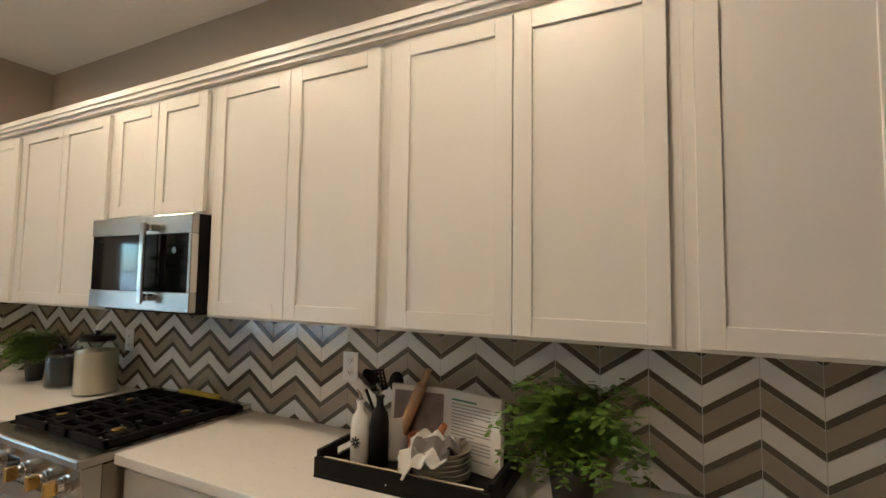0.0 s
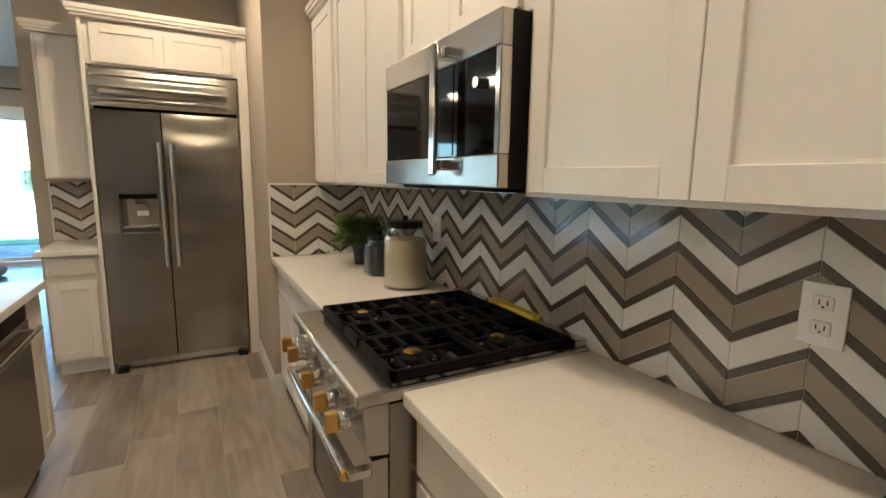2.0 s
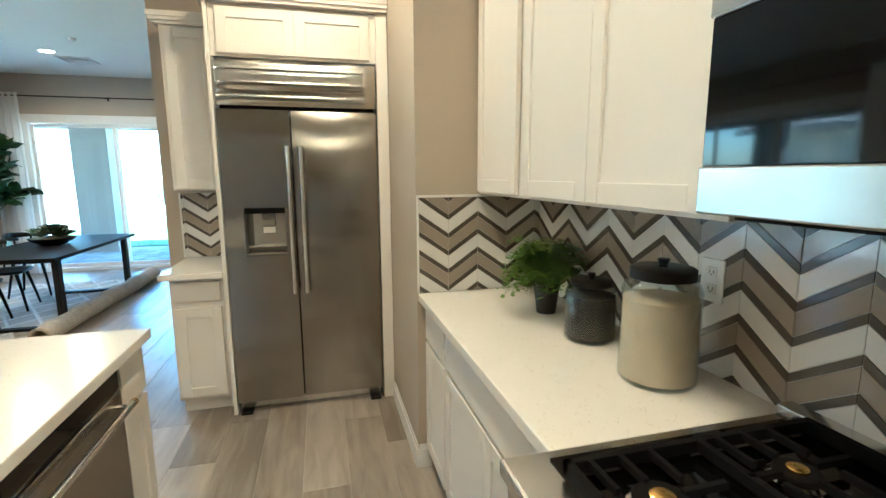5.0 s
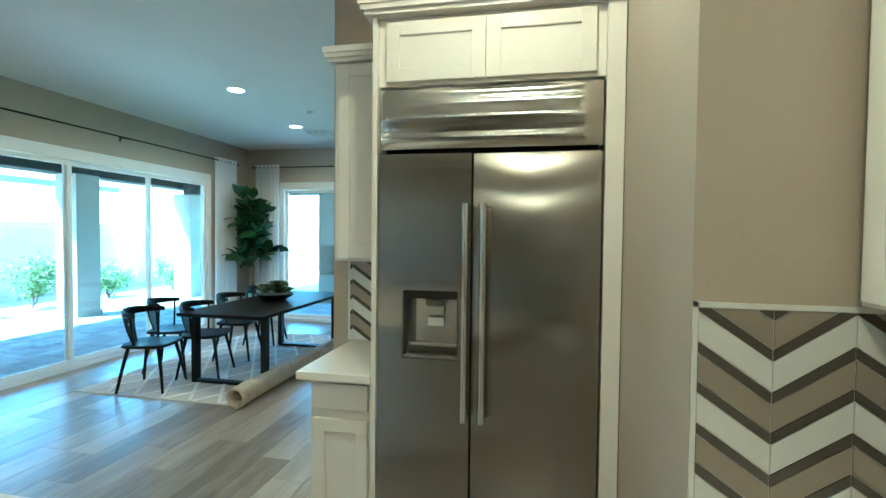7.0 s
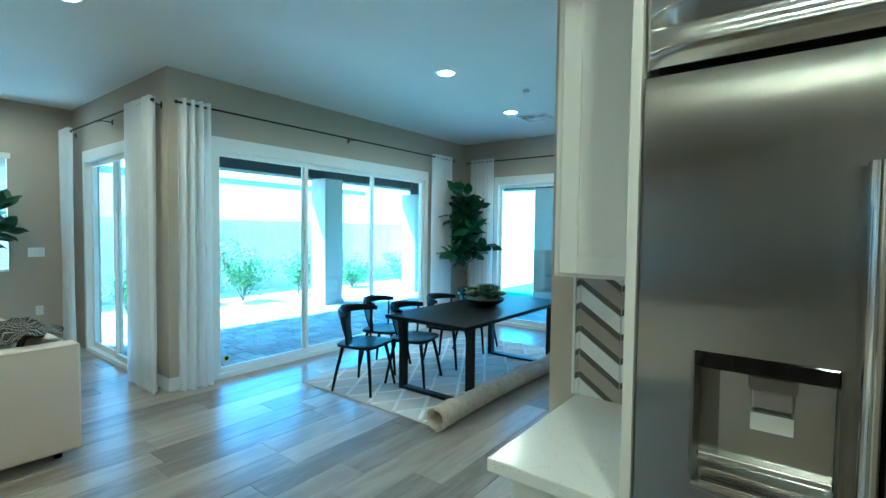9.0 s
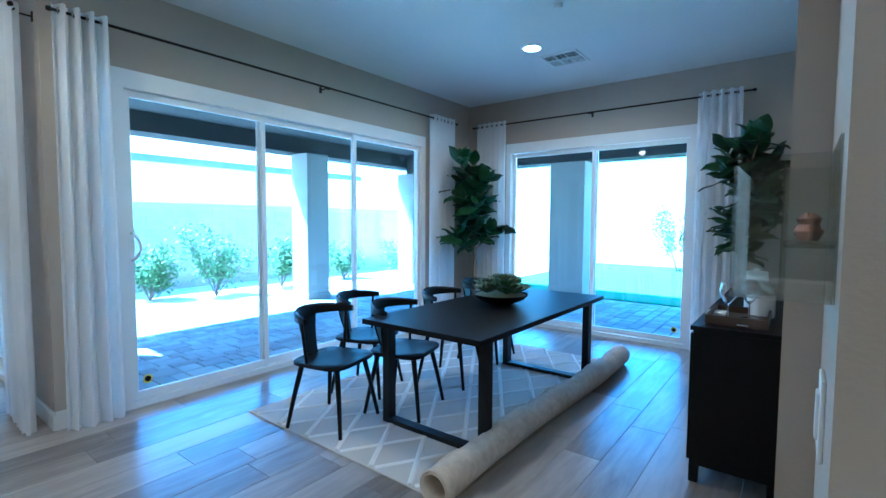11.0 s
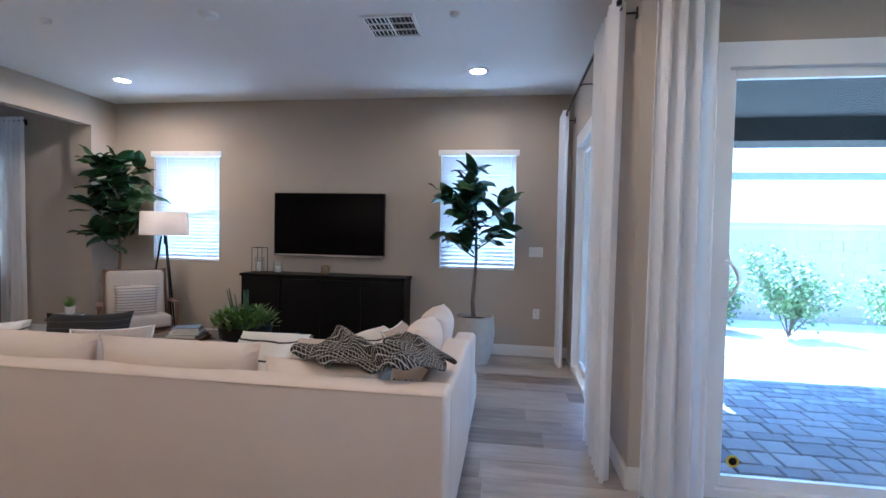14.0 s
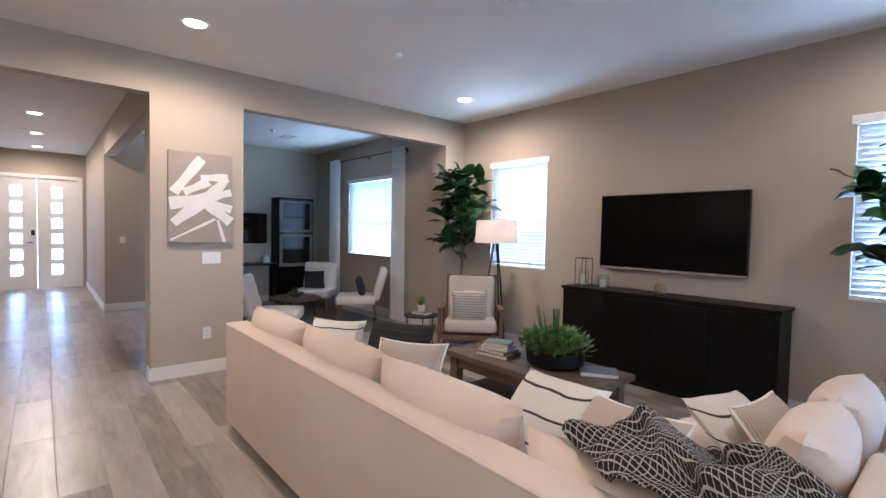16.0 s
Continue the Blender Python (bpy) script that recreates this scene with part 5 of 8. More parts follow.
# ---- plants ----
def leaf_mesh(length, width, cup):
    """A broad leaf along +x with a folded midrib and wavy edges."""
    bm = bmesh.new()
    n = 7
    rows = []
    for i in range(n + 1):
        u = i / n
        w = width * (math.sin(math.pi * min(1, u ** 0.75 * 0.98 + 0.02))) ** 0.8 * (0.75 + 0.35 * u)
        z = -cup * u * u + 0.01 * math.sin(9 * u)
        rows.append([bm.verts.new((u * length, s * w, z + abs(s) * 0.18 * w + 0.008 * math.sin(5 * u + 2 * s))) for s in (-1, -0.5, 0, 0.5, 1)])
    for a, b in zip(rows, rows[1:]):
        for k in range(4):
            bm.faces.new((a[k], b[k], b[k + 1], a[k + 1]))
    bmesh.ops.remove_doubles(bm, verts=bm.verts[:], dist=0.0005)
    me = bpy.data.meshes.new("leaf")
    bm.to_mesh(me)
    bm.free()
    me.materials.append(LEAF)
    me.polygons.foreach_set("use_smooth", [True] * len(me.polygons))
    return me


LEAVES = [leaf_mesh(0.26, 0.085, 0.05), leaf_mesh(0.22, 0.08, 0.09), leaf_mesh(0.30, 0.095, 0.07)]


def fig_tree(at, pot, crown_lo, crown_hi, spread, count, seed, label, bush=False, lean=0.0):
    """A fiddle-leaf fig: a bent trunk, limbs, and single large leaves."""
    rng = random.Random(seed)
    p = thing("fiddle_leaf_fig", at, label, "plant", "potted fiddle-leaf figs")
    r, h, mat = pot
    part("pot", lathe([(0, 0), (r * 0.72, 0), (r * 0.92, h * 0.3), (r, h * 0.65), (r * 0.93, h * 0.97), (r * 0.95, h), (r * 0.86, h), (r * 0.84, h * 0.9), (0, h * 0.9)], 32), mat, p, "", True)
    part("soil", lathe([(r * 0.84, h * 0.90 + 0.001), (r * 0.4, h * 0.93), (0, h * 0.94)]), SOIL, p)
    trunk = [Vector((0, 0, h * 0.9)), Vector((0.02, 0.01, crown_lo * 0.6)), Vector((lean * 0.5 - 0.01, 0, crown_lo)), Vector((lean, 0, crown_lo + (crown_hi - crown_lo) * 0.5)), Vector((lean + 0.03, 0, crown_hi - 0.12))]
    part("trunk", tube(trunk, 0.026, 9, 0.008), BARK, p, "", True)
    limbs = []
    top = crown_hi - crown_lo
    for k in range(9 if bush else 7):
        a = k * 2.4 + rng.uniform(-0.4, 0.4)
        z = crown_lo - 0.05 + top * (0.08 + 0.75 * k / 8)
        f = (z - crown_lo) / top
        s = trunk[2].lerp(trunk[4], min(max(f, 0), 1))
        out = spread * (0.85 - 0.35 * abs(f - 0.4))
        e = s + Vector((math.cos(a) * out, math.sin(a) * out * 0.6, top * 0.22))
        limbs.append((s, e))
        part("limb", tube([s, s.lerp(e, 0.5) + Vector((0, 0, -0.02)), e], 0.011, 7, 0.004), BARK, p, "", True)
    limbs.append((trunk[3], trunk[4]))
    limbs.append((trunk[2], trunk[4]))
    for k in range(round(count * 1.4)):
        s, e = limbs[k % len(limbs)]
        f = rng.uniform(0.25, 1.05)
        pos = s.lerp(e, f)
        a = rng.uniform(0, 6.28)
        lf = new("leaf", rng.choice(LEAVES))
        lf.parent = p
        q = rng.uniform(0.75, 1.15)
        lf.matrix_basis = Matrix.Translation(pos) @ pose(0, 0, 0, rng.uniform(-35, 35), rng.uniform(-72, 8), math.degrees(a)) @ Matrix.Diagonal((q, q, q, 1))
    return p


CLAY = material("pale_clay", (0.50, 0.46, 0.40), 0.8, vary=0.12, scale=14, bump=0.3, bump_scale=60)
fig_tree((-9.72, -3.62, 0), (0.19, 0.40, CLAY), 0.85, 2.20, 0.50, 150, 3, "tall fiddle-leaf fig with dark glossy leaves in the dining corner", True)
fig_tree((-9.72, -0.60, 0), (0.19, 0.40, CLAY), 0.95, 2.25, 0.42, 130, 4, "tall fiddle-leaf fig beside the sideboard", True)
fig_tree((-4.36, -6.50, 0), (0.235, 0.52, CLAY), 1.12, 2.22, 0.46, 88, 5, "fiddle-leaf fig in a round pale clay pot before the window")
fig_tree((-0.02, -6.42, 0), (0.20, 0.75, material("grey_planter", (0.24, 0.24, 0.25), 0.7)), 1.05, 2.32, 0.46, 120, 6, "dense fiddle-leaf fig in a tall grey planter in the corner", True)


def fern(at, pot_r, pot_h, spread, height, fronds, seed, label):
    """A leafy fern: arching stems lined with small leaflets."""
    rng = random.Random(seed)
    p = thing("potted_fern", at, label, "plant")
    part("pot", lathe([(0, 0), (pot_r * 0.72, 0), (pot_r, pot_h), (pot_r * 0.92, pot_h), (pot_r * 0.9, pot_h * 0.9), (0, pot_h * 0.9)], 28), POT, p, "black tapered pot", True)
    stems, leaves = [], bmesh.new()
    for k in range(fronds):
        a, out, up = rng.uniform(0, 6.28), spread * rng.uniform(0.12, 1.0), height * rng.uniform(0.3, 1.0)
        d, droop = Vector((math.cos(a), math.sin(a), 0)), rng.uniform(1.5, 2.5)
        pts = [Vector((0, 0, pot_h * 0.9)) + d * out * t + Vector((0, 0, up * (2.3 * t - droop * t * t))) for t in (0, 0.25, 0.5, 0.75, 1.0)]
        stems.append(tube(pts, 0.0022, 4, 0.0008))
        side = d.cross(Vector((0, 0, 1)))
        for j in range(34):
            t = 0.25 + 0.75 * j / 33
            i = min(int(t * 4), 3)
            c = pts[i].lerp(pts[i + 1], t * 4 - i) + Vector((rng.gauss(0, 0.008), rng.gauss(0, 0.008), rng.gauss(0, 0.008)))
            l = (0.034 - 0.014 * t) * rng.uniform(0.7, 1.4)
            s = side * (1 if j % 2 else -1)
            tip = c + s * l + d * l * 0.4 + Vector((0, 0, rng.uniform(-0.012, 0.006)))
            mid, w = c.lerp(tip, 0.6), d * l * 0.42
            leaves.faces.new([leaves.verts.new(q) for q in (c, mid + w, tip + w * 0.5, tip - w * 0.3, mid - w)])
    part("stems", joined(*stems), FERN, p)
    part("fronds", leaves, FERN, p, "arching light green fronds")
    return p


fern((-0.03, 1.74, 0.931), 0.075, 0.15, 0.25, 0.30, 120, 11, "bushy green fern in a black pot on the counter")
fern((-3.33, 1.80, 0.931), 0.055, 0.13, 0.21, 0.27, 115, 12, "small green fern in a black pot on the counter")

# ---- dining room ----
def dining_chair(at, turn):
    """A black wishbone-style chair that faces +y before the turn."""
    c = thing("dining_chair", at, "black wooden dining chair with a bowed top rail", "chair", "chairs round the dining table", turn)
    bm = bmesh.new()
    out = []
    for k in range(28):
        a = 2 * math.pi * k / 28
        sx, sy = math.copysign(abs(math.cos(a)) ** 0.45, math.cos(a)), math.copysign(abs(math.sin(a)) ** 0.45, math.sin(a))
        out.append((0.235 * sx * (1.0 + 0.05 * sy), 0.215 * sy))
    rings = [[bm.verts.new((x * s, y * s, z)) for x, y in out] for s, z in ((0.93, 0.425), (1.0, 0.432), (1.0, 0.448), (0.96, 0.455), (0.6, 0.447))]
    for a, b in zip(rings, rings[1:]):
        for k in range(28):
            bm.faces.new((a[k], a[(k + 1) % 28], b[(k + 1) % 28], b[k]))
    bm.faces.new(rings[0][::-1])
    bm.faces.new(rings[-1])
    part("seat", bm, BLACKWOOD, c, "", True)
    for sx in (-1, 1):
        for sy in (-1, 1):
            part("leg", tube([(sx * 0.155, sy * 0.14, 0.432), (sx * 0.19, sy * 0.18, 0.22), (sx * 0.225, sy * 0.215, 0.0)], 0.019, 10, 0.012), BLACKWOOD, c, "", True)
    # bowed rail that wraps round to short arms
    pts, n = [], 18
    bm = bmesh.new()
    rows = []
    for k in range(n + 1):
        a = math.pi * (1.06 + 0.88 * k / n)
        x, y = 0.265 * math.cos(a), 0.03 + 0.265 * math.sin(a)
        z = 0.745 + 0.012 * math.sin(math.pi * k / n)
        d = Vector((math.cos(a), math.sin(a), 0))
        w = 0.020 + 0.018 * abs(math.sin(math.pi * k / n))
        rows.append([bm.verts.new(Vector((x, y, z)) + d * i + Vector((0, 0, j))) for i, j in ((-0.013, -w), (0.013, -w), (0.016, w * 0.6), (0.004, w), (-0.013, w * 0.6))])
    for a, b in zip(rows, rows[1:]):
        for k in range(5):
            bm.faces.new((a[k], a[(k + 1) % 5], b[(k + 1) % 5], b[k]))
    bm.faces.new(rows[0][::-1])
    bm.faces.new(rows[-1])
    bmesh.ops.recalc_face_normals(bm, faces=bm.faces[:])
    part("top_rail", bm, BLACKWOOD, c, "bowed black top rail", True)
    bm = bmesh.new()
    rows = []
    for k in range(7):
        t = k / 6
        w, y, z = 0.045 + 0.05 * t, -0.175 - 0.055 * t - 0.012 * math.sin(math.pi * t), 0.448 + 0.30 * t
        rows.append([bm.verts.new((x, y + q, z)) for x, q in ((-w, -0.007), (w, -0.007), (w, 0.007), (-w, 0.007))])
    for a, b in zip(rows, rows[1:]):
        for k in range(4):
            bm.faces.new((a[k], a[(k + 1) % 4], b[(k + 1) % 4], b[k]))
    bm.faces.new(rows[0][::-1])
    bm.faces.new(rows[-1])
    bmesh.ops.recalc_face_normals(bm, faces=bm.faces[:])
    part("splat", bm, BLACKWOOD, c)
    for s in (-1, 1):
        part("spindle", tube([(s * 0.205, -0.06, 0.44), (s * 0.245, -0.07, 0.74)], 0.011, 8), BLACKWOOD, c, "", True)
    return c


first = dining_chair((-6.64, -2.72, 0.012), 14)
for x, y, a in ((-7.13, -2.50, 16), (-7.24, -3.02, 20), (-7.84, -2.60, 12), (-8.62, -2.72, 8)):
    copy_thing(first, pose(x, y, 0.012, 0, 0, a))

t = thing("dining_table", (-7.70, -2.03, 0.012), "black rectangular dining table with looped metal legs", "table")
part("tabletop", bevelled(boxes((-1.0, 1.0, -0.47, 0.47, 0.70, 0.735)), 0.003), BLACKWOOD, t, "black wooden tabletop")
for x in (-0.82, 0.82):
    part("leg_frame", joined(boxes((x - 0.035, x + 0.035, -0.42, -0.365, 0.0, 0.70)), boxes((x - 0.035, x + 0.035, 0.365, 0.42, 0.0, 0.70)), boxes((x - 0.035, x + 0.035, -0.365, 0.365, 0.0, 0.03)), boxes((x - 0.035, x + 0.035, -0.365, 0.365, 0.67, 0.70))), BLACK, t, "looped black metal leg")


def succulents():
    rng = random.Random(21)
    b = thing("succulent_bowl", (-7.80, -2.08, 0.748), "wide dark bowl of green succulents on the table", "plant")
    part("bowl", lathe([(0, 0), (0.10, 0), (0.18, 0.035), (0.225, 0.075), (0.215, 0.078), (0.16, 0.05), (0, 0.045)], 32), BLACK, b, "dark shallow bowl", True)
    part("moss", lathe([(0.20, 0.07), (0.14, 0.09), (0, 0.10)], 24), material("pale_moss", (0.35, 0.33, 0.22), 0.9, vary=0.3, scale=40, bump=0.8), b)
    for k in range(20):
        a, r = rng.uniform(0, 6.28), 0.17 * rng.random() ** 0.5
        c = Vector((r * math.cos(a), r * math.sin(a), 0.09 + 0.07 * (1 - (r / 0.17) ** 2)))
        bm = bmesh.new()
        size = rng.uniform(0.09, 0.14)
        for ring in range(4):
            for j in range(9 - ring):
                q = 6.28 * j / (9 - ring) + ring * 0.4
                tilt = 0.45 + 0.28 * ring
                l = size * (1 - 0.17 * ring)
                d = Vector((math.cos(q) * math.cos(tilt), math.sin(q) * math.cos(tilt), math.sin(tilt)))
                s = Vector((-math.sin(q), math.cos(q), 0)) * l * 0.25
                up = Vector((0, 0, l * 0.12))
                v = [bm.verts.new(c + p) for p in (Vector((0, 0, 0.012 * ring)), d * l * 0.6 + s, d * l * 1.05, d * l * 0.6 - s, d * l * 0.55 + up)]
                for f in ((0, 1, 4), (1, 2, 4), (2, 3, 4), (3, 0, 4), (0, 3, 2, 1)):
                    bm.faces.new([v[i] for i in f])
        part("rosette", bm, SUCC if k % 3 else SUCC2, b)


SUCC = material("succulent_green", (0.055, 0.10, 0.04), 0.5, vary=0.35, scale=20)
SUCC2 = material("succulent_pale", (0.12, 0.15, 0.08), 0.5, vary=0.35, scale=20)
succulents()

# rug with raised diamond ridges, its edge rolled up
RUG = cloth_material("cream_wool", (0.60, 0.56, 0.50), 0.0, 260)
RUGLINE = cloth_material("ivory_ridge", (0.86, 0.83, 0.78), 0.0, 200)
JUTE = material("tan_rug_back", (0.62, 0.54, 0.43), 0.95, vary=0.28, scale=26, bump=0.9, bump_scale=130)


def rug():
    x0, x1, y0, y1 = -9.25, -6.36, -3.34, -1.60
    r = thing("area_rug", ((x0 + x1) / 2, (y0 + y1) / 2, 0), "cream wool rug with raised diamond pattern, one edge rolled up", "rug")
    a, b = (x1 - x0) / 2, (y1 - y0) / 2
    part("rug_body", bevelled(boxes((-a, a, -b, b, 0.001, 0.010)), 0.003), RUG, r)
    step, slope = 0.30, 0.62
    for s in (-1, 1):
        c = -5.0
        while c < 5.0:
            # the line y = s * slope * x + c across the rug
            pts = []
            for x in (-a + 0.02, a - 0.02):
                pts.append((x, s * slope * x + c))
            (xa, ya), (xb, yb) = pts
            t0, t1 = 0.0, 1.0
            dy = yb - ya
            for lim, sign in ((-b + 0.02, 1), (b - 0.02, -1)):
                t = (lim - ya) / dy
                if sign * dy > 0:
                    t0 = max(t0, t)
                else:
                    t1 = min(t1, t)
            if t1 - t0 > 0.02:
                p, q = Vector((xa + t0 * (xb - xa), ya + t0 * dy, 0.010)), Vector((xa + t1 * (xb - xa), ya + t1 * dy, 0.010))
                n = (q - p).normalized().cross(Vector((0, 0, 1))) * 0.017
                bm = bmesh.new()
                v = [bm.verts.new(k) for k in (p - n, q - n, q + n, p + n, p - n * 0.4 + Vector((0, 0, 0.006)), q - n * 0.4 + Vector((0, 0, 0.006)), q + n * 0.4 + Vector((0, 0, 0.006)), p + n * 0.4 + Vector((0, 0, 0.006)))]
                for f in ((4, 5, 6, 7), (0, 1, 5, 4), (2, 3, 7, 6), (1, 2, 6, 5), (3, 0, 4, 7)):
                    bm.faces.new([v[i] for i in f])
                part("ridge", bm, RUGLINE, r, "raised ivory ridge")
            c += step
    # the roll: a spiral sheet, bulging a little along its length
    rb = bmesh.new()
    cols, turns = 40, 60
    grid = []
    for i in range(cols + 1):
        x = -a - 0.04 + (2 * a + 0.10) * i / cols
        sag = 1 + 0.05 * math.sin(i * 0.7) + 0.03 * math.sin(i * 1.9)
        line = []
        for k in range(turns + 1):
            f = k / turns
            ang = -math.pi / 2 + f * 2 * math.pi * 2.2
            rad = (0.088 - 0.030 * f) * sag
            line.append(rb.verts.new((x, b + 0.03 + rad * math.cos(ang) + 0.02 * math.sin(i * 0.16), 0.092 * sag + 0.004 + rad * math.sin(ang))))
        grid.append(line)
    for p, q in zip(grid, grid[1:]):
        for k in range(turns):
            rb.faces.new((p[k], q[k], q[k + 1], p[k + 1]))
    roll = part("rolled_edge", rb, JUTE, r, "rolled-up rug edge showing tan backing", True)
    sm = roll.modifiers.new("thickness", "SOLIDIFY")
    sm.thickness = 0.006


rug()

s = thing("sideboard", (-8.2, -0.43, 0), "black wooden sideboard against the dining wall", "sideboard")
SA = 0.86
part("body", bevelled(boxes((-SA, SA, -0.20, 0.195, 0.10, 0.83)), 0.003), BLACKWOOD, s)
part("top", bevelled(boxes((-SA - 0.01, SA + 0.01, -0.215, 0.20, 0.83, 0.855)), 0.003), BLACKWOOD, s)
for k in range(4):
    x = -SA + 0.01 + k * (2 * SA - 0.02) / 4
    d = part("door", bevelled(boxes((x + 0.003, x + (2 * SA - 0.02) / 4 - 0.003, -0.215, -0.20, 0.12, 0.81)), 0.003), BLACKWOOD, s)
    part("handle", tube([(x + 0.03 if k % 2 else x + 0.385, -0.235, 0.42), (x + 0.03 if k % 2 else x + 0.385, -0.235, 0.56)], 0.005, 8), BLACK, d)
for x in (-SA + 0.03, SA - 0.03):
    for y in (-0.18, 0.17):
        part("leg", bevelled(boxes((x - 0.022, x + 0.022, y - 0.022, y + 0.022, 0, 0.10)), 0.003), BLACKWOOD, s)

m = thing("round_mirror", (-8.6, DY, 1.60), "large round mirror in a thin black frame", "mirror")
part("frame", moved(lathe([(0.575, 0), (0.61, 0), (0.61, 0.04), (0.575, 0.04), (0.575, 0)], 64), pose(0, 0, 0, 90)), BLACK, m, "", True)
part("glass", moved(lathe([(0, 0.008), (0.578, 0.008), (0.578, 0.012), (0, 0.012)], 64), pose(0, 0, 0, 90)), material("mirror_silver", (0.9, 0.9, 0.9), 0.01, 1.0, vary=0.0), m, "silvered glass")

# things on the sideboard
TZ = 0.856
DARKTRAY = stretched(material("dark_tray_wood", (0.05, 0.028, 0.016), 0.45, vary=0.3, scale=15), (0.2, 1, 1))
tr = thing("serving_tray", (-7.62, -0.45, TZ), "dark wooden serving tray on the sideboard", "tray")
part("base", bevelled(boxes((-0.20, 0.20, -0.14, 0.14, 0, 0.012)), 0.002), DARKTRAY, tr)
for b in ((-0.20, 0.20, -0.14, -0.128, 0.012, 0.05), (-0.20, 0.20, 0.128, 0.14, 0.012, 0.05), (-0.20, -0.188, -0.128, 0.128, 0.012, 0.05), (0.188, 0.20, -0.128, 0.128, 0.012, 0.05)):
    part("side", boxes(b), DARKTRAY, tr)
for x, y in ((-7.55, -0.50), (-7.66, -0.41)):
    g = solid("wine_glass", lathe([(0, 0.0), (0.034, 0.0), (0.034, 0.003), (0.006, 0.008), (0.004, 0.08), (0.018, 0.095), (0.040, 0.13), (0.043, 0.16), (0.034, 0.205), (0.032, 0.205), (0.041, 0.16), (0.038, 0.132), (0.016, 0.098), (0, 0.094)], 28), GLASS, "clear stemmed wine glass on the tray", "glass", (x, y, TZ + 0.0125), "wine glasses on the tray", smooth=True)
for x, y, r, h in ((-7.97, -0.40, 0.06, 0.27), (-7.84, -0.36, 0.065, 0.17)):
    c = thing("canister", (x, y, TZ), "white ceramic canister with a lid on the sideboard", "canister", "white canisters")
    part("body", lathe([(0, 0), (r * 0.95, 0), (r, 0.01), (r, h * 0.82), (r * 0.9, h * 0.85), (0, h * 0.85)], 28), OFFWHITE, c, "", True)
    part("lid", lathe([(r * 0.97, h * 0.85), (r * 0.97, h * 0.93), (r * 0.3, h * 0.95), (r * 0.25, h), (0, h)], 28), OFFWHITE, c, "", True)
solid("small_plate", lathe([(0, 0), (0.05, 0), (0.085, 0.012), (0.083, 0.016), (0.05, 0.006), (0, 0.006)]), OFFWHITE, "small white plate beside the tray", "plate", (-7.50, -0.42, TZ), smooth=True)
np_ = solid("folded_napkin", bevelled(boxes((-0.06, 0.06, -0.05, 0.05, 0, 0.016)), 0.006), cloth_material("white_cotton", (0.75, 0.74, 0.72), 0.0), "folded white napkin on the tray", "napkin", (-7.70, -0.57, TZ + 0.0125))

# brochure holder on the wall end
ACRYL = pane_material(0.11, 0.75)
h = thing("acrylic_holder", (-5.40, -0.165, 1.305), "clear acrylic leaflet holder fixed to the wall", "holder")
for b in ((-0.10, 0.10, -0.004, -0.001, 0, 0.20), (-0.10, 0.10, -0.108, -0.104, 0, 0.17), (-0.10, -0.096, -0.104, -0.004, 0, 0.18), (0.096, 0.10, -0.104, -0.004, 0, 0.18), (-0.096, 0.096, -0.104, -0.004, 0, 0.004), (-0.096, 0.096, -0.056, -0.053, 0.004, 0.17), (-0.096, 0.096, -0.053, -0.004, 0.066, 0.070)):
    part("panel", boxes(b), ACRYL, h)
solid("copper_trinket", lathe([(0, 0), (0.012, 0.002), (0.018, 0.014), (0.012, 0.024), (0.015, 0.032), (0.007, 0.040), (0, 0.041)], 16), material("copper", (0.72, 0.36, 0.24), 0.2, 1.0), "small shiny copper trinket inside the holder", "ornament", (-5.42, -0.193, 1.3755), smooth=True)
for z in (2.27, 2.16):
    solid("door_chime", bevelled(boxes((-0.035, 0.035, -0.025, 0, -0.04, 0.04)), 0.006), VINYL, "small white plastic sensor box high on the wall", "sensor", (-9.6, DY, z), "wall sensor boxes")

# ---- living room ----
def cushion(w, d, h, seed, puff=1.0, sag=0.0):
    """A soft pillow shape: a grid ball with pinched corners and slight dents, lying on its face (w along x, d along y)."""
    rng = random.Random(seed)
    bm = bmesh.new()
    n = 14
    ph = [rng.uniform(0, 6.28) for _ in range(4)]
    tops, bots = [], []
    for i in range(n + 1):
        ta, tb = [], []
        for j in range(n + 1):
            u, v = 2 * i / n - 1, 2 * j / n - 1
            k = max(0.0, (1 - u ** 4) * (1 - v ** 4)) ** 0.55
            edge = 1 - 0.045 * (abs(u) ** 6 * (1 - v * v) + abs(v) ** 6 * (1 - u * u)) * 2
            x, y = u * w / 2 * (edge if abs(u) > abs(v) else 1), v * d / 2 * (edge if abs(v) >= abs(u) else 1)
            z = k * h / 2 * puff * (1 + 0.10 * math.sin(3 * u + ph[0]) * math.sin(2.3 * v + ph[1]))
            z -= sag * math.exp(-((u * 1.6) ** 2 + (v + 0.6) ** 2))
            ta.append(bm.verts.new((x, y, z)))
            edge_pt = i in (0, n) or j in (0, n)
            tb.append(ta[-1] if edge_pt else bm.verts.new((x, y, -k * h / 2 * (1 + 0.08 * math.sin(2.1 * u + ph[2])))))
        tops.append(ta)
        bots.append(tb)
    for i in range(n):
        for j in range(n):
            bm.faces.new((tops[i][j], tops[i + 1][j], tops[i + 1][j + 1], tops[i][j + 1]))
            f = (bots[i][j], bots[i][j + 1], bots[i + 1][j + 1], bots[i + 1][j])
            if len(set(f)) == 4:
                bm.faces.new(f)
    return bm


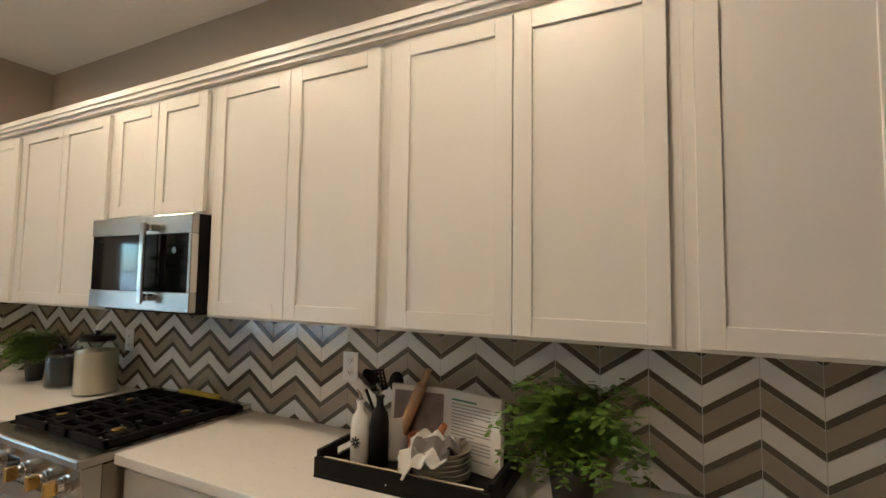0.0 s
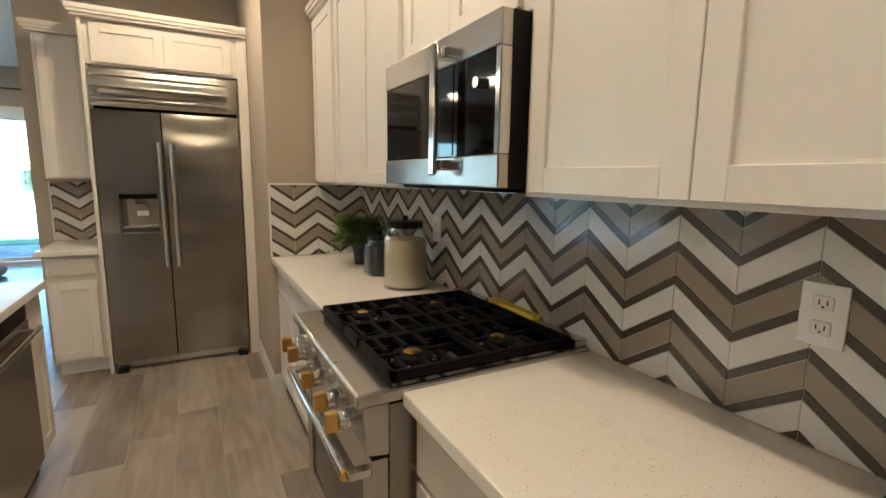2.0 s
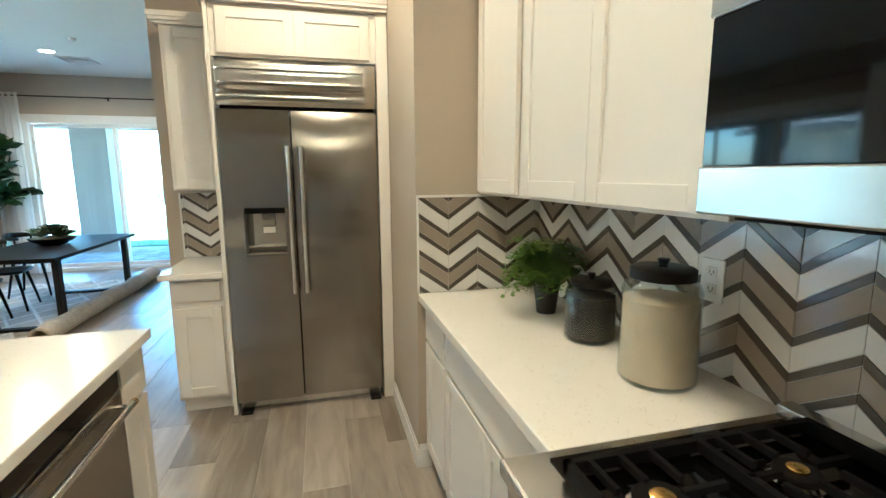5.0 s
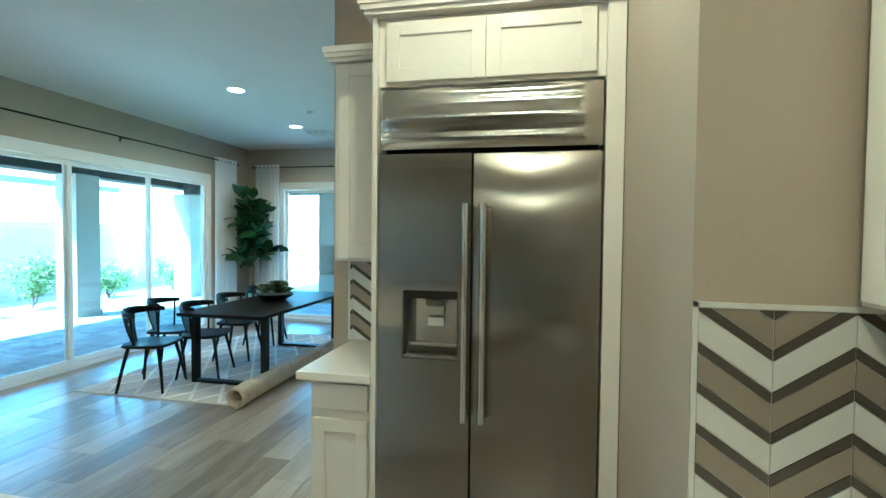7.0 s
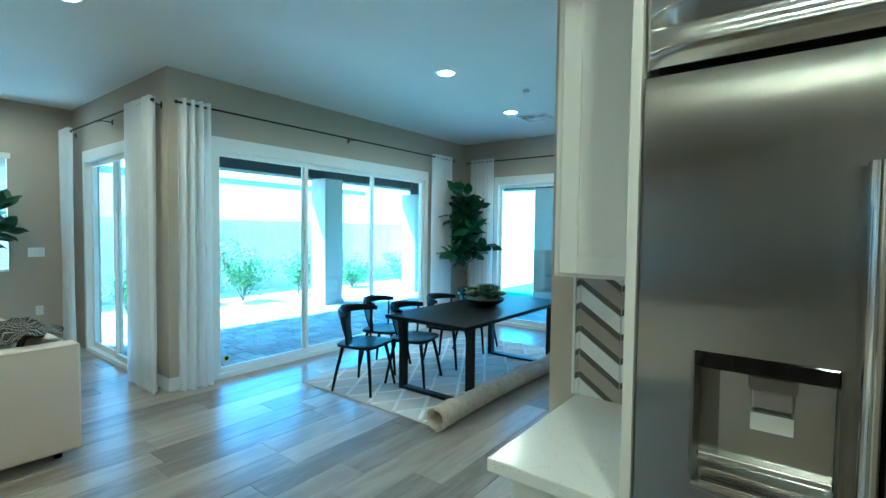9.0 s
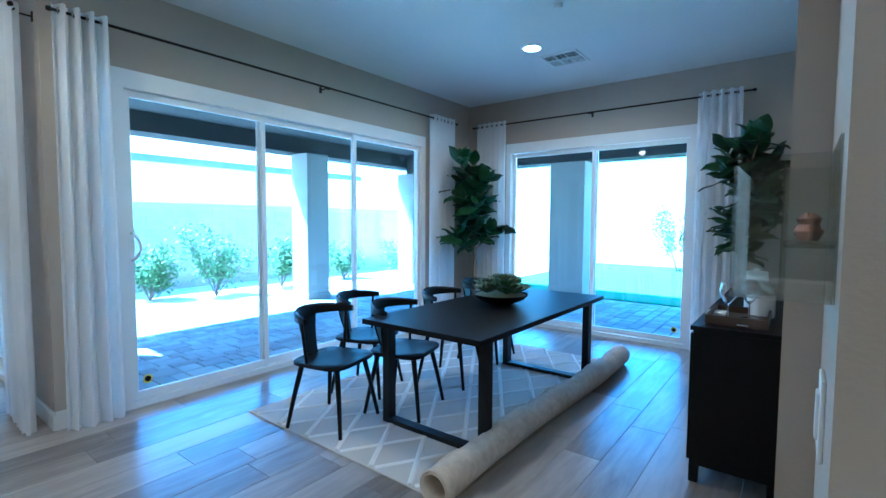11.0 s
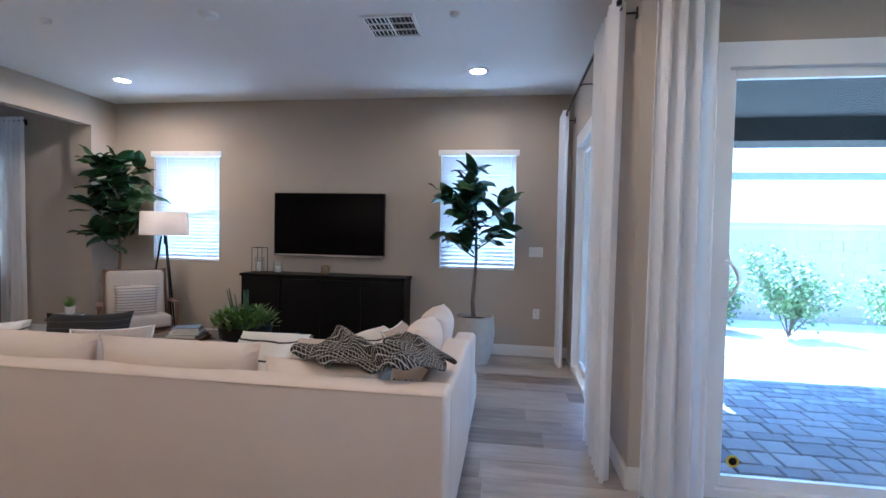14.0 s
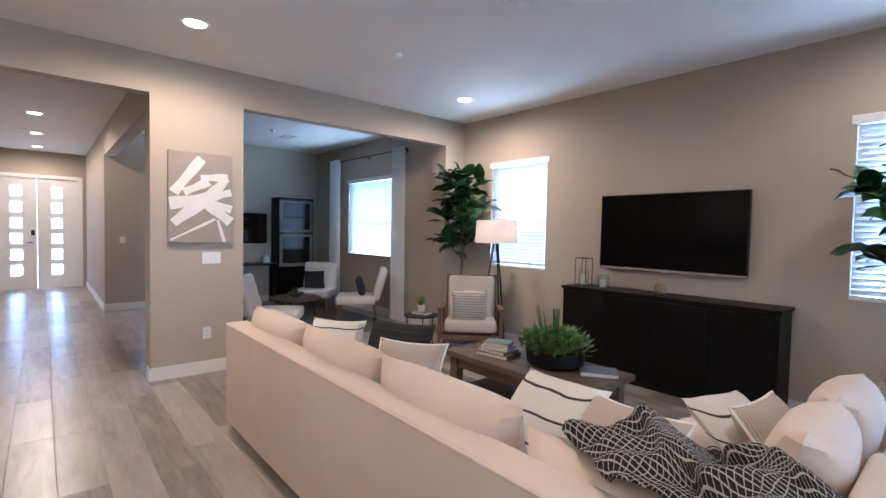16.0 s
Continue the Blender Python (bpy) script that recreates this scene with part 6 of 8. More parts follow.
def block(w, d, h, r=0.05, seg=4):
    """An upholstered block with soft edges, its base at z = 0."""
    return bevelled(boxes((-w / 2, w / 2, -d / 2, d / 2, 0, h)), r, seg)


def sofa():
    s = thing("sectional_sofa", (-2.8, -3.6, 0), "cream linen L-shaped sectional sofa", "sofa")
    o = s.location
    def put(name, bm, x, y, z, m=None, label=""):
        return part(name, moved(bm, Matrix.Translation(Vector((x, y, z)) - o) @ (m or Matrix())), LINEN, s, label, True)
    # long back, end arm, base and return
    put("backrest", block(3.44, 0.16, 0.71, 0.022, 3), -2.78, -3.23, 0.075, None, "long upholstered sofa back")
    part("back_welt", moved(tube([(-4.48, -3.152, 0.775), (-1.08, -3.152, 0.775)], 0.006, 6), Matrix.Translation(-o)), LINEN, s, "", True)
    put("base", block(3.40, 0.92, 0.22, 0.02, 2), -2.78, -3.72, 0.075)
    put("base", block(0.98, 1.05, 0.22, 0.02, 2), -4.00, -4.62, 0.075)
    put("armrest", block(0.15, 0.90, 0.56, 0.03, 3), -1.13, -3.76, 0.075)
    put("side_back", block(0.16, 1.0, 0.68, 0.03, 3), -4.42, -3.81, 0.075, None, "upholstered side back")
    put("side_back", block(0.15, 0.56, 0.60, 0.03, 3), -4.42, -4.60, 0.075)
    for k in range(4):
        x = -1.60 - 0.83 * k + (0.0 if k < 3 else 0.03)
        if k < 3:
            put("seat_cushion", block(0.82, 0.74, 0.17, 0.05), x, -3.72, 0.295)
    put("seat_cushion", block(0.86, 1.55, 0.17, 0.05), -3.92, -4.13, 0.295, None, "long chaise seat cushion")
    put("seat_cushion", block(0.84, 0.34, 0.16, 0.05), -3.92, -5.08 + 0.02, 0.295)
    for k, (x, w) in enumerate(((-1.50, 0.80), (-2.33, 0.82), (-3.18, 0.84), (-3.92, 0.62))):
        put("back_cushion", cushion(w, 0.46, 0.24, 30 + k), x, -3.40, 0.665 - (0.06 if k == 3 else 0), pose(0, 0, 0, 80 + k % 2 * 3, 0, 0))
    for k, y in enumerate((-4.16, -4.70)):
        put("back_cushion", cushion(0.54, 0.44, 0.24, 40 + k), -4.20, y, 0.66, pose(0, 0, 0, 0, 0, 90) @ pose(0, 0, 0, 80))
    for x, y in ((-1.15, -3.3), (-1.15, -4.1), (-4.4, -3.3), (-4.4, -5.0), (-3.6, -5.0)):
        part("foot", moved(lathe([(0, 0), (0.022, 0), (0.03, 0.075), (0, 0.075)], 14), Matrix.Translation(Vector((x, y, 0)) - o)), BLACKWOOD, s, "dark wooden foot", True)


sofa()


def striped(name, base, line, scale, width, direction="Y", second=False):
    """Cloth with woven stripes across it."""
    m = cloth_material(name, base, 0.0, 500)
    n, l = m.node_tree.nodes, m.node_tree.links
    b = n["Principled BSDF"]
    old = b.inputs["Base Color"].links[0].from_socket
    tc = n["Texture Coordinate"]
    def stripe(d):
        wv = n.new("ShaderNodeTexWave")
        wv.bands_direction, wv.wave_profile = d, "SIN"
        wv.inputs["Scale"].default_value, wv.inputs["Distortion"].default_value, wv.inputs["Detail Scale"].default_value = scale, 0.6, 2.0
        l.new(tc.outputs["Object"], wv.inputs["Vector"])
        lt = n.new("ShaderNodeMath")
        lt.operation, lt.inputs[1].default_value = "GREATER_THAN", width
        l.new(wv.outputs["Fac"], lt.inputs[0])
        return lt.outputs[0]
    f = stripe(direction)
    if second:
        mx = n.new("ShaderNodeMath")
        mx.operation = "MAXIMUM"
        l.new(f, mx.inputs[0])
        l.new(stripe("X" if direction == "Y" else "Y"), mx.inputs[1])
        f = mx.outputs[0]
    mix = n.new("ShaderNodeMix")
    mix.data_type = "RGBA"
    l.new(f, mix.inputs["Factor"])
    l.new(old, mix.inputs[6])
    mix.inputs[7].default_value = (*line, 1)
    l.new(mix.outputs[2], b.inputs["Base Color"])
    return m


STRIPE = striped("cream_striped_cloth", (0.72, 0.68, 0.60), (0.05, 0.045, 0.04), 3.6, 0.98, "Z")
TWEED = striped("tan_tweed", (0.34, 0.27, 0.21), (0.55, 0.48, 0.40), 55, 0.7, "X", True)
CREAMSTRIPE = striped("cream_woven_stripe", (0.62, 0.56, 0.48), (0.30, 0.26, 0.22), 10, 0.80, "Z")
BLACKSTRIPE = striped("black_striped_cloth", (0.018, 0.017, 0.017), (0.07, 0.065, 0.06), 9, 0.985, "Z")


def pillow(at, turn, size, mat, label, tilt=62, seed=1, trim=None):
    p = thing("throw_pillow", at, label, "pillow", turn=turn)
    m = Matrix.Translation((0, 0, size * 0.42)) @ pose(0, 0, 0, tilt)
    part("cover", moved(cushion(size, size, size * 0.34, seed), m), mat, p, "", True)
    a = size / 2
    if trim == "piping":
        loop = []
        for side in range(4):
            for k in range(12):
                v = k / 6 - 1
                q = a * (1 - 0.09 * (1 - v * v))
                loop.append(((v * a, -q, 0), (q, v * a, 0), (-v * a, q, 0), (-q, -v * a, 0))[side])
        part("piping", moved(tube(loop + loop[:1], 0.007, 6), m), RUGLINE, p, "pale corded piping", True)
    elif trim:
        rng = random.Random(seed)
        a *= 0.985
        bms = []
        for k in range(44):
            s, f = k // 11, (k % 11) / 10 * 2 - 1
            x, y = ((f * a, -a), (a, f * a), (-f * a, a), (-a, -f * a))[s]
            d = Vector((x, y, 0)).normalized() * 0.022
            bms.append(tube([(x, y, 0), (x + d.x, y + d.y, rng.uniform(-0.008, 0.008))], 0.0035, 4, 0.001))
        part("fringe", moved(joined(*bms), m), trim, p, "short frayed fringe")
    return p


SEATZ = 0.465
pillow((-1.62, -3.70, SEATZ), 215, 0.42, STRIPE, "cream pillow with thin black stripes on the sofa", tilt=58, seed=51)
pillow((-2.16, -3.86, SEATZ), 205, 0.47, BLACKSTRIPE, "black pillow with faint stripes on the sofa", tilt=66, seed=52)
pillow((-2.46, -3.72, SEATZ), 212, 0.42, TWEED, "tan tweed pillow with pale piping on the sofa", tilt=56, seed=53, trim="piping")
pillow((-3.34, -3.84, SEATZ), 180, 0.44, STRIPE, "cream pillow with thin black stripes on the sofa", tilt=42, seed=54)
pillow((-3.70, -3.80, SEATZ), 178, 0.42, TWEED, "tan tweed pillow with pale piping on the sofa", tilt=44, seed=55, trim="piping")
pillow((-4.06, -4.46, SEATZ), 262, 0.38, TWEED, "tan tweed pillow leaning on the chaise", tilt=50, seed=56, trim="piping")
pillow((-3.88, -4.52, SEATZ), 250, 0.36, STRIPE, "cream pillow with thin black stripes on the chaise", tilt=34, seed=57)


def throw_blanket():
    """A crumpled throw draped over the corner cushions of the sofa."""
    rng = random.Random(61)
    bm = bmesh.new()
    nr, na = 44, 150
    uv = bm.loops.layers.uv.new("UVMap")
    place = []
    for i in range(nr + 1):
        line = []
        for j in range(na):
            f, q = i / nr, 2 * math.pi * j / na
            edge = 1 + 0.12 * math.sin(3 * q + 0.6) + 0.07 * math.sin(7 * q) + 0.03 * math.sin(13 * q)
            x, y = 0.36 * f * edge * math.cos(q), -0.05 + 0.31 * f * edge * math.sin(q)
            # slumped over the cushions in deep folds, with a rolled ridge at either side
            fold = 0.030 * math.sin(17 * x + 9 * y + 2.4 * math.sin(8 * y)) + 0.024 * math.sin(29 * y - 15 * x + 1.8 * math.sin(13 * x)) + 0.016 * math.sin(43 * x - 37 * y + 2 * math.sin(15 * y)) + 0.010 * math.sin(53 * x + 31 * y)
            ridge = 0.05 * math.exp(-((x - 0.17 + 0.5 * y) / 0.10) ** 2) + 0.045 * math.exp(-((x + 0.17 + 0.3 * y) / 0.09) ** 2) - 0.025 * math.exp(-(x / 0.08) ** 2)
            z = 0.885 - 0.55 * max(0.0, -(y + 0.08)) + (0.8 * fold + ridge) * (1 - 0.35 * f) - 0.06 * f ** 4
            line.append((bm.verts.new((x + 0.45 * fold, y + 0.35 * fold, z)), (x * 1.3, y * 1.3 + 0.4 * fold)))
        place.append(line)
    for i in range(nr):
        for j in range(na):
            k = (j + 1) % na
            c = [place[i][j], place[i + 1][j], place[i + 1][k], place[i][k]]
            f = bm.faces.new([v for v, _ in c])
            for lp, (_, p) in zip(f.loops, c):
                lp[uv].uv = p
    bmesh.ops.remove_doubles(bm, verts=bm.verts[:], dist=0.0003)
    bmesh.ops.recalc_face_normals(bm, faces=bm.faces[:])
    t = thing("throw_blanket", (-4.12, -3.50, 0.0), "crumpled black throw with white grid lines on the sofa corner", "blanket")
    ob = part("cloth", bm, THROW, t, "", True)
    sm = ob.modifiers.new("thickness", "SOLIDIFY")
    sm.thickness = 0.007
    part("tassels", joined(*[tube([(-0.33 + k * 0.034, -0.36 + rng.uniform(-0.02, 0.02), 0.60), (-0.33 + k * 0.034 + rng.uniform(-0.02, 0.02), -0.42, 0.50)], 0.006, 5, 0.003) for k in range(20)]), BLACKSTRIPE, t)
    return t


def throw_material():
    m = bpy.data.materials.new("grid_throw")
    m.use_nodes = True
    n, l = m.node_tree.nodes, m.node_tree.links
    b = n["Principled BSDF"]
    b.inputs["Roughness"].default_value = 0.95
    tc = n.new("ShaderNodeTexCoord")
    sep, masks = n.new("ShaderNodeSeparateXYZ"), []
    wob, add = n.new("ShaderNodeTexNoise"), n.new("ShaderNodeVectorMath")
    wob.inputs["Scale"].default_value = 14
    add.operation, add.inputs[1].default_value = "MULTIPLY_ADD", (0.010, 0.010, 0)
    l.new(tc.outputs["UV"], wob.inputs["Vector"])
    l.new(wob.outputs["Color"], add.inputs[0])
    l.new(tc.outputs["UV"], add.inputs[2])
    l.new(add.outputs[0], sep.inputs[0])
    for k in range(2):
        mul, fr, gt = n.new("ShaderNodeMath"), n.new("ShaderNodeMath"), n.new("ShaderNodeMath")
        mul.operation, mul.inputs[1].default_value = "MULTIPLY", (64, 50)[k]
        fr.operation = "FRACT"
        gt.operation, gt.inputs[1].default_value = "GREATER_THAN", (0.87, 0.80)[k]
        l.new(sep.outputs[k], mul.inputs[0])
        l.new(mul.outputs[0], fr.inputs[0])
        l.new(fr.outputs[0], gt.inputs[0])
        masks.append(gt.outputs[0])
    mx = n.new("ShaderNodeMath")
    mx.operation = "MAXIMUM"
    l.new(masks[0], mx.inputs[0])
    l.new(masks[1], mx.inputs[1])
    mix = n.new("ShaderNodeMix")
    mix.data_type = "RGBA"
    l.new(mx.outputs[0], mix.inputs["Factor"])
    mix.inputs[6].default_value, mix.inputs[7].default_value = (0.009, 0.009, 0.010, 1), (0.40, 0.365, 0.32, 1)
    l.new(mix.outputs[2], b.inputs["Base Color"])
    bn = n.new("ShaderNodeBump")
    bn.inputs["Strength"].default_value, bn.inputs["Distance"].default_value = 0.6, 0.006
    l.new(mx.outputs[0], bn.inputs["Height"])
    l.new(bn.outputs[0], b.inputs["Normal"])
    return m


THROW = throw_material()
throw_blanket()

# television and console
t = thing("television", (-2.535, TVY, 1.11), "flat black television mounted on the wall", "television")
part("screen", bevelled(boxes((-0.695, 0.695, 0.055, 0.085, 0.02, 0.765)), 0.004), SCREEN, t, "black screen")
part("frame", joined(boxes((-0.702, -0.694, 0.04, 0.09, 0.02, 0.772)), boxes((0.694, 0.702, 0.04, 0.09, 0.02, 0.772)), boxes((-0.694, 0.694, 0.04, 0.09, 0.764, 0.772))), BLACK, t)
part("lower_bezel", bevelled(boxes((-0.702, 0.702, 0.04, 0.092, -0.005, 0.02)), 0.003), STEELH, t, "brushed metal lower edge")
part("logo", bevelled(boxes((-0.02, 0.02, 0.08, 0.094, -0.012, 0.0)), 0.002), CHROME, t)
part("wall_mount", boxes((-0.2, 0.2, 0.0, 0.045, 0.2, 0.55)), BLACK, t)

c = thing("media_console", (-2.563, TVY + 0.205, 0), "long black wooden media console under the television", "console")
part("body", bevelled(boxes((-0.995, 0.995, -0.19, 0.165, 0.06, 0.87)), 0.003), BLACKWOOD, c)
part("top", bevelled(boxes((-1.01, 1.01, -0.20, 0.185, 0.87, 0.90)), 0.003), BLACKWOOD, c)
part("plinth", boxes((-0.96, 0.96, -0.18, 0.14, 0, 0.06)), BLACK, c)
for k in range(4):
    x0, x1 = -0.985 + 0.4925 * k, -0.4925 + 0.4925 * k
    d = part("door", bevelled(boxes((x0 + 0.004, x1 - 0.004, 0.166, 0.182, 0.08, 0.85)), 0.003), BLACKWOOD, c)


def lantern(at, w, h, candle):
    g = thing("candle_lantern", at, "black wire lantern with a white candle on the console", "lantern")
    a, r = w / 2, 0.004
    for x in (-a, a):
        for y in (-a, a):
            part("post", tube([(x, y, 0), (x, y, h)], r, 6), BLACK, g)
    for z in (0.004, h):
        part("rim", joined(*[tube(p, r, 6) for p in (((-a, -a, z), (a, -a, z)), ((a, -a, z), (a, a, z)), ((a, a, z), (-a, a, z)), ((-a, a, z), (-a, -a, z)))]), BLACK, g)
    part("base", bevelled(boxes((-a, a, -a, a, 0, 0.006)), 0.001, 1), BLACK, g)
    part("glass", lathe([(0, 0.0065), (a * 0.8, 0.0065), (a * 0.85, 0.03), (a * 0.85, h * 0.62), (a * 0.80, h * 0.62), (a * 0.80, 0.03), (a * 0.74, 0.0095), (0, 0.0095)], 24), ACRYL, g, "clear glass cylinder", True)
    part("candle", lathe([(0, 0.0105), (a * 0.5, 0.0105), (a * 0.5, candle), (a * 0.42, candle + 0.004), (0, candle)], 20), OFFWHITE, g, "white pillar candle", True)


lantern((-1.70, TVY + 0.19, 0.901), 0.13, 0.30, 0.12)
h = thing("hurricane_candle", (-1.95, TVY + 0.21, 0.901), "white candle in a clear glass jar on the console", "candle")
part("glass", lathe([(0, 0), (0.055, 0), (0.06, 0.01), (0.06, 0.14), (0.055, 0.14), (0.055, 0.012), (0, 0.012)], 24), ACRYL, h, "", True)
part("candle", lathe([(0, 0.0125), (0.034, 0.0125), (0.034, 0.085), (0, 0.082)], 20), OFFWHITE, h, "white pillar candle", True)
o = thing("knot_ornament", (-2.55, TVY + 0.20, 0.901), "small gold knot ornament on the console", "ornament")
for k in range(3):
    pts = [(0.05 * math.cos(a), 0.02 * math.sin(2 * a), 0.055 + 0.05 * math.sin(a)) for a in [2 * math.pi * i / 20 for i in range(21)]]
    part("loop", moved(tube(pts, 0.007, 7), pose(0, 0, 0, 0, 0, 60 * k)), material("antique_gold", (0.45, 0.32, 0.16), 0.35, 1.0), o, "", True)

# coffee table with bowl of greenery and books
DARKOAK = stretched(material("weathered_oak", (0.12, 0.085, 0.06), 0.55, vary=0.4, scale=14, bump=0.3, bump_scale=60), (0.15, 1, 1))
c = thing("coffee_table", (-2.25, -5.11, 0), "rustic dark wooden coffee table with a plank top", "table")
for k in range(4):
    y = -0.33 + 0.165 * k
    part("plank", bevelled(boxes((-0.70, 0.70, y + 0.001, y + 0.163, 0.405, 0.45)), 0.004), DARKOAK, c)
part("apron", joined(boxes((-0.62, 0.62, -0.27, -0.245, 0.31, 0.404)), boxes((-0.62, 0.62, 0.245, 0.27, 0.31, 0.404)), boxes((-0.62, -0.595, -0.245, 0.245, 0.31, 0.404)), boxes((0.595, 0.62, -0.245, 0.245, 0.31, 0.404))), DARKOAK, c)
for x in (-0.60, 0.60):
    for y in (-0.25, 0.25):
        part("leg", bevelled(boxes((x - 0.04, x + 0.04, y - 0.04, y + 0.04, 0, 0.404)), 0.005), DARKOAK, c)
part("shelf", bevelled(boxes((-0.58, 0.58, -0.235, 0.235, 0.12, 0.145)), 0.003), DARKOAK, c)


def green_bowl():
    rng = random.Random(71)
    b = thing("planter_bowl", (-2.44, -5.16, 0.451), "round black bowl of leafy green plants on the coffee table", "plant")
    part("bowl", lathe([(0, 0), (0.16, 0), (0.215, 0.03), (0.225, 0.13), (0.212, 0.13), (0.205, 0.11), (0, 0.11)], 36), BLACK, b, "", True)
    leaves = bmesh.new()
    for k in range(560):
        a, r = rng.uniform(0, 6.28), 0.25 * rng.random() ** 0.5
        z = 0.11 + 0.20 * rng.random() * (1 - 0.5 * r / 0.25)
        p = Vector((r * math.cos(a), r * math.sin(a), z))
        d = Vector((math.cos(a) + rng.gauss(0, 0.5), math.sin(a) + rng.gauss(0, 0.5), rng.uniform(0.2, 1.2))).normalized() * rng.uniform(0.05, 0.09)
        s = d.cross(Vector((0, 0, 1))).normalized() * 0.017
        leaves.faces.new([leaves.verts.new(q) for q in (p, p + d * 0.5 + s, p + d, p + d * 0.5 - s)])
    part("foliage", leaves, FERN, b)
    for k in range(9):
        a = rng.uniform(0, 6.28)
        x, y = 0.06 * math.cos(a) + 0.05, 0.05 * math.sin(a)
        part("blade", tube([(x, y, 0.11), (x * 1.2, y * 1.2, 0.27), (x * 1.6, y * 1.6, 0.40 + 0.07 * rng.random())], 0.010, 6, 0.003), SUCC, b)


green_bowl()
BOOKC = [material("book_" + n, col, 0.6, vary=0.1) for n, col in (("grey", (0.22, 0.22, 0.22)), ("brown", (0.22, 0.14, 0.09)), ("blue", (0.20, 0.24, 0.30)), ("white", (0.62, 0.60, 0.56)))]
PAPER = material("paper_edge", (0.66, 0.62, 0.54), 0.9, vary=0.1, scale=80)


def book(x, y, z, w, d, h, turn, mat, label):
    b = thing("book", (x, y, z), label, "book", turn=turn)
    part("cover", joined(boxes((-w / 2, w / 2, -d / 2, d / 2, 0, 0.003)), boxes((-w / 2, w / 2, -d / 2, d / 2, h - 0.003, h)), boxes((-w / 2, -w / 2 + 0.004, -d / 2, d / 2, 0.003, h - 0.003))), mat, b)
    part("pages", boxes((-w / 2 + 0.004, w / 2 - 0.004, -d / 2 + 0.004, d / 2 - 0.004, 0.003, h - 0.003)), PAPER, b, "cream paper block")


for k, (m, hh, a) in enumerate(((1, 0.03, 10), (0, 0.028, 4), (3, 0.024, 18), (2, 0.03, 26))):
    book(-1.98, -5.02, 0.451 + (0, 0.0305, 0.059, 0.0835)[k], 0.30 - 0.03 * k, 0.22 - 0.02 * k, hh, a, BOOKC[m], "hardback book in a stack on the coffee table")
book(-2.78, -5.22, 0.451, 0.26, 0.18, 0.03, 35, BOOKC[2], "dark blue hardback book on the coffee table")

# armchair, side table, lamp
def armchair():
    c = thing("armchair", (-0.62, -6.02, 0), "wooden-framed armchair with beige cushions", "armchair", turn=45)
    LINEN2 = cloth_material("beige_linen", (0.50, 0.44, 0.37), 0.0, 600)
    part("seat_cushion", moved(block(0.60, 0.60, 0.14, 0.045), Matrix.Translation((0, 0.03, 0.30)) @ pose(0, 0, 0, 5)), LINEN2, c, "", True)
    part("back_cushion", moved(block(0.58, 0.13, 0.56, 0.05), Matrix.Translation((0, -0.27, 0.36)) @ pose(0, 0, 0, 14)), LINEN2, c, "", True)
    part("seat_frame", boxes((-0.33, 0.33, -0.30, 0.34, 0.255, 0.30)), WALNUT, c)
    for s in (-1, 1):
        part("arm", moved(bevelled(boxes((-0.03, 0.03, -0.36, 0.36, 0, 0.025)), 0.008), Matrix.Translation((s * 0.345, 0.0, 0.56)) @ pose(0, 0, 0, 4)), WALNUT, c)
        part("leg", tube([(s * 0.345, 0.32, 0.58), (s * 0.345, 0.34, 0.0)], 0.022, 10, 0.015), WALNUT, c, "", True)
        part("leg", tube([(s * 0.345, -0.32, 0.56), (s * 0.345, -0.42, 0.0)], 0.022, 10, 0.015), WALNUT, c, "", True)
        part("back_post", tube([(s * 0.30, -0.25, 0.28), (s * 0.30, -0.44, 0.92)], 0.018, 8), WALNUT, c, "", True)
    part("back_rail", tube([(-0.30, -0.435, 0.90), (0.30, -0.435, 0.90)], 0.018, 8), WALNUT, c, "", True)


WALNUT = stretched(material("walnut", (0.14, 0.08, 0.045), 0.45, vary=0.3, scale=16), (1, 1, 0.15))
armchair()
pillow((-0.70, -5.91, 0.43), 45, 0.42, CREAMSTRIPE, "cream woven striped pillow with frayed edges on the armchair", tilt=70, seed=58, trim=CREAMSTRIPE)
s = thing("side_table", (-0.20, -5.60, 0), "small round black metal side table", "table")
part("top", lathe([(0, 0.445), (0.20, 0.445), (0.205, 0.45), (0.205, 0.46), (0, 0.46)], 36), BLACK, s, "", True)
part("frame", joined(*[tube([(0.18 * math.cos(a), 0.18 * math.sin(a), 0.445), (0.18 * math.cos(a), 0.18 * math.sin(a), 0.008)], 0.007, 6) for a in (0.5, 2.6, 4.7)], tube([(0.18 * math.cos(a), 0.18 * math.sin(a), 0.008) for a in [2 * math.pi * k / 30 for k in range(31)]], 0.007, 6)), BLACK, s, "thin black wire frame", True)
book(-0.17, -5.63, 0.461, 0.20, 0.14, 0.022, 20, BOOKC[3], "white book on the side table")
book(-0.17, -5.63, 0.4835, 0.19, 0.13, 0.018, 8, BOOKC[0], "grey book on the side table")
p = thing("small_plant", (-0.20, -5.60, 0.502), "small green plant in a white pot on the side table", "plant")
part("pot", lathe([(0, 0), (0.042, 0), (0.05, 0.075), (0.044, 0.075), (0.04, 0.06), (0, 0.06)], 20), OFFWHITE, p, "white pot", True)
rng = random.Random(81)
bm = bmesh.new()
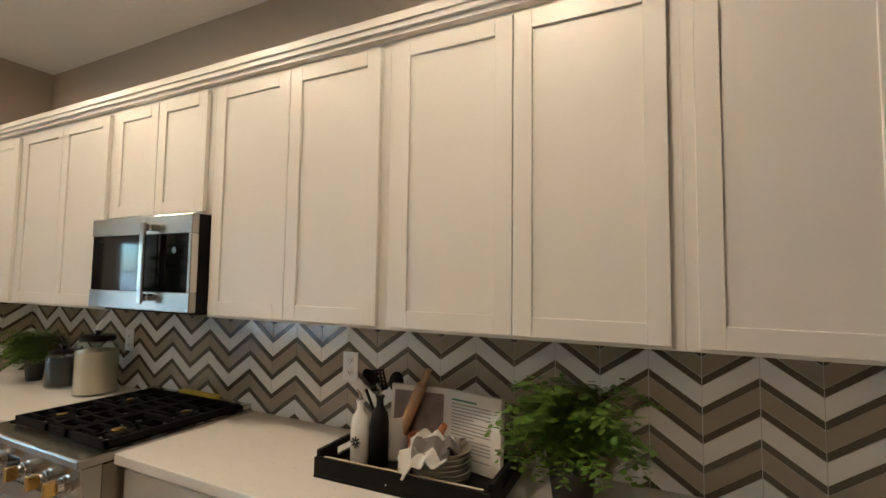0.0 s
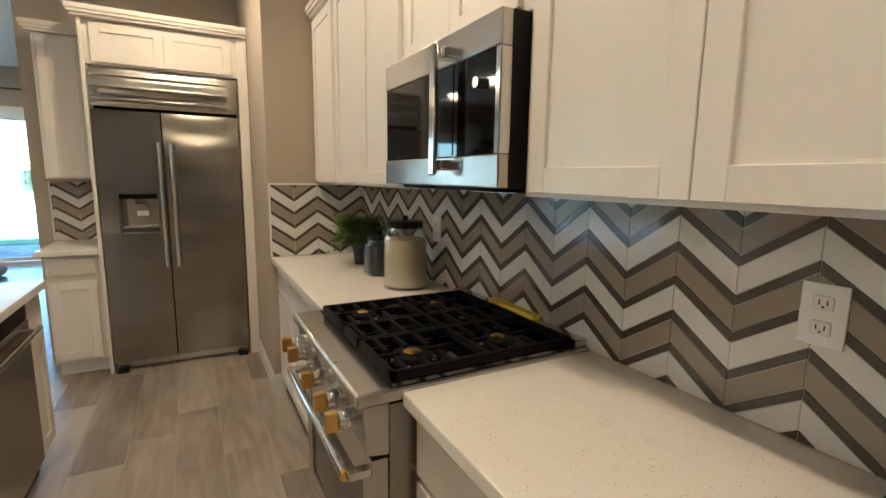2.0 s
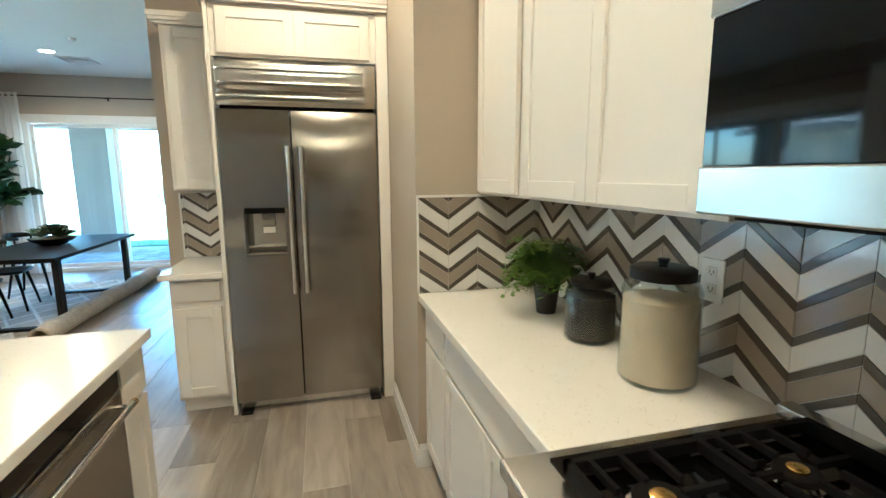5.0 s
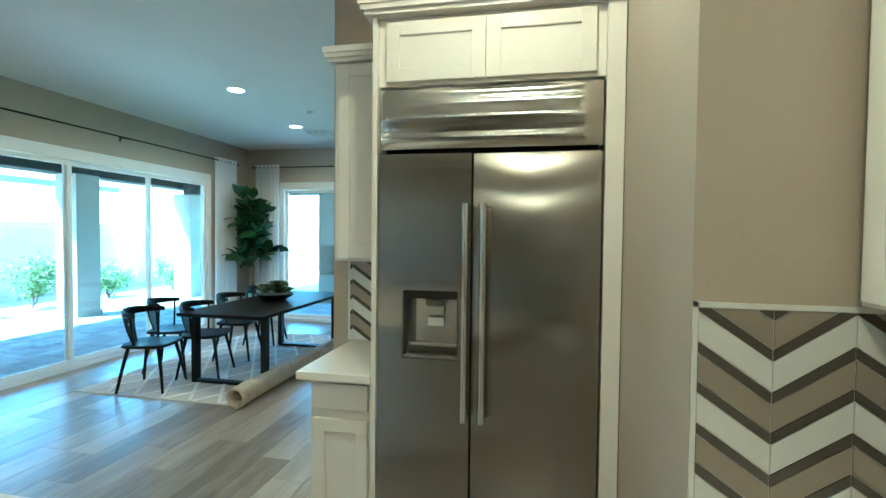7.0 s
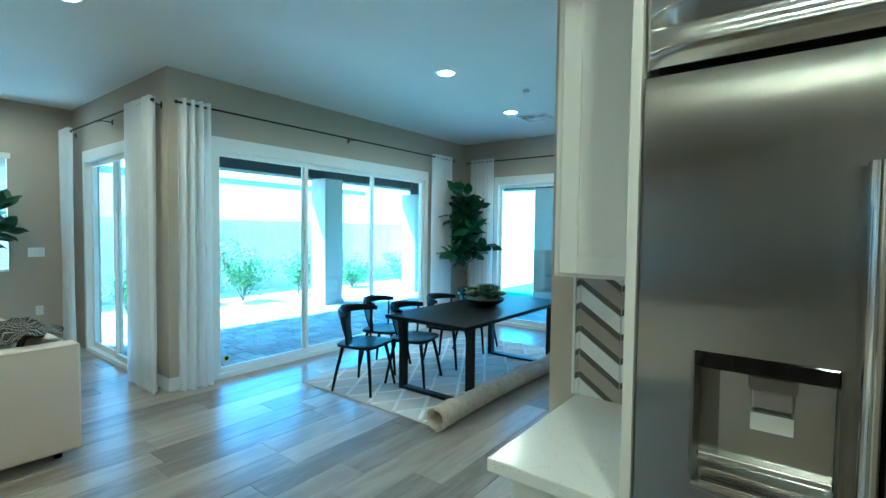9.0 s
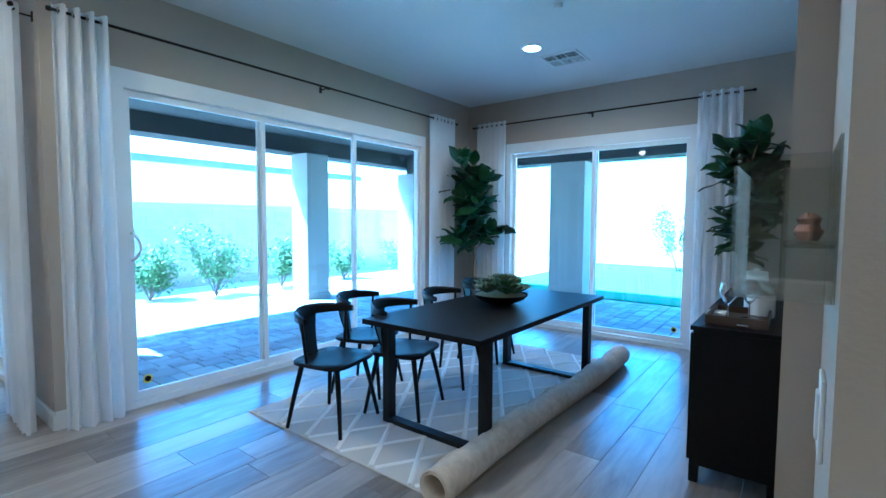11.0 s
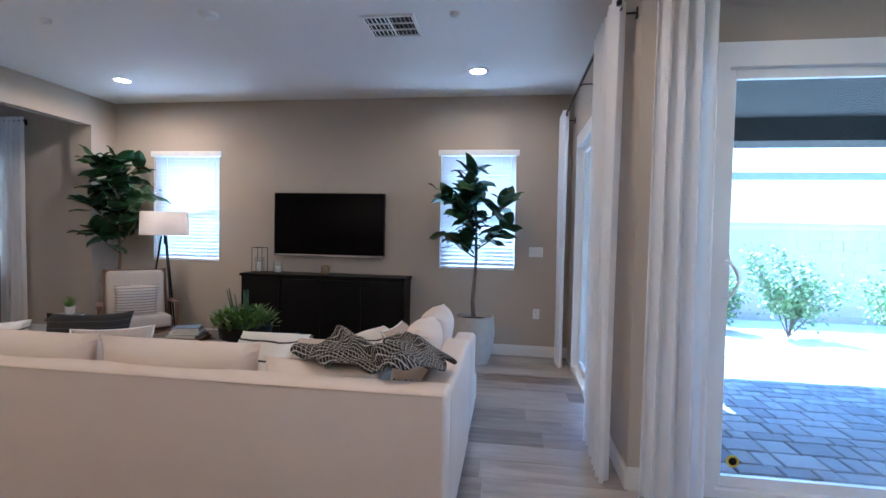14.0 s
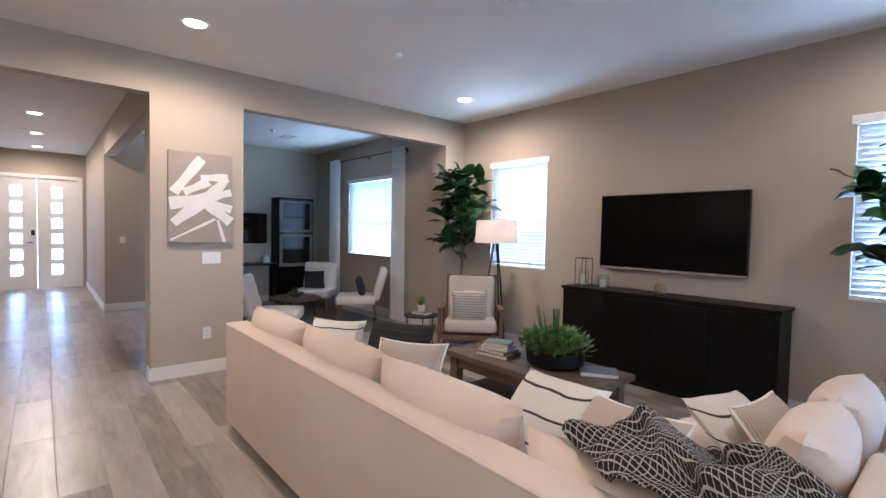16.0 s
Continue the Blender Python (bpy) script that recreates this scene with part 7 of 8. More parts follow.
for k in range(160):
    a, e = rng.uniform(0, 6.28), rng.uniform(0.3, 1.5)
    d = Vector((math.cos(a) * math.cos(e), math.sin(a) * math.cos(e), math.sin(e)))
    l, s_ = rng.uniform(0.05, 0.14), Vector((-math.sin(a), math.cos(a), 0)) * 0.004
    q = Vector((0, 0, 0.06))
    bm.faces.new([bm.verts.new(v) for v in (q - s_, q + s_, q + d * l + s_ * 0.4, q + d * l - s_ * 0.4)])
part("foliage", bm, FERN, p)


def floor_lamp():
    l = thing("floor_lamp", (-0.56, -6.50, 0), "tripod floor lamp with a white drum shade, lit", "lamp")
    for k in range(3):
        a = 2.1 * k + 0.5
        part("leg", tube([(0.03 * math.cos(a), 0.03 * math.sin(a), 1.32), (0.24 * math.cos(a), 0.20 * math.sin(a), 0.0)], 0.010, 8), BLACK, l, "thin black tripod leg", True)
    part("stem", tube([(0, 0, 1.22), (0, 0, 1.46)], 0.009, 8), BLACK, l)
    part("shade", lathe([(0.265, 1.33), (0.255, 1.61), (0.252, 1.61), (0.262, 1.33), (0.265, 1.33)], 40), SHADE, l, "white fabric drum shade", True)
    part("bulb", lathe([(0, 1.44), (0.03, 1.46), (0.035, 1.49), (0.02, 1.52), (0, 1.53)], 16), BULB, l, "glowing bulb", True)
    p = new("floor_lamp_light", bpy.data.lights.new("floor_lamp_light", "POINT"))
    p.data.energy, p.data.color, p.data.shadow_soft_size = LAMP_W, LAMP_COLOUR, 0.04
    p.location = (-0.56, -6.50, 1.56)


LAMP_W = 0.7
SHADE = cloth_material("white_shade", (0.80, 0.76, 0.72), 0.5, 300)
floor_lamp()

# picture on the wall between the openings
p = thing("abstract_painting", (EX, -3.345, 1.74), "square beige canvas with broad white brush strokes", "painting")
part("canvas", bevelled(boxes((-0.042, -0.002, -0.285, 0.285, -0.435, 0.435)), 0.003), material("beige_canvas", (0.36, 0.315, 0.27), 0.85, vary=0.10, scale=9, bump=0.4, bump_scale=300), p)
STROKE = material("white_paint_stroke", (0.78, 0.76, 0.73), 0.7, vary=0.08, scale=20, bump=0.5, bump_scale=60)
for k, (y0, z0, y1, z1, w0, w1) in enumerate(((-0.003, 0.379, 0.242, 0.037, 0.058, 0.058), (0.276, -0.065, -0.069, -0.004, 0.072, 0.076), (0.155, 0.046, -0.069, 0.163, 0.046, 0.053), (0.009, 0.194, -0.242, 0.213, 0.039, 0.051), (0.245, -0.25, -0.069, 0.019, 0.06, 0.085), (-0.052, -0.019, -0.233, 0.204, 0.083, 0.046), (-0.043, -0.046, -0.268, -0.231, 0.069, 0.065), (0.017, -0.015, -0.276, -0.104, 0.053, 0.048), (-0.121, 0.019, -0.273, 0.07, 0.051, 0.042), (0.266, -0.411, -0.121, -0.204, 0.012, 0.018), (-0.147, -0.213, -0.207, -0.426, 0.016, 0.023))):
    a, b = Vector((0, y0, z0)), Vector((0, y1, z1))
    n = (b - a).cross(Vector((1, 0, 0))).normalized()
    x0, x1 = -0.0435 - 0.0003 * k, -0.0425
    bm = bmesh.new()
    ring = []
    for f in range(9):
        t_ = f / 8
        w = 1.5 * (w0 + (w1 - w0) * t_) * (1 + 0.12 * math.sin(7 * t_ + k))
        ring.append((a.lerp(b, t_) + n * w / 1.0 * 0.5, a.lerp(b, t_) - n * w * 0.5))
    for (p0, q0), (p1, q1) in zip(ring, ring[1:]):
        bm.faces.new([bm.verts.new((x0, v.y, v.z)) for v in (p0, q0, q1, p1)])
    bmesh.ops.remove_doubles(bm, verts=bm.verts[:], dist=0.0002)
    part("stroke", bm, STROKE, p, "white brush stroke")

# ---- sitting room beyond the opening ----
tagged(link("sitting_rug", bevelled(boxes((1.15, 4.3, -6.3, -4.0, 0.001, 0.012)), 0.004), cloth_material("grey_rug", (0.16, 0.15, 0.14), 0.0, 200)), "flat grey rug under the sitting room chairs", "rug")


def slipper_chair(at, turn):
    c = thing("slipper_chair", at, "low armless tufted chair in pale cloth", "chair", "tufted chairs in the sitting room", turn)
    part("seat", moved(block(0.58, 0.60, 0.14, 0.04), Matrix.Translation((0, 0.03, 0.28))), PALE, c, "", True)
    back = block(0.58, 0.13, 0.50, 0.045)
    part("backrest", moved(back, Matrix.Translation((0, -0.26, 0.36)) @ pose(0, 0, 0, 16)), PALE, c, "", True)
    for i in range(3):
        for j in range(2):
            part("button", moved(lathe([(0, 0.0), (0.012, 0.002), (0.009, 0.008), (0, 0.010)], 10), Matrix.Translation((-0.17 + 0.17 * i, -0.215 - 0.045 * j, 0.58 + 0.15 * j)) @ pose(0, 0, 0, -74)), PALE, c)
    for sx in (-0.24, 0.24):
        for sy in (-0.24, 0.28):
            part("leg", tube([(sx, sy, 0.29), (sx * 1.12, sy * 1.15, 0.0)], 0.018, 8, 0.011), WALNUT, c, "", True)


PALE = cloth_material("pale_cloth", (0.58, 0.55, 0.50), 0.0, 600)
for x, y, a in ((1.90, -5.98, -33), (2.95, -5.75, 50), (1.30, -4.40, 147), (2.75, -4.15, 150)):
    slipper_chair((x, y, 0.012), a)
DARKCLOTH = cloth_material("charcoal_cloth", (0.022, 0.022, 0.025), 0.0)
p1 = pillow((2.95, -5.72, 0.42), 50, 0.36, DARKCLOTH, "charcoal pillow on a pale chair", tilt=74, seed=90)
p2 = pillow((1.88, -6.0, 0.42), -33, 0.34, DARKCLOTH, "charcoal pillow on a pale chair", tilt=74, seed=91)
c = thing("round_table", (2.28, -5.10, 0.012), "low round dark table between the chairs", "table")
part("top", lathe([(0, 0.37), (0.38, 0.37), (0.385, 0.375), (0.385, 0.395), (0, 0.395)], 40), DARKOAK, c, "", True)
for a in (0.4, 2.5, 4.6):
    part("leg", tube([(0.26 * math.cos(a), 0.26 * math.sin(a), 0.37), (0.32 * math.cos(a), 0.32 * math.sin(a), 0)], 0.010, 8), BLACK, c)
solid("decor_bowl", lathe([(0, 0), (0.06, 0), (0.13, 0.07), (0.125, 0.07), (0.055, 0.012), (0, 0.012)], 28), CHROME, "silver decorative bowl on the round table", "bowl", (2.28, -5.10, 0.4075), smooth=True)
GREYOAK = stretched(material("grey_oak", (0.24, 0.22, 0.195), 0.55, vary=0.25, scale=14), (1, 1, 0.15))
c = thing("bowl_plant", (2.28, -5.10, 0.4205), "small grey-green plant in the silver bowl", "plant")
rng = random.Random(93)
bm = bmesh.new()
for k in range(120):
    a, e = rng.uniform(0, 6.28), rng.uniform(0.2, 1.4)
    d = Vector((math.cos(a) * math.cos(e), math.sin(a) * math.cos(e), math.sin(e)))
    l, w_ = rng.uniform(0.06, 0.16), Vector((-math.sin(a), math.cos(a), 0)) * 0.009
    q = Vector((0, 0, 0.0))
    bm.faces.new([bm.verts.new(v) for v in (q, q + d * l * 0.6 + w_, q + d * l, q + d * l * 0.6 - w_)])
part("foliage", bm, SUCC, c)
c = thing("display_cabinet", (R2X - 0.19, -5.98, 0), "tall dark cabinet with glass doors", "cabinet")
part("body", joined(boxes((-0.18, 0.185, -0.36, -0.335, 0.0, 2.05)), boxes((-0.18, 0.185, 0.335, 0.36, 0.0, 2.05)), boxes((-0.18, 0.185, -0.335, 0.335, 2.02, 2.05)), boxes((0.16, 0.185, -0.335, 0.335, 0.0, 2.02)), boxes((-0.18, 0.16, -0.335, 0.335, 0.0, 0.70))), BLACKWOOD, c)
for z0, z1 in ((0.72, 1.34), (1.38, 2.0)):
    d = part("door", joined(boxes((-0.20, -0.182, -0.335, -0.28, z0, z1)), boxes((-0.20, -0.182, 0.28, 0.335, z0, z1)), boxes((-0.20, -0.182, -0.28, 0.28, z0, z0 + 0.05)), boxes((-0.20, -0.182, -0.28, 0.28, z1 - 0.05, z1))), GREYOAK, c, "grey wooden glazed door")
    part("pane", boxes((-0.194, -0.190, -0.28, 0.28, z0 + 0.05, z1 - 0.05)), PANE, d)
for z in (1.02, 1.36, 1.68):
    part("shelf", boxes((-0.17, 0.158, -0.333, 0.333, z, z + 0.015)), BLACKWOOD, c)
t = thing("television", (R2X, -5.05, 1.15), "small flat television on the sitting room wall", "television")
part("screen", bevelled(boxes((-0.07, -0.045, -0.46, 0.46, 0.0, 0.58)), 0.004), BLACKGLASS, t)
part("wall_mount", boxes((-0.046, 0, -0.15, 0.15, 0.15, 0.4)), BLACK, t)
c = thing("console_table", (R2X - 0.2, -5.1, 0), "narrow dark console table under the wall television", "table")
part("top", bevelled(boxes((-0.19, 0.19, -0.55, 0.55, 0.74, 0.77)), 0.003), BLACKWOOD, c)
for x in (-0.16, 0.16):
    for y in (-0.5, 0.5):
        part("leg", boxes((x - 0.02, x + 0.02, y - 0.02, y + 0.02, 0, 0.74)), BLACKWOOD, c)
solid("ceramic_vase", lathe([(0, 0), (0.05, 0), (0.07, 0.05), (0.05, 0.12), (0.035, 0.15), (0.03, 0.15), (0.045, 0.11), (0, 0.02)], 20), OFFWHITE, "small white vase on the console table", "vase", (R2X - 0.2, -5.45, 0.771), smooth=True)
outlet("wall_switch", (5.0, -3.2, 1.2), 270, 0.075, 0.115, 1)

# ---- things on the kitchen counter ----
CT = 0.9305
t = thing("wooden_tray", (-0.53, 1.708, CT), "black wooden tray with cut-out handles on the counter", "tray", turn=2)
a, b, hh = 0.31, 0.165, 0.065
part("base", boxes((-a, a, -b, b, 0, 0.010)), BLACKWOOD, t)
for y0, y1 in ((-b, -b + 0.014), (b - 0.014, b)):
    part("side", bevelled(boxes((-a, a, y0, y1, 0.010, hh)), 0.002), BLACKWOOD, t)
for x0, x1 in ((-a, -a + 0.014), (a - 0.014, a)):
    part("end", joined(boxes((x0, x1, -b + 0.014, -0.055, 0.010, hh + 0.02)), boxes((x0, x1, 0.055, b - 0.014, 0.010, hh + 0.02)), boxes((x0, x1, -0.055, 0.055, 0.010, 0.035)), boxes((x0, x1, -0.055, 0.055, hh, hh + 0.02))), BLACKWOOD, t, "tray end with a hand slot")
part("runner", boxes((-a + 0.03, a - 0.03, -b + 0.0145, -b + 0.022, 0.011, hh + 0.001)), material("cream_lining", (0.62, 0.55, 0.42), 0.7), t, "cream inner edge")
TT = CT + 0.0105


def bottle(x, y, mat, label, h=0.235):
    o = thing("oil_bottle", (x, y, TT), label, "bottle")
    part("body", lathe([(0, 0), (0.030, 0), (0.033, 0.006), (0.033, h * 0.58), (0.028, h * 0.70), (0.013, h * 0.80), (0.012, h * 0.90), (0.016, h * 0.91), (0.016, h * 0.94), (0, h * 0.94)], 28), mat, o, "", True)
    part("spout", tube([(0, 0, h * 0.94), (0, 0, h * 1.02), (-0.012, -0.008, h * 1.10)], 0.006, 8, 0.004), CHROME, o, "chrome pouring spout", True)
    return o


w = bottle(-0.75, 1.67, OFFWHITE, "white ceramic oil bottle with a chrome spout on the tray")
bm = joined(*[moved(boxes((-0.0025, 0.0025, -0.001, 0.0, 0.004, 0.020)), Matrix.Translation((0.006, -0.0332, 0.085)) @ pose(0, 0, 0, 0, 45 * k)) for k in range(8)])
part("motif", bm, BLACK, w, "small black leaf motif")
bottle(-0.685, 1.695, BLACK, "matt black ceramic oil bottle with a chrome spout on the tray", 0.255)

c = thing("utensil_crock", (-0.695, 1.795, TT), "cream ceramic crock holding cooking utensils", "crock")
part("body", lathe([(0, 0), (0.060, 0), (0.064, 0.01), (0.066, 0.15), (0.060, 0.15), (0.058, 0.012), (0, 0.012)], 28), OFFWHITE, c, "", True)
zc = TT + 0.0125


def utensil(name, base, tip, head, mat, label, radius=0.006):
    u = thing(name, base, label, "utensil", "utensils in the crock")
    d = Vector(tip) - Vector(base)
    part("handle", tube([(0, 0, 0), d * 0.5, d], radius, 8), mat, u, "", True)
    part("head", moved(head, Matrix.Translation(d) @ d.to_track_quat("Z", "Y").to_matrix().to_4x4()), mat, u, "", True)


ladle = moved(lathe([(0.0, 0.0), (0.022, 0.004), (0.037, 0.020), (0.040, 0.035), (0.037, 0.035), (0.020, 0.008), (0.0, 0.005)], 20), pose(0, 0.01, 0.02, -70))
utensil("ladle", (-0.71, 1.795, zc), (-0.815, 1.79, zc + 0.215), ladle, BLACK, "black kitchen ladle standing in the crock")
spat = bmesh.new()
for i in range(5):
    x = -0.032 + 0.016 * i
    spat = joined(spat, boxes((x - 0.0035, x + 0.0035, -0.002, 0.002, 0.0, 0.075)))
for j in range(6):
    z = 0.0 + 0.015 * j
    spat = joined(spat, boxes((-0.0355, 0.0355, -0.0018, 0.0018, z - 0.003, z + 0.003)))
utensil("slotted_turner", (-0.70, 1.80, zc), (-0.785, 1.84, zc + 0.205), spat, BLACK, "black slotted turner standing in the crock")
spoon = moved(lathe([(0, -0.006), (0.018, -0.004), (0.028, 0.004), (0.026, 0.005), (0, -0.002)], 20), Matrix.Translation((0, 0, 0.035)) @ Matrix.Diagonal((1, 1, 1.4, 1)) @ pose(0, 0, 0, 90))
utensil("serving_spoon", (-0.69, 1.81, zc), (-0.715, 1.85, zc + 0.205), spoon, BLACK, "black serving spoon standing in the crock")
r = thing("rolling_pin", (-0.685, 1.785, zc), "pale wooden rolling pin leaning in the crock", "rolling pin")
d = Vector((0.15, 0.015, 0.34)).normalized()
part("roller", tube([d * 0.0, d * 0.28], 0.021, 18), WOOD, r, "", True)
part("knob", tube([d * 0.28, d * 0.292, d * 0.31, d * 0.335, d * 0.342], 0.012, 12), WOOD, r, "", True)

bk = thing("cookbook", (-0.485, 1.835, TT), "open cookbook propped upright behind the tray", "book", turn=-1)
PAGE = material("printed_page", (0.70, 0.67, 0.62), 0.8, vary=0.04, scale=30)
PHOTO = material("page_photo", (0.23, 0.19, 0.19), 0.6, vary=0.6, scale=14)
lean = pose(0, 0, 0, -3)
part("page_block", moved(bevelled(boxes((-0.23, -0.002, -0.012, 0.004, 0.0, 0.255)), 0.002), lean @ pose(0, 0, 0, 0, 0, 6)), PAGE, bk, "left pages")
part("page_block", moved(bevelled(boxes((0.002, 0.235, -0.016, 0.006, 0.0, 0.255)), 0.002), lean @ pose(0, 0, 0, 0, 0, -14)), PAGE, bk, "right pages")
part("picture", moved(boxes((-0.215, -0.018, -0.0135, -0.0122, 0.02, 0.235)), lean @ pose(0, 0, 0, 0, 0, 6)), PHOTO, bk, "printed food photograph")
for k in range(17):
    wdt = 0.11 if k == 0 else (0.17 if k % 5 else 0.10)
    z = 0.222 - 0.0115 * k
    part("text_line", moved(boxes((0.025, 0.025 + wdt, -0.0172, -0.0162, z, z + (0.006 if k == 0 else 0.003))), lean @ pose(0, 0, 0, 0, 0, -14)), material("ink_green", (0.08, 0.22, 0.16), 0.8) if k == 0 else BOOKC[0], bk)
b_ = thing("mortar_bowl", (-0.55, 1.775, TT), "small wooden mortar bowl on the tray", "bowl")
REDWOOD = stretched(material("reddish_wood", (0.34, 0.13, 0.05), 0.5, vary=0.25, scale=20), (1, 1, 0.2))
part("bowl", lathe([(0, 0), (0.04, 0), (0.055, 0.03), (0.06, 0.10), (0.052, 0.10), (0.045, 0.03), (0, 0.015)], 24), REDWOOD, b_, "", True)
pe = thing("pestle", (-0.545, 1.775, TT + 0.0155), "wooden pestle leaning in the mortar bowl", "pestle")
d = Vector((0.075, -0.02, 0.12)).normalized()
part("shaft", tube([d * 0.01, d * 0.06, d * 0.12, d * 0.165], 0.020, 12, 0.012), REDWOOD, pe, "", True)
PLATE = material("grey_stoneware", (0.26, 0.235, 0.20), 0.45, vary=0.15, scale=20)
for k in range(6):
    solid("stoneware_bowl", lathe([(0, 0.0), (0.05, 0.0), (0.085, 0.022), (0.094, 0.040), (0.090, 0.041), (0.08, 0.026), (0.048, 0.0065), (0, 0.0065)], 32), PLATE, "grey stoneware bowl in a stack on the tray", "bowl", (-0.425 + 0.002 * (k % 2), 1.668, TT + 0.0155 * k), "stack of stoneware bowls", smooth=True)


def tea_towel():
    bm = bmesh.new()
    n = 30
    grid = []
    for i in range(n + 1):
        line = []
        for j in range(n + 1):
            u, v = i / n - 0.5, j / n - 0.5
            x, y = u * 0.21, v * 0.20
            rr = math.hypot(x, y)
            z = 0.122 - max(0, -(x + y) - 0.05) * 0.9 - max(0, rr - 0.10) * 0.3 + 0.010 * math.sin(22 * u + 9 * v) + 0.012 * math.sin(13 * v - 6 * u)
            z = max(z, 0.018)
            line.append(bm.verts.new((x * (1 - 0.15 * (rr > 0.1)) + 0.008 * math.sin(16 * v), y + 0.008 * math.sin(14 * u), z)))
        grid.append(line)
    for i in range(n):
        for j in range(n):
            f = bm.faces.new((grid[i][j], grid[i + 1][j], grid[i + 1][j + 1], grid[i][j + 1]))
            f.material_index = 1 if (i > 8 and 4 < j < 27) else 0
    t = thing("tea_towel", (-0.46, 1.645, TT), "white and grey tea towel draped over the bowls", "towel")
    ob = part("cloth", bm, cloth_material("white_towel", (0.62, 0.60, 0.56), 0.0, 500), t, "", True)
    ob.data.materials.append(cloth_material("grey_towel", (0.17, 0.155, 0.145), 0.0, 500))
    sm = ob.modifiers.new("thickness", "SOLIDIFY")
    sm.thickness = 0.004


tea_towel()


def jar(x, y, r, h, fill, level, label):
    j = thing("storage_jar", (x, y, CT), label, "jar", "glass storage jars on the counter")
    part("glass", lathe([(0, 0), (r * 0.94, 0), (r, 0.008), (r, h * 0.80), (r * 0.93, h * 0.86), (r * 0.78, h * 0.89), (r * 0.78, h * 0.90), (r * 0.74, h * 0.90), (r * 0.74, h * 0.885), (r * 0.90, h * 0.85), (r * 0.965, h * 0.79), (r * 0.965, 0.012), (0, 0.010)], 40), JARGLASS, j, "clear glass body", True)
    part("contents", lathe([(0, 0.0115), (r * 0.95, 0.013), (r * 0.95, level * 0.97), (r * 0.6, level), (0, level * 0.985)], 36), fill, j, "", True)
    part("lid", lathe([(0, h * 0.90), (r * 0.80, h * 0.90), (r * 0.82, h * 0.905), (r * 0.82, h * 0.985), (r * 0.76, h), (r * 0.12, h), (r * 0.10, h + 0.006), (r * 0.16, h + 0.022), (0, h + 0.024)], 36), BLACK, j, "black lid with a knob", True)


def thin_glass():
    """Jar glass: mostly clear with a gloss that grows towards its edges."""
    m = bpy.data.materials.new("jar_glass")
    m.use_nodes = True
    n, l = m.node_tree.nodes, m.node_tree.links
    tr, gl, mx, lw, pw = n.new("ShaderNodeBsdfTransparent"), n.new("ShaderNodeBsdfGlossy"), n.new("ShaderNodeMixShader"), n.new("ShaderNodeLayerWeight"), n.new("ShaderNodeMath")
    tr.inputs["Color"].default_value = (0.93, 0.96, 0.96, 1)
    gl.inputs["Roughness"].default_value = 0.02
    pw.operation, pw.inputs[1].default_value = "POWER", 2.5
    sc = n.new("ShaderNodeMath")
    sc.operation, sc.inputs[1].default_value, sc.inputs[2].default_value = "MULTIPLY_ADD", 0.35, 0.035
    l.new(lw.outputs["Facing"], pw.inputs[0])
    l.new(pw.outputs[0], sc.inputs[0])
    l.new(sc.outputs[0], mx.inputs[0])
    l.new(tr.outputs[0], mx.inputs[1])
    l.new(gl.outputs[0], mx.inputs[2])
    l.new(mx.outputs[0], n["Material Output"].inputs["Surface"])
    return m


JARGLASS = thin_glass()
jar(-2.655, 1.80, 0.105, 0.325, material("white_rice", (0.66, 0.53, 0.38), 0.9, vary=0.12, scale=150, bump=0.8, bump_scale=400), 0.245, "large glass jar of rice with a black lid")
jar(-3.00, 1.80, 0.088, 0.215, material("dark_beans", (0.012, 0.010, 0.011), 0.6, vary=0.5, scale=120, bump=1.0, bump_scale=200), 0.165, "small glass jar of dark beans with a black lid")

# ---- tiles and floor planks ----
backsplashes()


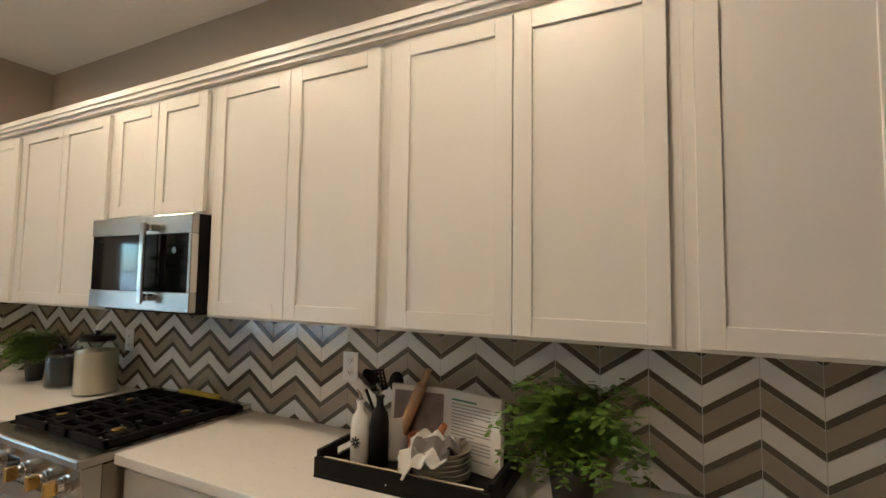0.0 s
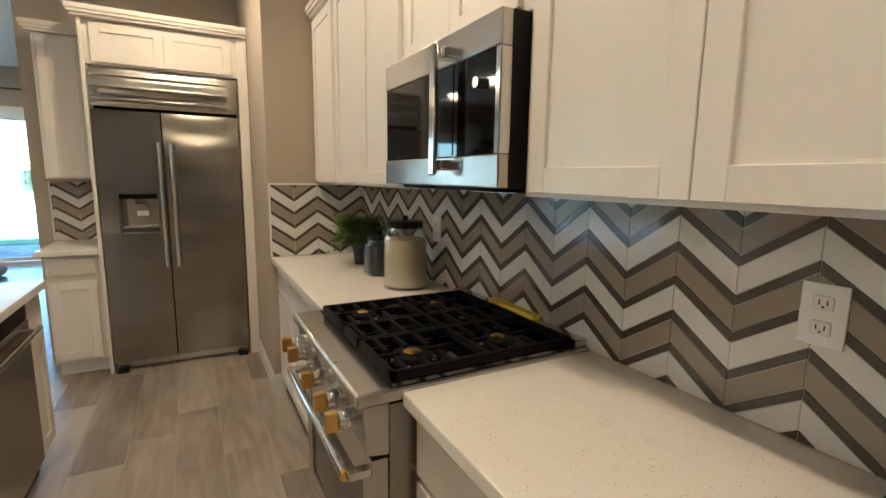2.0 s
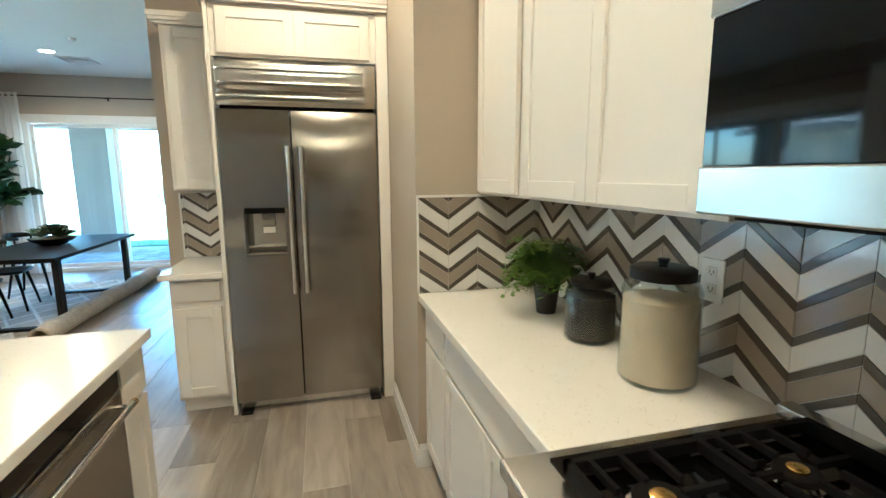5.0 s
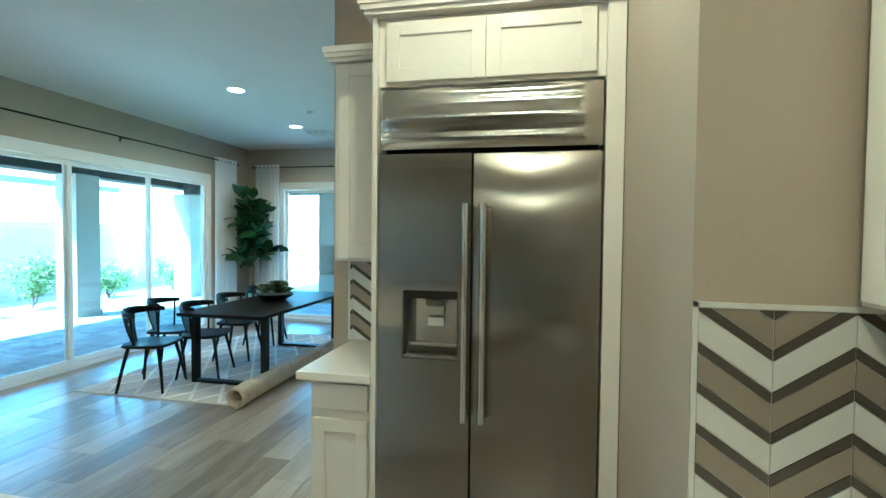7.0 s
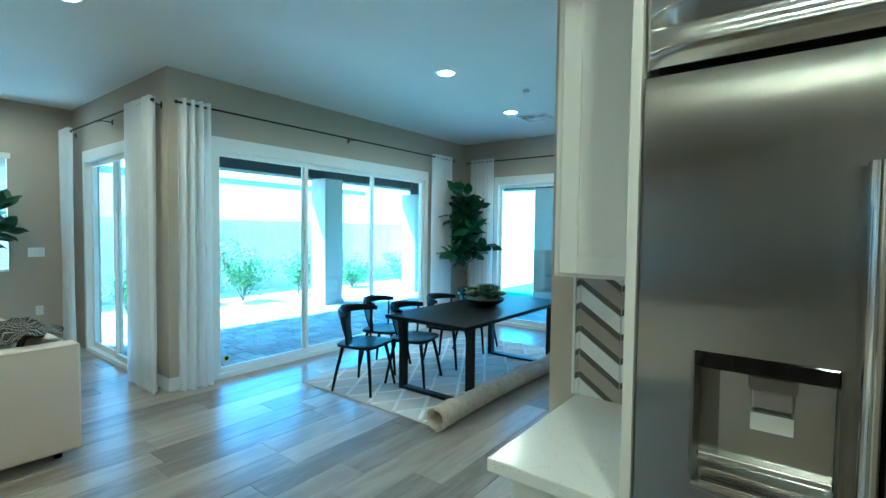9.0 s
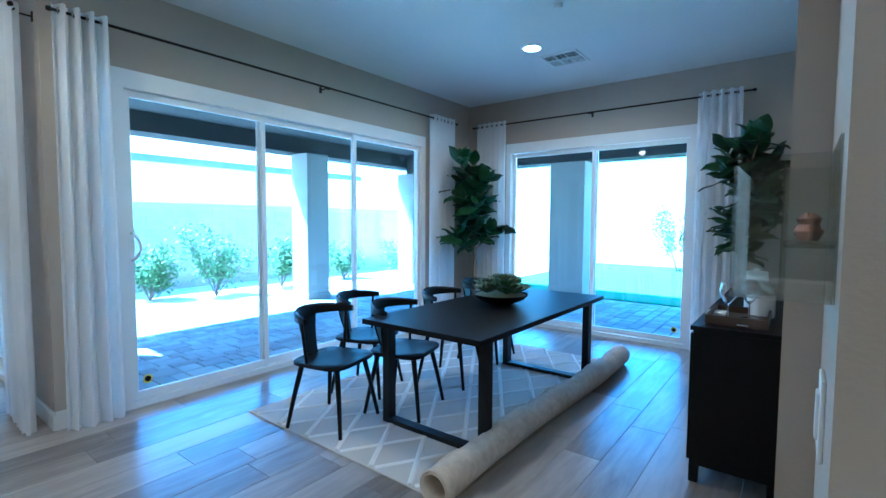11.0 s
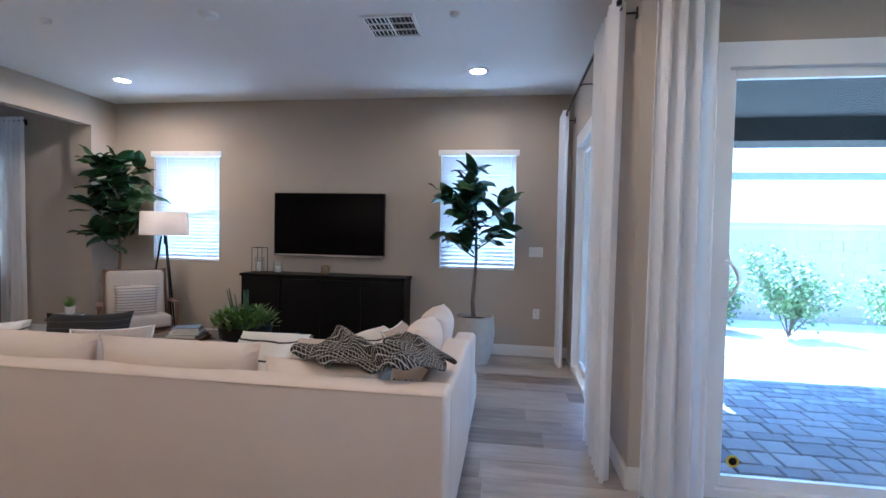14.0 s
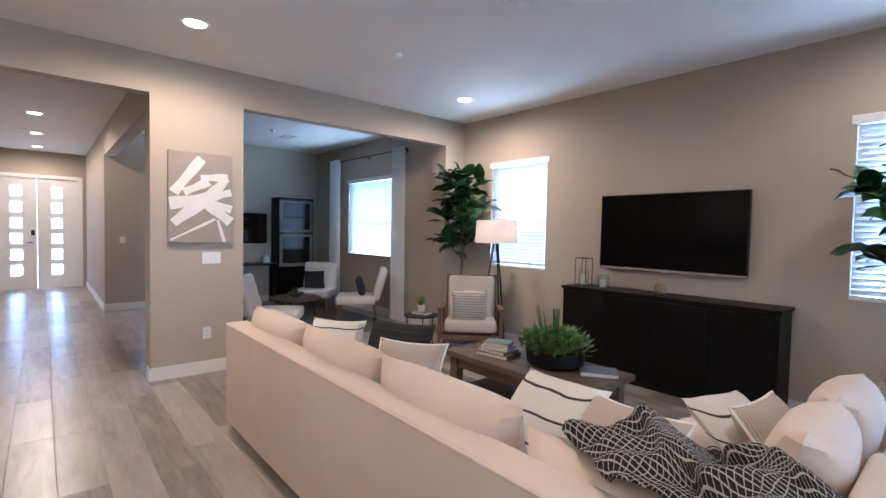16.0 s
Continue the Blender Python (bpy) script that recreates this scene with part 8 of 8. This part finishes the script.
def planks():
    """Floor planks along x in staggered rows; those of the kitchen aisle and the living room's front are pieces of their own."""
    floor = structure("floor", GROUT, "grey-brown wood-look plank floor", (S2X, 9.2, S1Y, 2.0, -0.0038, -0.003), (S3X, 9.2, -6.9, S1Y, -0.0038, -0.003))
    rng = random.Random(5)
    W = 0.228
    AISLE = {0: -4.1, 1: -3.28, 2: -3.50, 3: -3.73, 4: -3.14, 5: -4.05}
    verts, faces, count = [], [], 0
    y, row = 0.065 - W * 32, 0
    while y < 2.0:
        x = -10.3 - rng.random() * 1.2
        joint = AISLE.get(round((y - 0.065) / W))
        if joint is not None:
            x = joint - 1.22 * 7
        while x < 9.3:
            n = 1.22 if joint is not None else rng.choice((0.92, 1.22, 1.22, 1.52))
            x0, x1, y0, y1 = x + 0.0008, x + n - 0.0008, y + 0.0008, y + W - 0.0008
            x += n
            if y0 < S1Y - 0.02:
                x0 = max(x0, S3X)
            x0 = max(x0, S2X)
            if x1 - x0 < 0.02:
                continue
            h = rng.random() * 0.0006
            b = 0.0022
            vs = [(x0, y0, -0.003), (x1, y0, -0.003), (x1, y1, -0.003), (x0, y1, -0.003), (x0, y0, h - 0.0012), (x1, y0, h - 0.0012), (x1, y1, h - 0.0012), (x0, y1, h - 0.0012), (x0 + b, y0 + b, h), (x1 - b, y0 + b, h), (x1 - b, y1 - b, h), (x0 + b, y1 - b, h)]
            fs = [(8, 9, 10, 11)] + [(k, (k + 1) % 4, 4 + (k + 1) % 4, 4 + k) for k in range(4)] + [(4 + k, 4 + (k + 1) % 4, 8 + (k + 1) % 4, 8 + k) for k in range(4)]
            near = (y0 > 0.0 and y1 < 1.5 and -5 < x0 < 1.5) or (-6.0 < x0 < -3.6 and y1 < 0.4) or (-10.2 < x0 < 0.3 and -4.1 < y0 < -0.3)
            if near and count < 300:
                me = bpy.data.meshes.new("plank")
                me.from_pydata(vs, [], fs)
                me.materials.append(PLANK)
                p = new("plank", me)
                p.parent = floor
                count += 1
            else:
                o = len(verts)
                verts.extend(vs)
                faces.extend(tuple(i + o for i in f) for f in fs)
        y += W
        row += 1
    me = bpy.data.meshes.new("planks")
    me.from_pydata(verts, [], faces)
    me.materials.append(PLANK)
    p = new("planks", me)
    p.parent = floor
    tagged(p, kind="stuff")


planks()
garden_wall()
pavers()
